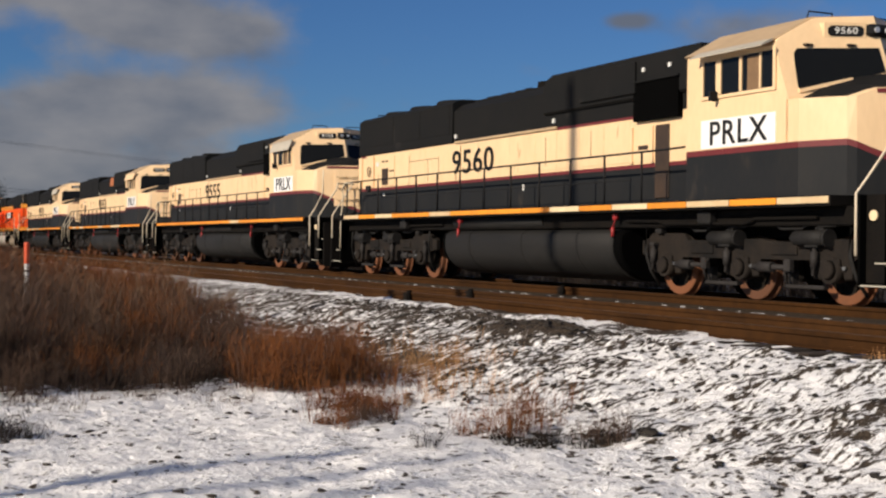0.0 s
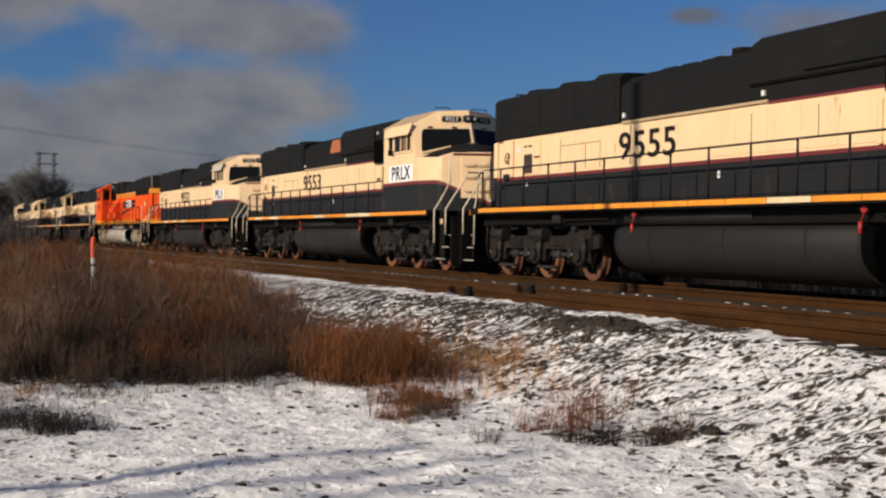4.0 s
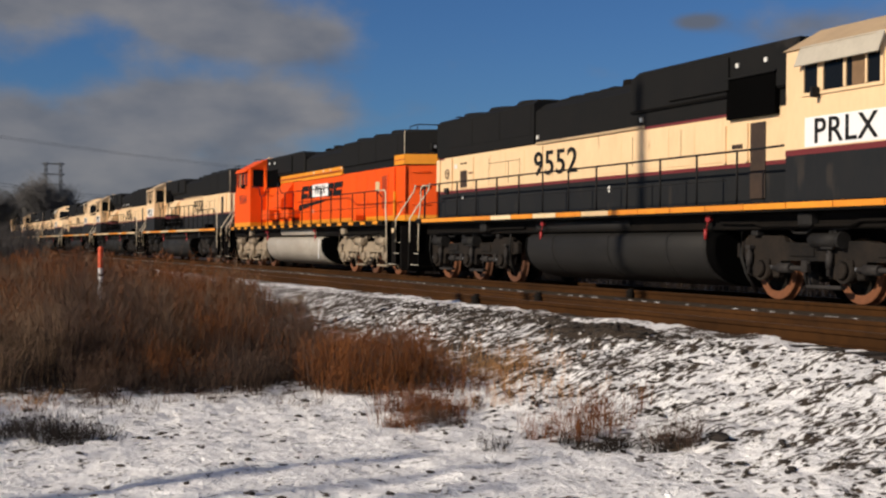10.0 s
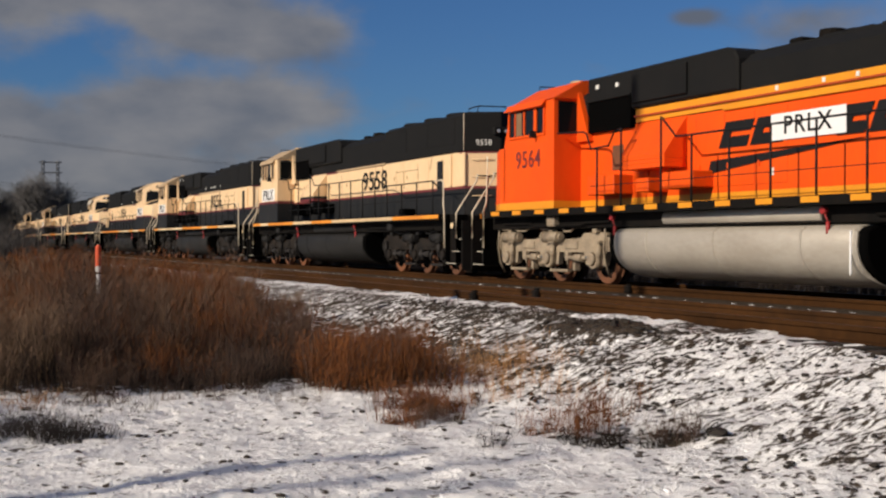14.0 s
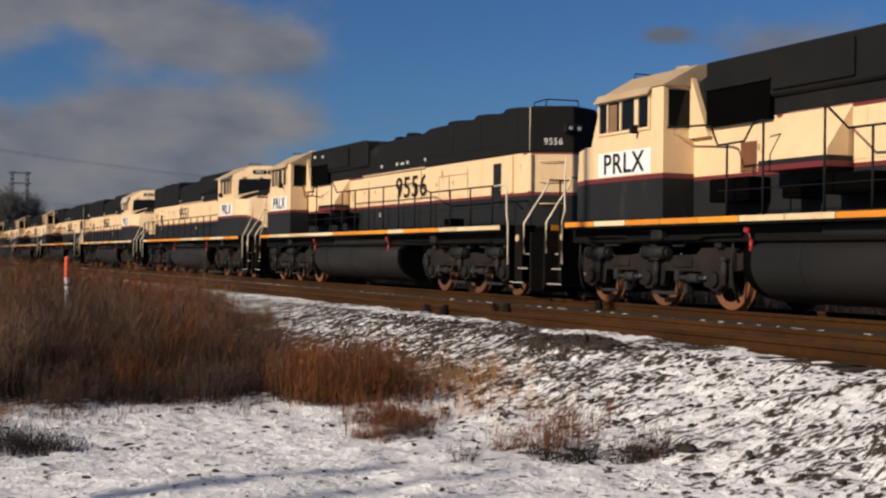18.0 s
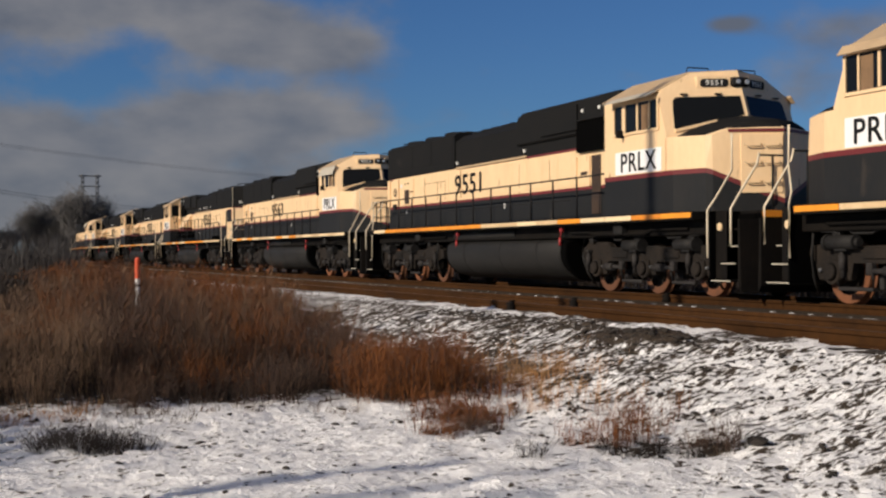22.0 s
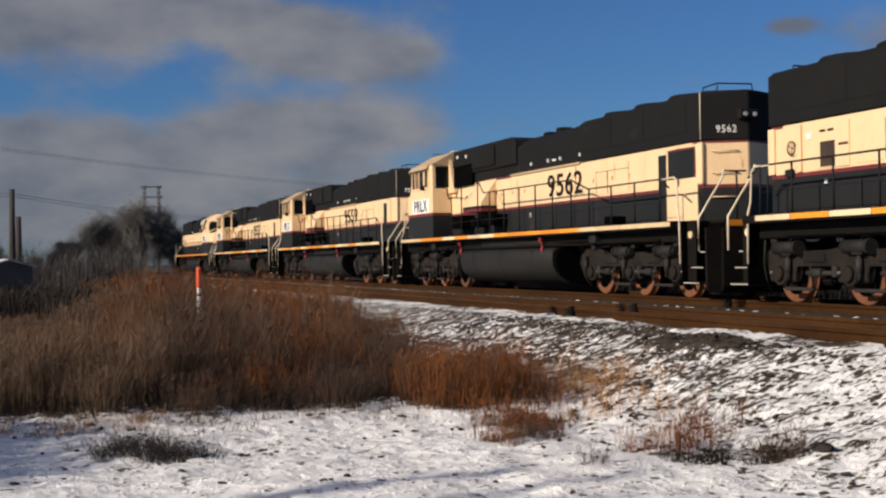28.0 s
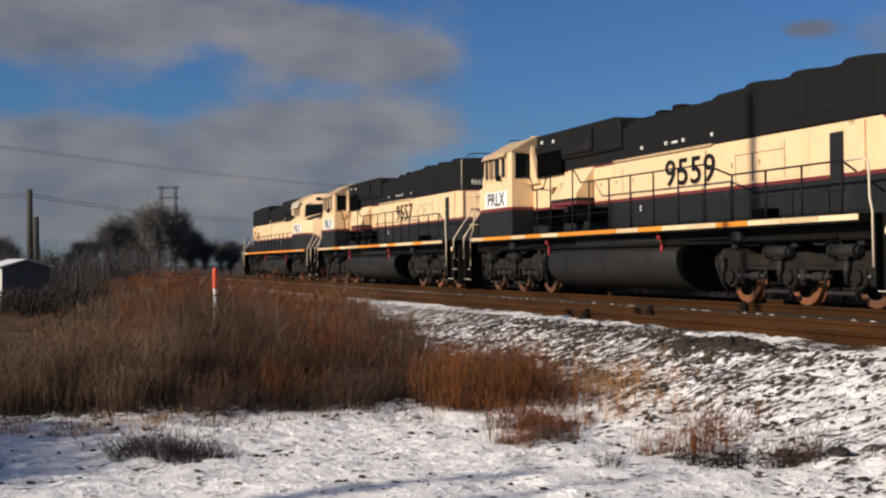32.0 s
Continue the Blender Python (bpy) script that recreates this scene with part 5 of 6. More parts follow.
def build_train():
    proto = {}
    for k, (number, way) in enumerate(TRAIN):
        orange = number == "9564"
        m = pose(RUN[0][1] - k * UNIT, FAR_C, RAIL, 0, 0, 0 if way > 0 else 180)
        if orange:
            ob = make_loco(ORANGE_PAL, "bright orange diesel locomotive with a black roof and silver tank", {})
            ob.matrix_basis = m
        elif not proto:
            ob = proto["a"] = make_loco(CREAM_PAL, CREAM_LABEL, {})
            ob.matrix_basis = m
        else:
            ob = copy_thing(proto["a"], m)
        LOCOS.append((ob, k, way, number))
    for ob, k, way, number in LOCOS:
        if number == "9564":
            continue
        rng = random.Random(60 + k)
        share_pale = {0: 0.35, 8: 0.8, 7: 0.25, 3: 0.2}.get(k, 0.3 if way > 0 else 0.6)
        for strip in ob.children:
            if strip.name.startswith("reflective_strip"):
                strip.material_slots[0].link = "OBJECT"
                strip.material_slots[0].material = PALE if rng.random() < share_pale else AMBER
    for ob, k, way, number in LOCOS:
        orange = number == "9564"
        end = "cab leading" if way > 0 else "cab trailing"
        if number:
            ob["label"] = ("orange and black diesel locomotive with silver tank, " if orange else "cream and black diesel locomotive numbered " + number + ", ") + end
        # the markings are the same on both flanks
        for s in (-1, 1):
            turn = 0 if s < 0 else 180

            def mark(name, me, x, z, y, lab):
                o = new(name, me)
                o.parent, o.matrix_basis = ob, pose(x, s * y, z, 0, 0, turn)
                o["label"] = lab
            if not orange:
                if number:
                    mark("road_number", lettering(number, 0.545 if way > 0 else 0.575, LETTER, 1.34 if way > 0 else 1.33, 1.06, 0.014), -2.98 if way > 0 else -2.9, 2.765, SIDE + 0.018, "large black road number")
                if "patch" not in proto:
                    bm = nb()
                    box(bm, -0.92, 0.92, -0.004, 0.004, -0.23, 0.23)
                    tmp = part("mark_patch", bm, WHITE, None)
                    proto["patch"] = tmp.data
                    bpy.data.objects.remove(tmp)
                xp = 7.57 + (0.08 if way > 0 and k else 0.0)
                mark("mark_patch", proto["patch"], xp, 2.67, 1.504, "white patch under the reporting mark")
                mark("reporting_mark", lettering("PRLX", 0.38, LETTER, 1.09, 1.08, 0.014), xp + 0.01, 2.655, 1.514, "black reporting mark on a white patch")
            else:
                if "patch2" not in proto:
                    bm = nb()
                    box(bm, -0.95, 0.95, -0.004, 0.004, -0.22, 0.22)
                    tmp = part("mark_patch", bm, WHITE, None)
                    proto["patch2"] = tmp.data
                    bpy.data.objects.remove(tmp)
                xm = -1.45
                mark("mark_patch", proto["patch2"], xm, 2.82, SIDE + 0.034, "white patch under the reporting mark")
                mark("reporting_mark", lettering("PRLX", 0.30, LETTER, 1.15), xm, 2.82, SIDE + 0.044, "black reporting mark on a white patch")
                if "emblem" not in proto:
                    proto["emblem"] = []
                    for u0, u1, bars in ((-2.50, -1.66, 2), (-1.56, -0.66, 2), (0.70, 1.34, 2), (1.44, 2.35, 2)):
                        bm = nb()
                        for q in range(bars):
                            z = -0.23 + q * 0.27
                            prism(bm, [(u0 + (z + 0.23) * 0.5, z), (u1 + (z + 0.23) * 0.5, z), (u1 + (z + 0.42) * 0.5, z + 0.19), (u0 + (z + 0.42) * 0.5, z + 0.19)], -0.004, 0.004)
                        prism(bm, [(u0, -0.23), (u0 + 0.26, -0.23), (u0 + 0.49, 0.23), (u0 + 0.23, 0.23)], -0.0055, 0.0055)
                        tmp = part("emblem_block", bm, LETTER, None)
                        proto["emblem"].append(tmp.data)
                        bpy.data.objects.remove(tmp)
                    bm = nb()
                    prism(bm, [(-2.85, -0.68), (-2.74, -0.44), (1.5, -0.29), (-1.0, -0.50)], -0.004, 0.004)
                    tmp = part("emblem_swoosh", bm, LETTER, None)
                    proto["emblem"].append(tmp.data)
                    bpy.data.objects.remove(tmp)
                for me in proto["emblem"]:
                    mark("emblem_block", me, xm, 2.80, SIDE + 0.020, "black slanted emblem shape")
                mark("road_number", lettering("9564", 0.38, RED, 1.05), 7.5, 2.72, 1.508, "dark road number on the cab")
        for s in (-1, 1):
            if number:
                o = new("board_number", lettering(number, 0.10, PALE_LETTER, 1.15))
                o.parent, o.matrix_basis = ob, pose(9.077 - 0.45 * 0.485, s * 0.485, 4.14, 0, 0, 90 + s * 24.2)
        if number:
            o = new("end_number", lettering(number, 0.15, PALE_LETTER if not orange else LETTER, 0.92))
            o.parent, o.matrix_basis = ob, pose(-10.238, 0.42, 3.49, 0, 0, -90 - 25.9)
            o["label"] = "small white road number"


build_train()


def odd_details():
    ob = LOCOS[2][0]
    bm = nb()
    box(bm, -0.62, 0.12, -0.66, -0.60, 4.12, 4.17)
    prism(bm, [(-0.85, 3.80), (-0.80, 3.72), (0.30, 3.72), (0.22, 4.0), (0.10, 4.14), (-0.62, 4.14)], -SIDE - 0.03, -SIDE, "y")
    part("repair_panel", bm, PANEL_ORANGE, ob, "orange replacement panel on the roof edge")
    ob = LOCOS[4][0]
    bm = nb()
    box(bm, -8.36, -7.95, SIDE + 0.004, SIDE + 0.02, 2.02, 3.02, 0.004)
    for q in range(9):
        box(bm, -8.33, -7.98, SIDE + 0.02, SIDE + 0.035, 2.08 + q * 0.10, 2.13 + q * 0.10)
    part("side_vent", bm, ORANGE_VENT, ob, "dull orange louvred vent")
    bm = nb()
    box(bm, -7.72, -7.34, SIDE + 0.012, SIDE + 0.018, 2.56, 2.86)
    part("data_label", bm, PALE, ob, "pale data label")
    bm = nb()
    box(bm, -9.2, -9.1, SIDE + 0.012, SIDE + 0.06, 1.64, 2.5)
    part("grab_rail", bm, YELLOW, ob, "yellow grab rail")
    for x0, x1, z in ((-10.05, -9.2, 3.40), (-4.0, 3.9, 3.38)):
        bm = nb()
        box(bm, x0, x1, 0.91, 0.922, z, z + 0.03)
        part("stripe_line", bm, ORANGE_VENT, ob, "thin dark orange line in the yellow stripe")
    bm = nb()
    box(bm, -3.185, -3.155, 1.40, 1.44, 0.40, 1.06, 0.008)
    part("sight_gauge", bm, WHITE, ob, "white upright fuel gauge")
    ob = LOCOS[9][0]
    bm = nb()
    box(bm, -9.83, -8.50, SIDE + 0.012, SIDE + 0.05, 1.62, 3.21, 0.01)
    door = part("replacement_door", bm, CREAM, ob, "cream replacement hood door")
    bm = nb()
    box(bm, -9.75, -8.60, SIDE + 0.05, SIDE + 0.06, 2.53, 3.13)
    part("door_panel", bm, BLACK, door, "dark upper panel")
    bm = nb()
    box(bm, -9.78, -8.57, SIDE + 0.05, SIDE + 0.064, 3.135, 3.17)
    box(bm, -9.79, -9.755, SIDE + 0.05, SIDE + 0.064, 2.53, 3.13)
    part("door_trim", bm, RED, door, "red edge of the dark panel")


def raised_visor(k):
    """The window visor swung up into the slope of the roof."""
    for cab in [c for c in LOCOS[k][0].children if c.name.startswith("cab") and c.children]:
        for v in [c for c in cab.children if c.name.startswith("sun_visor")]:
            if v.data.vertices[0].co.y < 0:
                bm = nb()
                hull(bm, [(x, -y, z) for x in (6.62, 8.42) for y, z in ((1.53, 4.01), (1.74, 3.905), (1.735, 3.885), (1.52, 3.975))])
                me = bpy.data.meshes.new("sun_visor")
                bm.to_mesh(me)
                bm.free()
                me.materials.append(VISOR)
                v.data = me


odd_details()
for bit in [c for c in LOCOS[5][0].children if c.name.startswith(("lifting_lug", "data_plate"))]:
    if sum(v.co.y for v in bit.data.vertices) > 0:
        bpy.data.objects.remove(bit)
for k in (0, 7):
    raised_visor(k)
# one unit has its visors repainted in the body colour
for cab in [c for c in LOCOS[2][0].children if c.name.startswith("cab") and c.children]:
    for v in [c for c in cab.children if c.name.startswith("sun_visor")]:
        v.material_slots[0].link = "OBJECT"
        v.material_slots[0].material = CREAM


def travel(t):
    """The travel at t, between the rows of RUN."""
    for (a, u), (b, v) in zip(RUN, RUN[1:]):
        if a <= t <= b:
            return u + (v - u) * (t - a) / (b - a)


def roll_wheels():
    first = {}
    for ob, k, way, number in LOCOS:
        for truck in [c for c in ob.children if c.name.startswith("truck")]:
            for w in [c for c in truck.children if c.name.startswith("wheelset")]:
                x = round(w.location.x, 2)
                if (way, x) not in first:
                    first[way, x] = w
                    walk(w, [(i / 10, pose(x, 0, WHEEL_R, 0, 0, 0) @ Matrix.Rotation(way * travel(i / 10) / WHEEL_R, 4, "Y")) for i in range(321)])
                else:
                    src = first[way, x].animation_data
                    w.rotation_mode = "QUATERNION"
                    keys = w.animation_data_create()
                    keys.action, keys.action_slot = src.action, src.action_slot


def motions():
    for ob, k, way, number in LOCOS:
        walk(ob, [(t, pose(s - k * UNIT, FAR_C, RAIL, 0, 0, 0 if way > 0 else 180)) for t, s in RUN])
    roll_wheels()


# ---- dry weeds and grasses ----
def raw_mesh(name, co, tri, mats, label, category, kind="stuff"):
    me = bpy.data.meshes.new(name)
    me.vertices.add(len(co))
    me.vertices.foreach_set("co", co.reshape(-1).astype(np.float32))
    me.loops.add(len(tri) * 3)
    me.loops.foreach_set("vertex_index", tri.reshape(-1).astype(np.int32))
    me.polygons.add(len(tri))
    me.polygons.foreach_set("loop_start", np.arange(0, len(tri) * 3, 3, dtype=np.int32))
    me.update(calc_edges=True)
    me.materials.append(mats)
    return tagged(new(name, me), label, category, kind=kind)


def stems(name, cx, cy, height, spread, count, width, mat, label, category, lean=0.25, twigs=3, seed=1, ground=None, head=0.35, reach=1.0):
    """Clumps of thin dry stems: each stem a bent tapering ribbon with a few short side twigs."""
    rng = np.random.default_rng(seed)
    n = len(cx) * count
    ix = np.repeat(np.arange(len(cx)), count)
    ang, rad = rng.random(n) * 2 * np.pi, np.sqrt(rng.random(n)) * np.broadcast_to(spread, len(cx))[ix]
    bx, by = cx[ix] + np.cos(ang) * rad, cy[ix] + np.sin(ang) * rad
    bz = (ground or ground_height)(bx, by) - 0.03
    h = height[ix] * (0.45 + 0.65 * rng.random(n))
    la, ll = ang + rng.normal(0, 0.7, n), lean * h * (0.15 + rad / np.maximum(np.broadcast_to(spread, len(cx))[ix], 1e-3)) * (0.4 + 0.6 * rng.random(n))
    tx, ty = np.cos(la) * ll, np.sin(la) * ll
    w = np.broadcast_to(width, len(cx))[ix] * (0.7 + 0.6 * rng.random(n))
    fa = rng.random(n) * np.pi
    wx, wy = np.cos(fa) * w / 2, np.sin(fa) * w / 2
    base = np.stack([bx, by, bz], -1)
    side = np.stack([wx, wy, np.zeros(n)], -1)
    mid = base + np.stack([tx * 0.35, ty * 0.35, h * 0.55], -1)
    top = base + np.stack([tx, ty, h], -1)
    co = [np.stack([base - side, base + side, mid - side * 0.75, mid + side * 0.75, top], 1)]
    tri = [np.array([[0, 1, 3], [0, 3, 2], [2, 3, 4]])[None] + (np.arange(n) * 5)[:, None, None]]
    off = n * 5
    for k in range(twigs):
        f = head + (0.98 - head) * rng.random(n)
        p = np.where((f < 0.55)[:, None], base + (mid - base) * (f / 0.55)[:, None], mid + (top - mid) * ((f - 0.55) / 0.45)[:, None])
        a = rng.random(n) * 2 * np.pi
        ln = (0.06 + 0.20 * rng.random(n)) * (0.3 + h) * reach
        tip = p + np.stack([np.cos(a) * ln * 0.75, np.sin(a) * ln * 0.75, ln * 0.7], -1)
        e = np.stack([-np.sin(a) * w * 0.45, np.cos(a) * w * 0.45, np.zeros(n)], -1)
        co.append(np.stack([p - e, p + e, tip], 1))
        tri.append(np.array([[0, 1, 2]])[None] + (off + np.arange(n) * 3)[:, None, None])
        off += n * 3
    return raw_mesh(name, np.concatenate([c.reshape(-1, 3) for c in co]), np.concatenate([t.reshape(-1, 3) for t in tri]), mat, label, category)


def field_edge(x):
    """How far the weeds reach towards the bank."""
    return 5.15 + 0.7 * (fbm(x * 0.5, x * 0 + 8.1, 3) - 0.5) * 2 + 2.0 * smooth01(-x, 16.5, 31)


def weed_height(x, y):
    """Low and thin at the edge by the bank, taller inside the field."""
    edge = smooth01(-x, 13.4, 17.5)
    # the field thins out and gets low towards the hut
    low = smooth01(np.degrees(np.arctan2(-x, y)), 84.8, 89.2) * smooth01(-x, 15, 20)
    edge = edge * (1 - low)
    return (0.40 + 0.50 * edge - 0.25 * low) * np.clip(-0.20 + 2.35 * fbm(x * 0.9, y * 1.2, 4), 0.35, 1.5) * (0.75 + 0.5 * np.random.default_rng(14).random(np.shape(x))) * (0.45 + 0.55 * smooth01(field_edge(x) - y, -0.4, 1.3))


def scatter_field(n, seed, x_near, x_far, y_lo, y_hi, power=1.6):
    rng = np.random.default_rng(seed)
    x = -(x_near + (x_far - x_near) * rng.random(n) ** power)
    y = y_lo + (y_hi - y_lo) * rng.random(n)
    front = -13.5 - 1.3 * (fbm(y * 1.3 + 3, y * 0 + 2.2, 3) - 0.5) * 2 - 0.9 * smooth01(-y, -1.0, 3.0)
    ok = (x < front) & (y < field_edge(x) + 0.5 * rng.random(n))
    return x[ok], y[ok]


def make_weeds():
    x, y = scatter_field(3700, 11, 13.0, 62.0, -6.0, 7.5)
    rnd = np.random.default_rng(12).random(len(x))
    k = fbm(x * 0.42 + 4, y * 0.8 + 1, 3) + 0.30 * (smooth01(y, 0.8, 4.8) - 0.30) * (0.35 + 0.65 * smooth01(-x, 15, 18)) - 0.13 * (1 - smooth01(-x, 14.8, 17.0)) + (rnd - 0.5) * 0.14
    pale = fbm(x * 0.6 + 40, y * 0.9 + 9, 3) - 0.16 * (1 - smooth01(-x, 14.5, 17.5)) + 0.06 * smooth01(-y, -2.5, 1.5) + 0.10 * smooth01(-x, 17, 24) + 0.23 * smooth01(np.degrees(np.arctan2(-x, y)), 82.0, 87.0) + (np.random.default_rng(13).random(len(x)) - 0.5) * 0.12
    kind = np.where(k > 0.585 + 0.05 * smooth01(-y, -2.2, 0.5), 0, np.where(pale > 0.60, 1, 2))
    wide = 0.0042 + 0.0004 * np.clip(-x - 14, 0, 40)
    h = weed_height(x, y) * (1 - 0.12 * smooth01(-x, 16, 19))
    for q, name, mat, label in ((0, "russet_weeds", RUSSET, "thick russet dry weeds standing in snow"), (1, "tan_weeds", TAN_STEM, "pale grey-tan dry weeds standing in snow"),
                                (2, "brown_weeds", BROWN_STEM, "dense grey-brown dry weeds standing in snow")):
        o = kind == q
        stems(name, x[o], y[o], h[o] * 1.0, 0.20 + 0.007 * (-x[o] - 13), 22, wide[o] * 0.72, mat, label, "dry weeds", lean=0.30, twigs=22, seed=3 + q, head=0.42, reach=0.8)
    # Stands taller at the front, where its dark colour makes the shaded lower edge.
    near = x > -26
    stems("weed_undergrowth", x[near], y[near], h[near] * (0.62 + 0.26 * (1 - smooth01(-x[near], 14.5, 16.5))), 0.30, 16, 0.008, UNDERGROWTH, "matted undergrowth below the weeds, darkened for the shade there", "undergrowth", lean=0.8, twigs=3, seed=2)
    rng = np.random.default_rng(5)
    # the russet clump at the end of the field and the low tufts before it
    x = np.concatenate([rng.normal(-13.45, 0.38, 240), rng.normal(-12.4, 0.4, 12), rng.normal(-11.35, 0.2, 26), rng.normal(-14.6, 0.6, 110)])
    y = np.concatenate([4.0 + 1.35 * rng.random(240) ** 0.7, rng.normal(4.9, 0.4, 12), rng.normal(4.45, 0.2, 26), rng.normal(4.9, 0.4, 110)])
    hh = np.concatenate([np.full(240, 0.60), np.full(12, 0.22), np.full(26, 0.24), np.full(110, 0.55)]) * (0.35 + 0.80 * rng.random(388))
    mixed = rng.random(len(x)) < 0.25
    stems("brown_grass_clump", x[mixed], y[mixed], hh[mixed], 0.16, 14, 0.005, BROWN_STEM, "grey-brown dry grass at the field's edge", "dry grass", lean=0.4, twigs=10, seed=7, reach=0.7)
    stems("clump_undergrowth", x, y, hh * 0.45, 0.16, 7, 0.007, UNDERGROWTH, "matted undergrowth below the russet grass, darkened for shade", "undergrowth", lean=0.8, twigs=3, seed=62)
    x, y, hh = x[~mixed], y[~mixed], hh[~mixed]
    stems("russet_grass_clump", x, y, hh, 0.14, 13, 0.0045, RUSSET, "bright russet dry grass at the field's edge", "dry grass", lean=0.30, twigs=12, seed=6, reach=0.7)
    # small russet tufts and twiggy plants on the snow
    tufts = [(-9.25, 4.85, 0.22, 0.13, 9, 6, RUSSET), (-9.30, 5.22, 0.42, 0.20, 8, 6, RUSSET), (-9.55, 5.35, 0.34, 0.26, 8, 4, RUSSET), (-9.10, 4.90, 0.10, 0.20, 10, 10, UNDERGROWTH), (-10.45, 5.60, 0.30, 0.28, 12, 5, RUSSET), (-8.55, 5.44, 0.34, 0.11, 7, 7, BROWN_STEM),
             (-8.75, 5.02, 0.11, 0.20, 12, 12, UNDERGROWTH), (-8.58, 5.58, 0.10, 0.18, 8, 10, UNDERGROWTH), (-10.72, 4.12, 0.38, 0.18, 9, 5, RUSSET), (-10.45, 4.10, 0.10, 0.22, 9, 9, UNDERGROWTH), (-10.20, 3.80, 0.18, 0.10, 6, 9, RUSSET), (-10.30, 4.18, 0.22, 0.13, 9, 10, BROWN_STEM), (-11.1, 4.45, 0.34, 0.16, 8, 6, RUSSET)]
    for i, (a, b, t, s, c, q, m) in enumerate(tufts):
        cxs, cys = rng.normal(a, s, c), rng.normal(b, s, c)
        stems("russet_tuft" if m is RUSSET else "brown_tuft", cxs, cys, np.full(c, t) * rng.uniform(0.6, 1.15, c), 0.09, q * 2, 0.0046, m, "sparse russet tuft of dry weeds in patchy snow" if m is RUSSET else "low dark brown tuft of dry weeds in patchy snow", "dry weeds", lean=0.5, seed=20 + i, twigs=7, head=0.3, reach=0.6)
    for i, (a, b, t, s, c) in enumerate([(-10.72, 1.12, 0.24, 0.14, 13), (-11.0, 0.98, 0.18, 0.16, 10), (-10.55, 1.32, 0.16, 0.12, 9), (-8.72, 4.03, 0.17, 0.03, 2), (-11.35, 0.80, 0.16, 0.18, 10)]):
        cxs, cys = rng.normal(a, s, c), rng.normal(b, s, c)
        stems("bare_shrub", cxs, cys, np.full(c, t), 0.10, 22, 0.005, TWIG, "low bare grey shrub half buried in snow", "shrub", lean=1.2, seed=40 + i)
    # straw-coloured grass at the foot of the bank
    x = np.concatenate([rng.normal(-13.15, 0.30, 46), rng.normal(-14.4, 0.8, 40), rng.normal(-12.3, 0.5, 16), rng.normal(-11.6, 0.5, 18), rng.normal(-8.8, 0.2, 10)])
    y = np.concatenate([rng.normal(6.15, 0.30, 46), rng.normal(6.3, 0.4, 40), rng.normal(5.85, 0.25, 16), rng.normal(5.35, 0.3, 18), rng.normal(8.75, 0.05, 10)])
    tall = np.concatenate([np.full(46, 0.30), np.full(40, 0.22), np.full(16, 0.24), np.full(18, 0.26), np.full(10, 0.16)]) * rng.uniform(0.6, 1.2, 130)
    stems("straw_grass", x, y, tall, 0.11, 9, 0.0048, STRAW, "pale straw grass at the foot of the bank", "dry grass", lean=0.35, seed=8, twigs=2, reach=0.5)
    x, y = rng.normal(-13.0, 0.25, 70), rng.uniform(-1.0, 1.25, 70)
    stems("straw_grass", x, y, np.full(70, 0.13), 0.15, 12, 0.006, STRAW, "short straw grass lying on snow", "dry grass", lean=0.9, seed=9, twigs=1)
    # small dark tufts in the snow before the weeds
    x, y = rng.normal(-13.0, 0.35, 110), rng.uniform(-1.2, 4.4, 110)
    stems("edge_tufts", x, y, np.full(110, 0.10) * (0.5 + rng.random(110)), 0.07, 12, 0.0045, BROWN_STEM, "small brown tufts standing out of snow", "dry weeds", lean=0.9, seed=61, twigs=4)
    # far strip of weeds towards the horizon
    x = -(62 + 120 * rng.random(900) ** 1.3)
    y = -14 + 20 * rng.random(900)
    stems("far_weeds", x, y, np.full(900, 0.6) * (0.6 + 0.6 * rng.random(900)), 0.9, 12, 0.05, BROWN_STEM, "far strip of brown dry weeds", "dry weeds", seed=10, twigs=2)


make_weeds()
# a thicket beside the camera, known by the shade that it throws on the snow
_b = np.random.default_rng(77)
stems("thicket", _b.uniform(-12.9, -9.2, 80), _b.normal(-5.0, 0.35, 80), 2.1 + 0.7 * _b.random(80), 0.45, 34, 0.023, TWIG, "bare dense thicket of grey brushwood", "shrub", lean=0.3, seed=78, twigs=9)


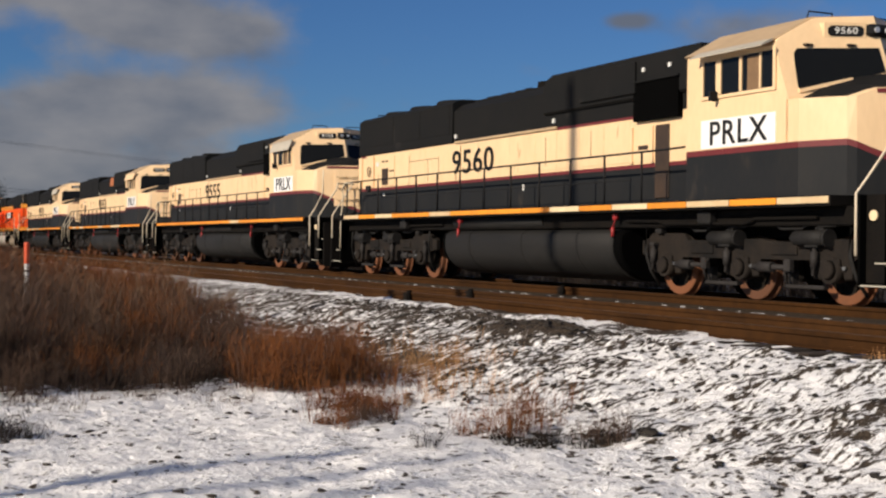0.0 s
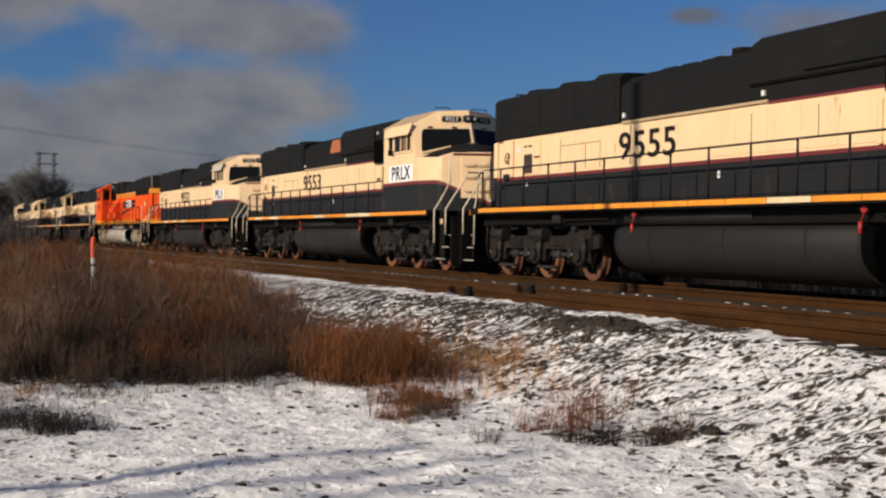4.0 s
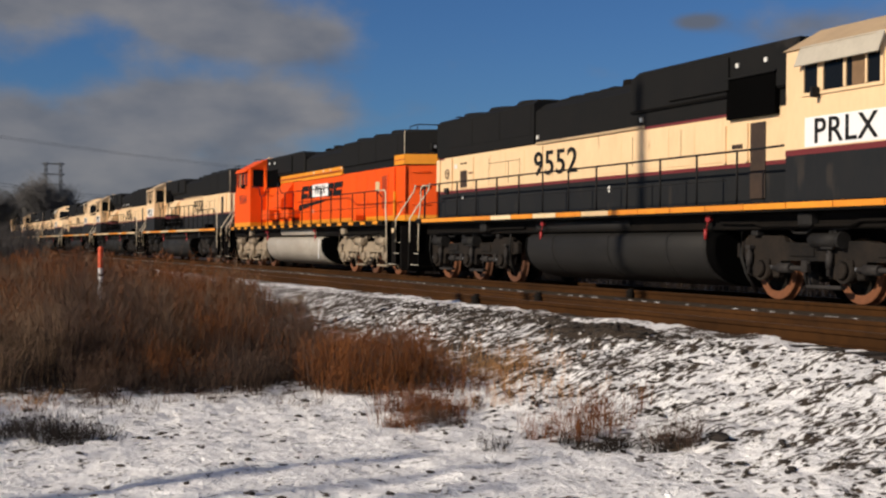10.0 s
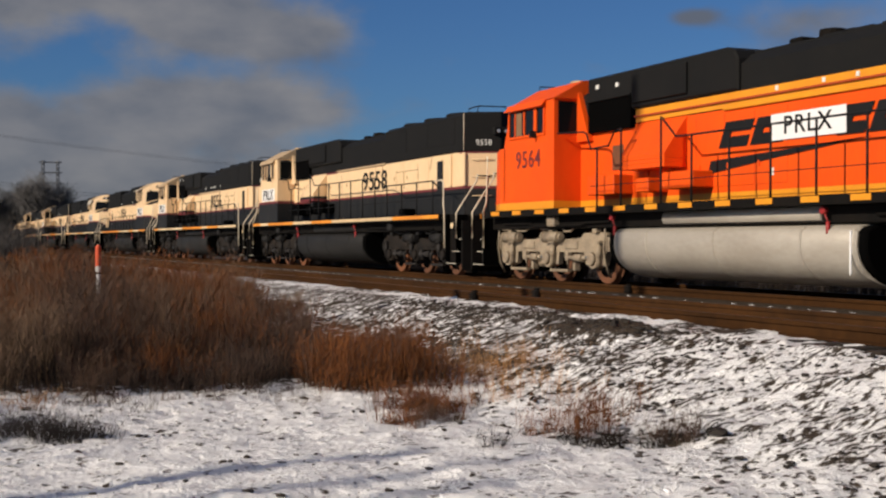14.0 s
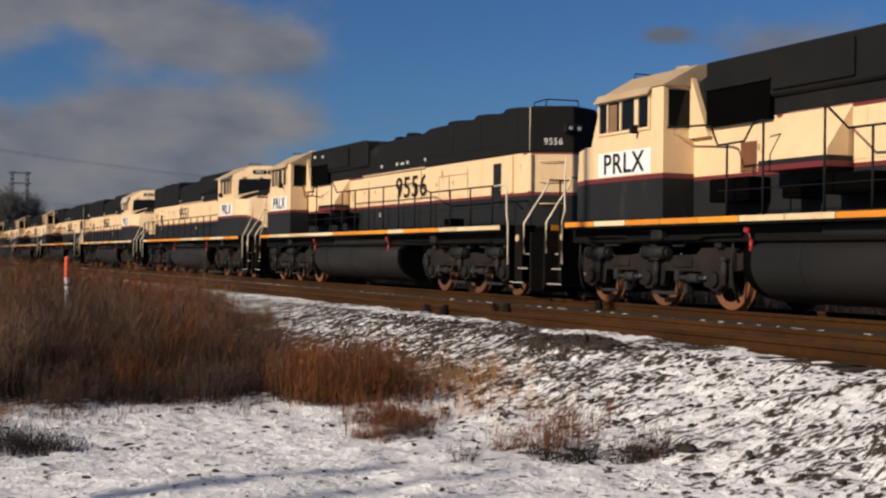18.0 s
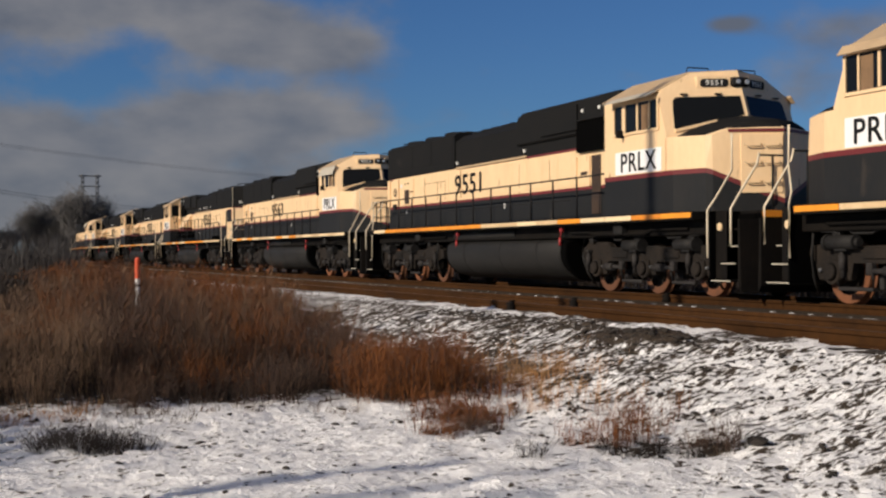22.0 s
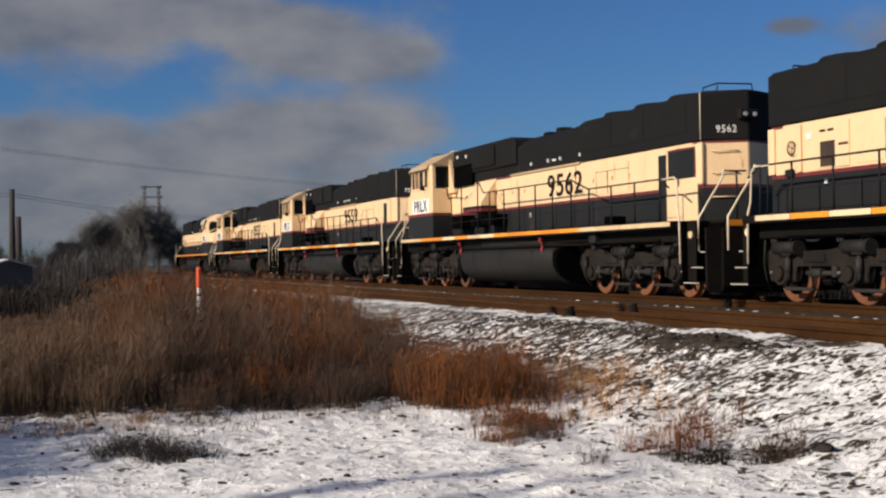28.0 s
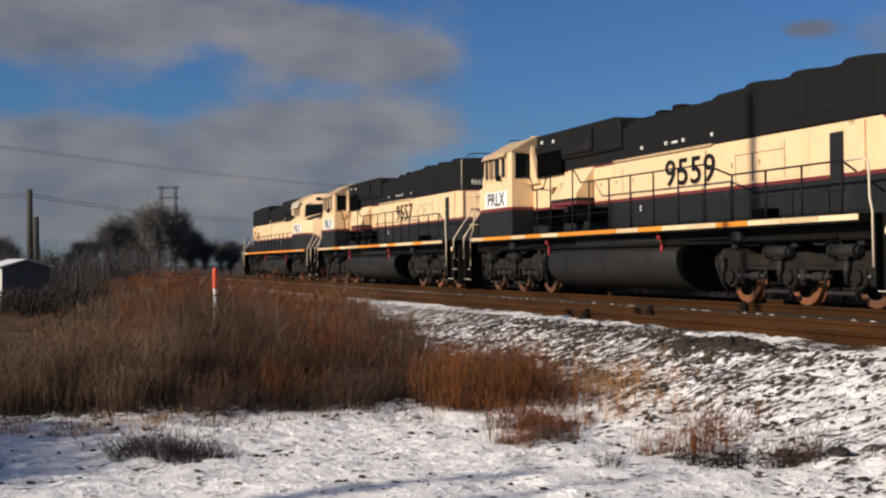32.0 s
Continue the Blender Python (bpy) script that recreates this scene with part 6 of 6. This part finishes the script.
# ---- stones and clods ----
def make_clods():
    rng = np.random.default_rng(21)
    t = (1 + 5 ** 0.5) / 2
    ico = np.array([(-1, t, 0), (1, t, 0), (-1, -t, 0), (1, -t, 0), (0, -1, t), (0, 1, t), (0, -1, -t), (0, 1, -t), (t, 0, -1), (t, 0, 1), (-t, 0, -1), (-t, 0, 1)]) / 1.9
    fc = np.array([(0, 11, 5), (0, 5, 1), (0, 1, 7), (0, 7, 10), (0, 10, 11), (1, 5, 9), (5, 11, 4), (11, 10, 2), (10, 7, 6), (7, 1, 8), (3, 9, 4), (3, 4, 2), (3, 2, 6), (3, 6, 8), (3, 8, 9), (4, 9, 5), (2, 4, 11), (6, 2, 10), (8, 6, 7), (9, 8, 1)])

    def lumps(name, x, y, size, mat, label, category, sink=0.25, flat=0.55):
        n = len(x)
        jit = 1 + (rng.random((n, 12, 1)) - 0.5) * 0.6
        sc = np.stack([size * (0.8 + 0.9 * rng.random(n)), size * (0.8 + 0.5 * rng.random(n)), size * flat], -1)[:, None, :]
        a = rng.random(n) * np.pi
        v = ico[None] * jit * sc
        c, s = np.cos(a)[:, None], np.sin(a)[:, None]
        v = np.stack([v[..., 0] * c - v[..., 1] * s, v[..., 0] * s + v[..., 1] * c, v[..., 2]], -1)
        v += np.stack([x, y, ground_height(x, y) + size * sink], -1)[:, None, :]
        raw_mesh(name, v.reshape(-1, 3), (fc[None] + (np.arange(n) * 12)[:, None, None]).reshape(-1, 3), mat, label, category)

    n = 5200
    x, y = -22 + 19 * rng.random(n), 4.6 + 3.9 * rng.random(n) ** 0.8
    u, w = -0.22 * x + 0.97 * y, 0.97 * x + 0.22 * y
    keep = fbm(u * 0.9, w * 3.2, 3) - 0.10 * (1 - smooth01(y, 4.8, 6.0)) > 0.52
    lumps("bank_stones", x[keep], y[keep], 0.008 + 0.028 * rng.random(keep.sum()) ** 2.2, STONE, "dark stones showing through snow on the bank", "stones")
    n = 620
    x, y = -15 + 9.5 * rng.random(n), -0.5 + 6.0 * rng.random(n)
    keep = fbm(x * 0.8 + 7, y * 0.8, 3) > 0.46
    x, y = x[keep], y[keep]
    n = len(x)
    lumps("soil_clods", x, y, 0.006 + 0.030 * rng.random(n) ** 3, STONE, "small dark clods lying on snow", "clods")
    n = 120
    x, y = rng.normal(-14.3, 0.6, n), rng.normal(7.95, 0.20, n)
    lumps("stone_heap", x, y, 0.012 + 0.035 * rng.random(n) ** 2, STONE, "low heap of dark stones beside the track", "stones")
    n = 420
    x, y = -22 + 10 * rng.random(n), rng.normal(8.1, 0.22, n)
    lumps("stony_edge", x, y, 0.012 + 0.03 * rng.random(n) ** 2, STONE, "row of dark stones along the shoulder of the bank", "stones")
    n = 14
    x, y = -13.5 + 8 * rng.random(n), 0.3 + 7 * rng.random(n)
    lumps("snow_lumps", x, y, 0.012 + 0.025 * rng.random(n) ** 2, SNOW, "small lumps of loose snow", "snow", 0.1, 0.7)
    big = [(-8.36, 5.74, 0.10), (-9.3, 6.9, 0.04), (-8.3, 5.2, 0.04), (-11.7, 5.55, 0.05)]
    for a, b, s in big:
        bm = nb()
        r = bmesh.ops.create_icosphere(bm, subdivisions=2, radius=1.0)
        for v in r["verts"]:
            k = 0.8 + 0.4 * noise.noise(v.co * 1.7 + Vector((a, b, 0)))
            v.co = Vector((v.co.x * s * 1.3, v.co.y * s, v.co.z * s * 0.45)) * k
        ob = part("stone", bm, BLACK_STONE if s > 0.08 else STONE, None, "", pose(a, b, float(ground_height(np.array(a), np.array(b))) + s * 0.25))
        tagged(ob, "dark rounded stone lying in patchy snow", "stone", "stones on the snow")


make_clods()


# ---- marker post, poles, tower, wires, hut ----
def gz(x, y):
    return float(ground_height(np.array(float(x)), np.array(float(y))))


def make_marker(x, y):
    ob = empty("marker_post", "white plastic marker post with an orange-red top", "marker post")
    ob.matrix_basis = pose(x, y, gz(x, y))
    top = 1.50 - gz(x, y)
    bm = nb()
    lathe(bm, [(0.042, -0.2), (0.042, top - 0.36)], "z", 12)
    part("tube", bm, WHITE, ob)
    bm = nb()
    lathe(bm, [(0.046, top - 0.36), (0.046, top - 0.03), (0.03, top), (0.005, top + 0.005)], "z", 12)
    part("sleeve", bm, POST_RED, ob, "orange-red sleeve")
    bm = nb()
    lathe(bm, [(0.0445, top - 0.50), (0.0445, top - 0.465)], "z", 12)
    part("band", bm, LETTER, ob, "dark band")


make_marker(-22.8, 3.02)


def utility_pole(x, y, height, r, arms=0, label="weathered wooden utility pole", turn=0):
    ob = empty("utility_pole", label, "utility pole", "utility poles")
    ob.matrix_basis = pose(x, y, gz(x, y), 0, 0, turn)
    bm = nb()
    cyl(bm, (0, 0, -0.3), (0, 0, height), r, r * 0.72, 12)
    part("shaft", bm, POLE_WOOD, ob)
    for k in range(arms):
        z = height - 0.35 - 0.9 * k
        bm = nb()
        box(bm, -0.06, 0.06, -1.2, 1.2, z - 0.06, z + 0.06, 0.01)
        arm = part("cross_arm", bm, POLE_WOOD, ob)
        for yy in (-1.05, -0.5, 0.5, 1.05):
            bm = nb()
            lathe(bm, [(0.03, z + 0.06), (0.05, z + 0.10), (0.03, z + 0.14), (0.05, z + 0.18), (0.02, z + 0.22)], "z", 8)
            bmesh.ops.translate(bm, verts=bm.verts, vec=(0, yy, 0))
            part("insulator", bm, STEEL, arm)
    return ob


def at_az(az, d):
    a = radians(az)
    return -d * math.sin(a), d * math.cos(a)


px, py = at_az(90.15, 90)
utility_pole(px, py, 1.55 + 90 * math.tan(radians(3.25)), 0.24)
qx, qy = at_az(89.90, 95)
utility_pole(qx, qy, 1.55 + 95 * math.tan(radians(2.1)), 0.26)
# poles beside and behind the camera, known by the shadows that they throw on the train and the snow
utility_pole(-16.4, -15.0, 19.0, 0.17)
utility_pole(-3.95, -20.0, 11.72, 0.125)
utility_pole(-3.0, -21.0, 12.67, 0.09, label="slim wooden pole of a disused line")
utility_pole(-2.2, -22.0, 12.82, 0.085, label="slim wooden pole of a disused line")


def make_tower(az, d, height, width):
    x, y = at_az(az, d)
    ob = empty("transmission_tower", "distant steel lattice transmission tower", "tower")
    ob.matrix_basis = pose(x, y, 0, 0, 0, 85)
    for s in (-1, 1):
        bm = nb()
        for a, b in ((-0.5, -0.5), (0.5, -0.5), (0.5, 0.5), (-0.5, 0.5)):
            cyl(bm, (s * width / 2 + a, b, 0), (s * width / 2 + a * 0.7, b * 0.7, height), 0.20, n=4, smooth=False)
        k = int(height / 1.6)
        for i in range(k):
            z0, z1 = i * height / k, (i + 1) * height / k
            for b in (-0.45, 0.45):
                tube(bm, [(s * width / 2 - 0.45, b, z0), (s * width / 2 + 0.45, b, z1)], 0.13, 4)
                tube(bm, [(s * width / 2 + 0.45, b, z0), (s * width / 2 - 0.45, b, z1)], 0.13, 4)
        part("leg", bm, STEEL, ob)
    for z in (height * 0.98, height * 0.86, height * 0.74, height * 0.62, height * 0.5):
        bm = nb()
        box(bm, -width / 2 - 1.2, width / 2 + 1.2, -0.3, 0.3, z - 0.2, z + 0.2)
        part("cross_beam", bm, STEEL, ob)
    bm = nb()
    tube(bm, [(-width / 2, 0, height * 0.3), (width / 2, 0, height * 0.6)], 0.12, 4)
    tube(bm, [(width / 2, 0, height * 0.3), (-width / 2, 0, height * 0.6)], 0.12, 4)
    part("bracing", bm, STEEL, ob)


make_tower(84.42, 420, 1.55 + 420 * math.tan(radians(3.43)), 4.4)


def wire(a, b, sag, r):
    bm = nb()
    a, b = Vector(a), Vector(b)
    tube(bm, [a.lerp(b, i / 30) - Vector((0, 0, sag * 4 * (i / 30) * (1 - i / 30))) for i in range(31)], r, 4)
    tagged(part("overhead_wire", bm, CABLE, None), "thin dark overhead wire strung between far poles", "overhead wire", "overhead wires")


def sky_point(az, el, d):
    x, y = at_az(az, d)
    return (x, y, 1.55 + d * math.tan(radians(el)))


ex, ey = at_az(97.0, 120)
utility_pole(ex, ey, 1.55 + 120 * math.tan(radians(5.85)), 0.16, 1, turn=80)
fx, fy = at_az(72.0, 260)
utility_pole(fx, fy, 1.55 + 260 * math.tan(radians(3.2)), 0.16, 1, turn=80)
for dz in (0.0, 0.22, 0.44):
    wire(sky_point(97.0, 5.7 + dz * 0.25, 120), sky_point(72.0, 3.1 + dz * 0.2, 260), 1.2, 0.010)
for dz in (0.0, 0.12):
    wire(sky_point(97.0, 3.2 + dz, 110), sky_point(90.15, 2.95 + dz, 92), 0.3, 0.016)
    wire(sky_point(90.15, 2.95 + dz, 92), sky_point(80.0, 1.9 + dz, 190), 0.6, 0.018)


def make_hut(x, y):
    ob = empty("equipment_hut", "small pale metal trackside hut with a white gable roof", "hut")
    ob.matrix_basis = pose(x, y, gz(x, y), 0, 0, 17) @ Matrix.Diagonal((0.8, 0.8, 1.0, 1))
    bm = nb()
    prism(bm, [(-1.0, -0.1), (-1.0, 1.55), (0, 1.76), (1.0, 1.55), (1.0, -0.1)], -1.3, 1.3, "x")
    part("wall_shell", bm, SHED_DARK, ob, "dull grey metal walls")
    bm = nb()
    box(bm, -1.28, 1.28, -1.02, -1.0, 0.0, 1.54)
    part("side_cladding", bm, SHED_WALL, ob, "cream side cladding")
    for s in (-1, 1):
        bm = nb()
        hull(bm, [(x_, s * y_, z) for x_ in (-1.42, 1.42) for y_, z in ((0, 1.77), (0, 1.82), (1.14, 1.52), (1.14, 1.57))])
        part("roof_panel", bm, SHED_ROOF, ob)
    bm = nb()
    box(bm, 1.30, 1.33, -0.4, 0.4, 0.0, 1.5, 0.008)
    door = part("door", bm, SHED_DARK, ob)
    bm = nb()
    box(bm, 1.33, 1.37, 0.26, 0.32, 0.7, 0.85)
    part("handle", bm, STEEL, door)
    return ob


make_hut(*at_az(90.66, 47))


# ---- distant bare trees ----
def tree_meshes(seed, height, spread, twigs):
    rng = random.Random(seed)
    bm = nb()
    tips = []

    def grow(p, d, length, r, level):
        q = p + d * length
        cyl(bm, p, q, r, r * 0.62, 5 if level else 7, False)
        if level >= 3:
            tips.append((q, d))
            return
        n = 3 if level else 5
        for i in range(n):
            a = rng.uniform(0, 2 * math.pi)
            side = Vector((math.cos(a), math.sin(a), rng.uniform(0.0, 0.6)))
            nd = (d * rng.uniform(0.5, 0.9) + Vector((0, 0, 0.35)) + side * rng.uniform(0.35, 0.7) * spread).normalized()
            grow(p.lerp(q, rng.uniform(0.35, 1.0)), nd, length * rng.uniform(0.55, 0.78), r * 0.55, level + 1)
            tips.append((p.lerp(q, rng.uniform(0.5, 1.0)), nd))

    grow(Vector((0, 0, -0.3)), Vector((0.03, 0.02, 1)).normalized(), height * 0.34, height * 0.020, 0)
    co, tri = [], []
    for k in range(twigs):
        q, d = tips[rng.randrange(len(tips))]
        p = q + Vector((rng.gauss(0, 1), rng.gauss(0, 1), rng.gauss(0, 0.8))) * height * 0.055
        dd = (d + Vector((rng.gauss(0, 0.7), rng.gauss(0, 0.7), rng.gauss(0.2, 0.5)))).normalized()
        ln = height * rng.uniform(0.04, 0.10)
        e = dd.orthogonal().normalized() * height * 0.0022
        i = len(co)
        co += [tuple(p - e), tuple(p + e), tuple(p + dd * ln)]
        tri.append((i, i + 1, i + 2))
    return bm, co, tri


def make_trees():
    kinds = []
    for seed, spread, tw in ((1, 1.0, 12000), (2, 0.75, 11000), (5, 1.25, 10500)):
        bm, co, tri = tree_meshes(seed, 9.0, spread, tw)
        ob = empty("bare_tree", "bare grey deciduous tree with a dense twiggy crown", "tree", "distant trees")
        part("trunk", bm, BARK, ob)
        me = bpy.data.meshes.new("crown")
        me.from_pydata(co, [], tri)
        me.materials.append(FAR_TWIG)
        c = new("crown", me)
        c.parent = ob
        kinds.append(ob)
    spots = [(84.9, 180, 1.2, 0), (85.5, 186, 1.12, 2), (84.2, 176, 1.02, 1), (87.0, 182, 1.0, 0), (86.4, 190, 0.80, 1), (87.8, 178, 0.66, 2), (82.9, 185, 0.66, 2), (82.2, 192, 0.58, 0), (83.5, 178, 0.7, 1), (81.8, 186, 0.55, 1),
             (88.6, 186, 0.45, 0), (89.3, 180, 0.40, 2), (91.6, 150, 0.62, 2), (90.9, 160, 0.52, 0), (92.6, 150, 0.7, 1), (81.2, 200, 0.56, 1), (80.4, 206, 0.5, 2), (79.6, 215, 0.38, 0), (78.4, 220, 0.42, 1),
             (94.0, 150, 0.7, 2), (76.5, 230, 0.45, 2), (74.0, 240, 0.45, 0), (70, 240, 0.5, 1), (65, 240, 0.5, 2), (60, 240, 0.5, 0), (55, 240, 0.5, 1)]
    used = set()
    for i, (az, d, s, k) in enumerate(spots):
        x, y = at_az(az, d)
        m = pose(x, y, -0.1, 0, 0, i * 47) @ Matrix.Diagonal((s * 1.3, s * 1.3, s * 1.2, 1))
        if k not in used:
            used.add(k)
            kinds[k].matrix_basis = m
        else:
            ob = copy_thing(kinds[k], Matrix())
            ob.matrix_basis = m
    rng = np.random.default_rng(31)
    n = 420
    az, d = 79 + 17 * rng.random(n), 70 + 60 * rng.random(n)
    x, y = -d * np.sin(np.radians(az)), d * np.cos(np.radians(az))
    keep = y < 7
    stems("hedge_brush", x[keep], y[keep], (1.7 + 1.4 * rng.random(n))[keep], 0.9, 34, 0.030, HEDGE_TWIG, "far hedge of bare dark brushwood", "hedge", lean=0.35, seed=33, twigs=4)
    x, y = rng.normal(-44, 1.6, 120), rng.uniform(-0.9, 3.2, 120)
    stems("hedge_brush", x, y, 0.55 + 0.55 * rng.random(120), 0.5, 34, 0.025, TWIG, "dark bare brushwood beside the hut", "hedge", lean=0.35, seed=34, twigs=4)


make_trees()

_s = np.random.default_rng(91)
_az, _d = np.radians(_s.uniform(84.1, 88.2, 90)), _s.uniform(66, 74, 90)
stems("far_straw", -_d * np.sin(_az), _d * np.cos(_az), 0.35 + 0.3 * _s.random(90), 0.5, 16, 0.03, STRAW, "far sunlit strip of straw-coloured grass", "dry grass", lean=0.4, seed=92, twigs=2)

# Added dark backdrop standing in for the shade seen between the wheels.
_r = np.random.default_rng(51)
stems("trackside_brush", -90 + 95 * _r.random(900), 22.5 + 4 * _r.random(900), 0.9 + 0.6 * _r.random(900), 0.5, 14, 0.02, UNDERGROWTH, "dark brush added past the track to blacken the view under the train", "brush", lean=0.4, seed=52, twigs=4)


# ---- ties and the snow between them ----
def make_ties():
    base = RAIL - 0.178
    src = None
    for track, yc in ((far_track, FAR_C), (near_track, NEAR_C)):
        for i in range(132):
            x = -62 + 0.495 * i
            at = pose(x, yc, base, 0, 0, 0)
            if src is None:
                bm = nb()
                box(bm, -0.115, 0.115, -1.3, 1.3, -0.17, -0.004, 0.012)
                src = part("tie", bm, TIMBER, track, "", at)
            else:
                share("tie", src, track, at)
    rng = random.Random(4)
    co, fc = [], []
    for i in range(420):
        x = -150 + 0.495 * i + rng.uniform(-0.03, 0.03)
        w, d, h = rng.choice((0.06, 0.08, 0.10, 0.11, 0.20)), rng.uniform(0.03, 0.07), rng.uniform(-0.010, 0.002)
        if rng.random() < 0.12:
            continue
        y0 = FAR_C - 1.44
        o = len(co)
        z = 0.535
        co += [(x - w, y0 - d, z), (x + w, y0 - d * rng.uniform(0.8, 1.1), z), (x + w, y0, z), (x - w, y0, z),
               (x - w * 0.7, y0 - d * 0.6, z + h + 0.022), (x + w * 0.75, y0 - d * 0.65, z + h + 0.022), (x + w * 0.8, y0 - 0.01, z + h + 0.018), (x - w * 0.8, y0 - 0.01, z + h + 0.018)]
        fc += [(o, o + 1, o + 5, o + 4), (o + 1, o + 2, o + 6, o + 5), (o + 2, o + 3, o + 7, o + 6), (o + 3, o, o + 4, o + 7), (o + 4, o + 5, o + 6, o + 7)]
    me = bpy.data.meshes.new("snow_between_ties")
    me.from_pydata(co, [], fc)
    me.materials.append(OLD_SNOW)
    tagged(new("snow_between_ties", me), "white snow left between the ties along the rail", "snow", kind="stuff")


make_ties()


motions()
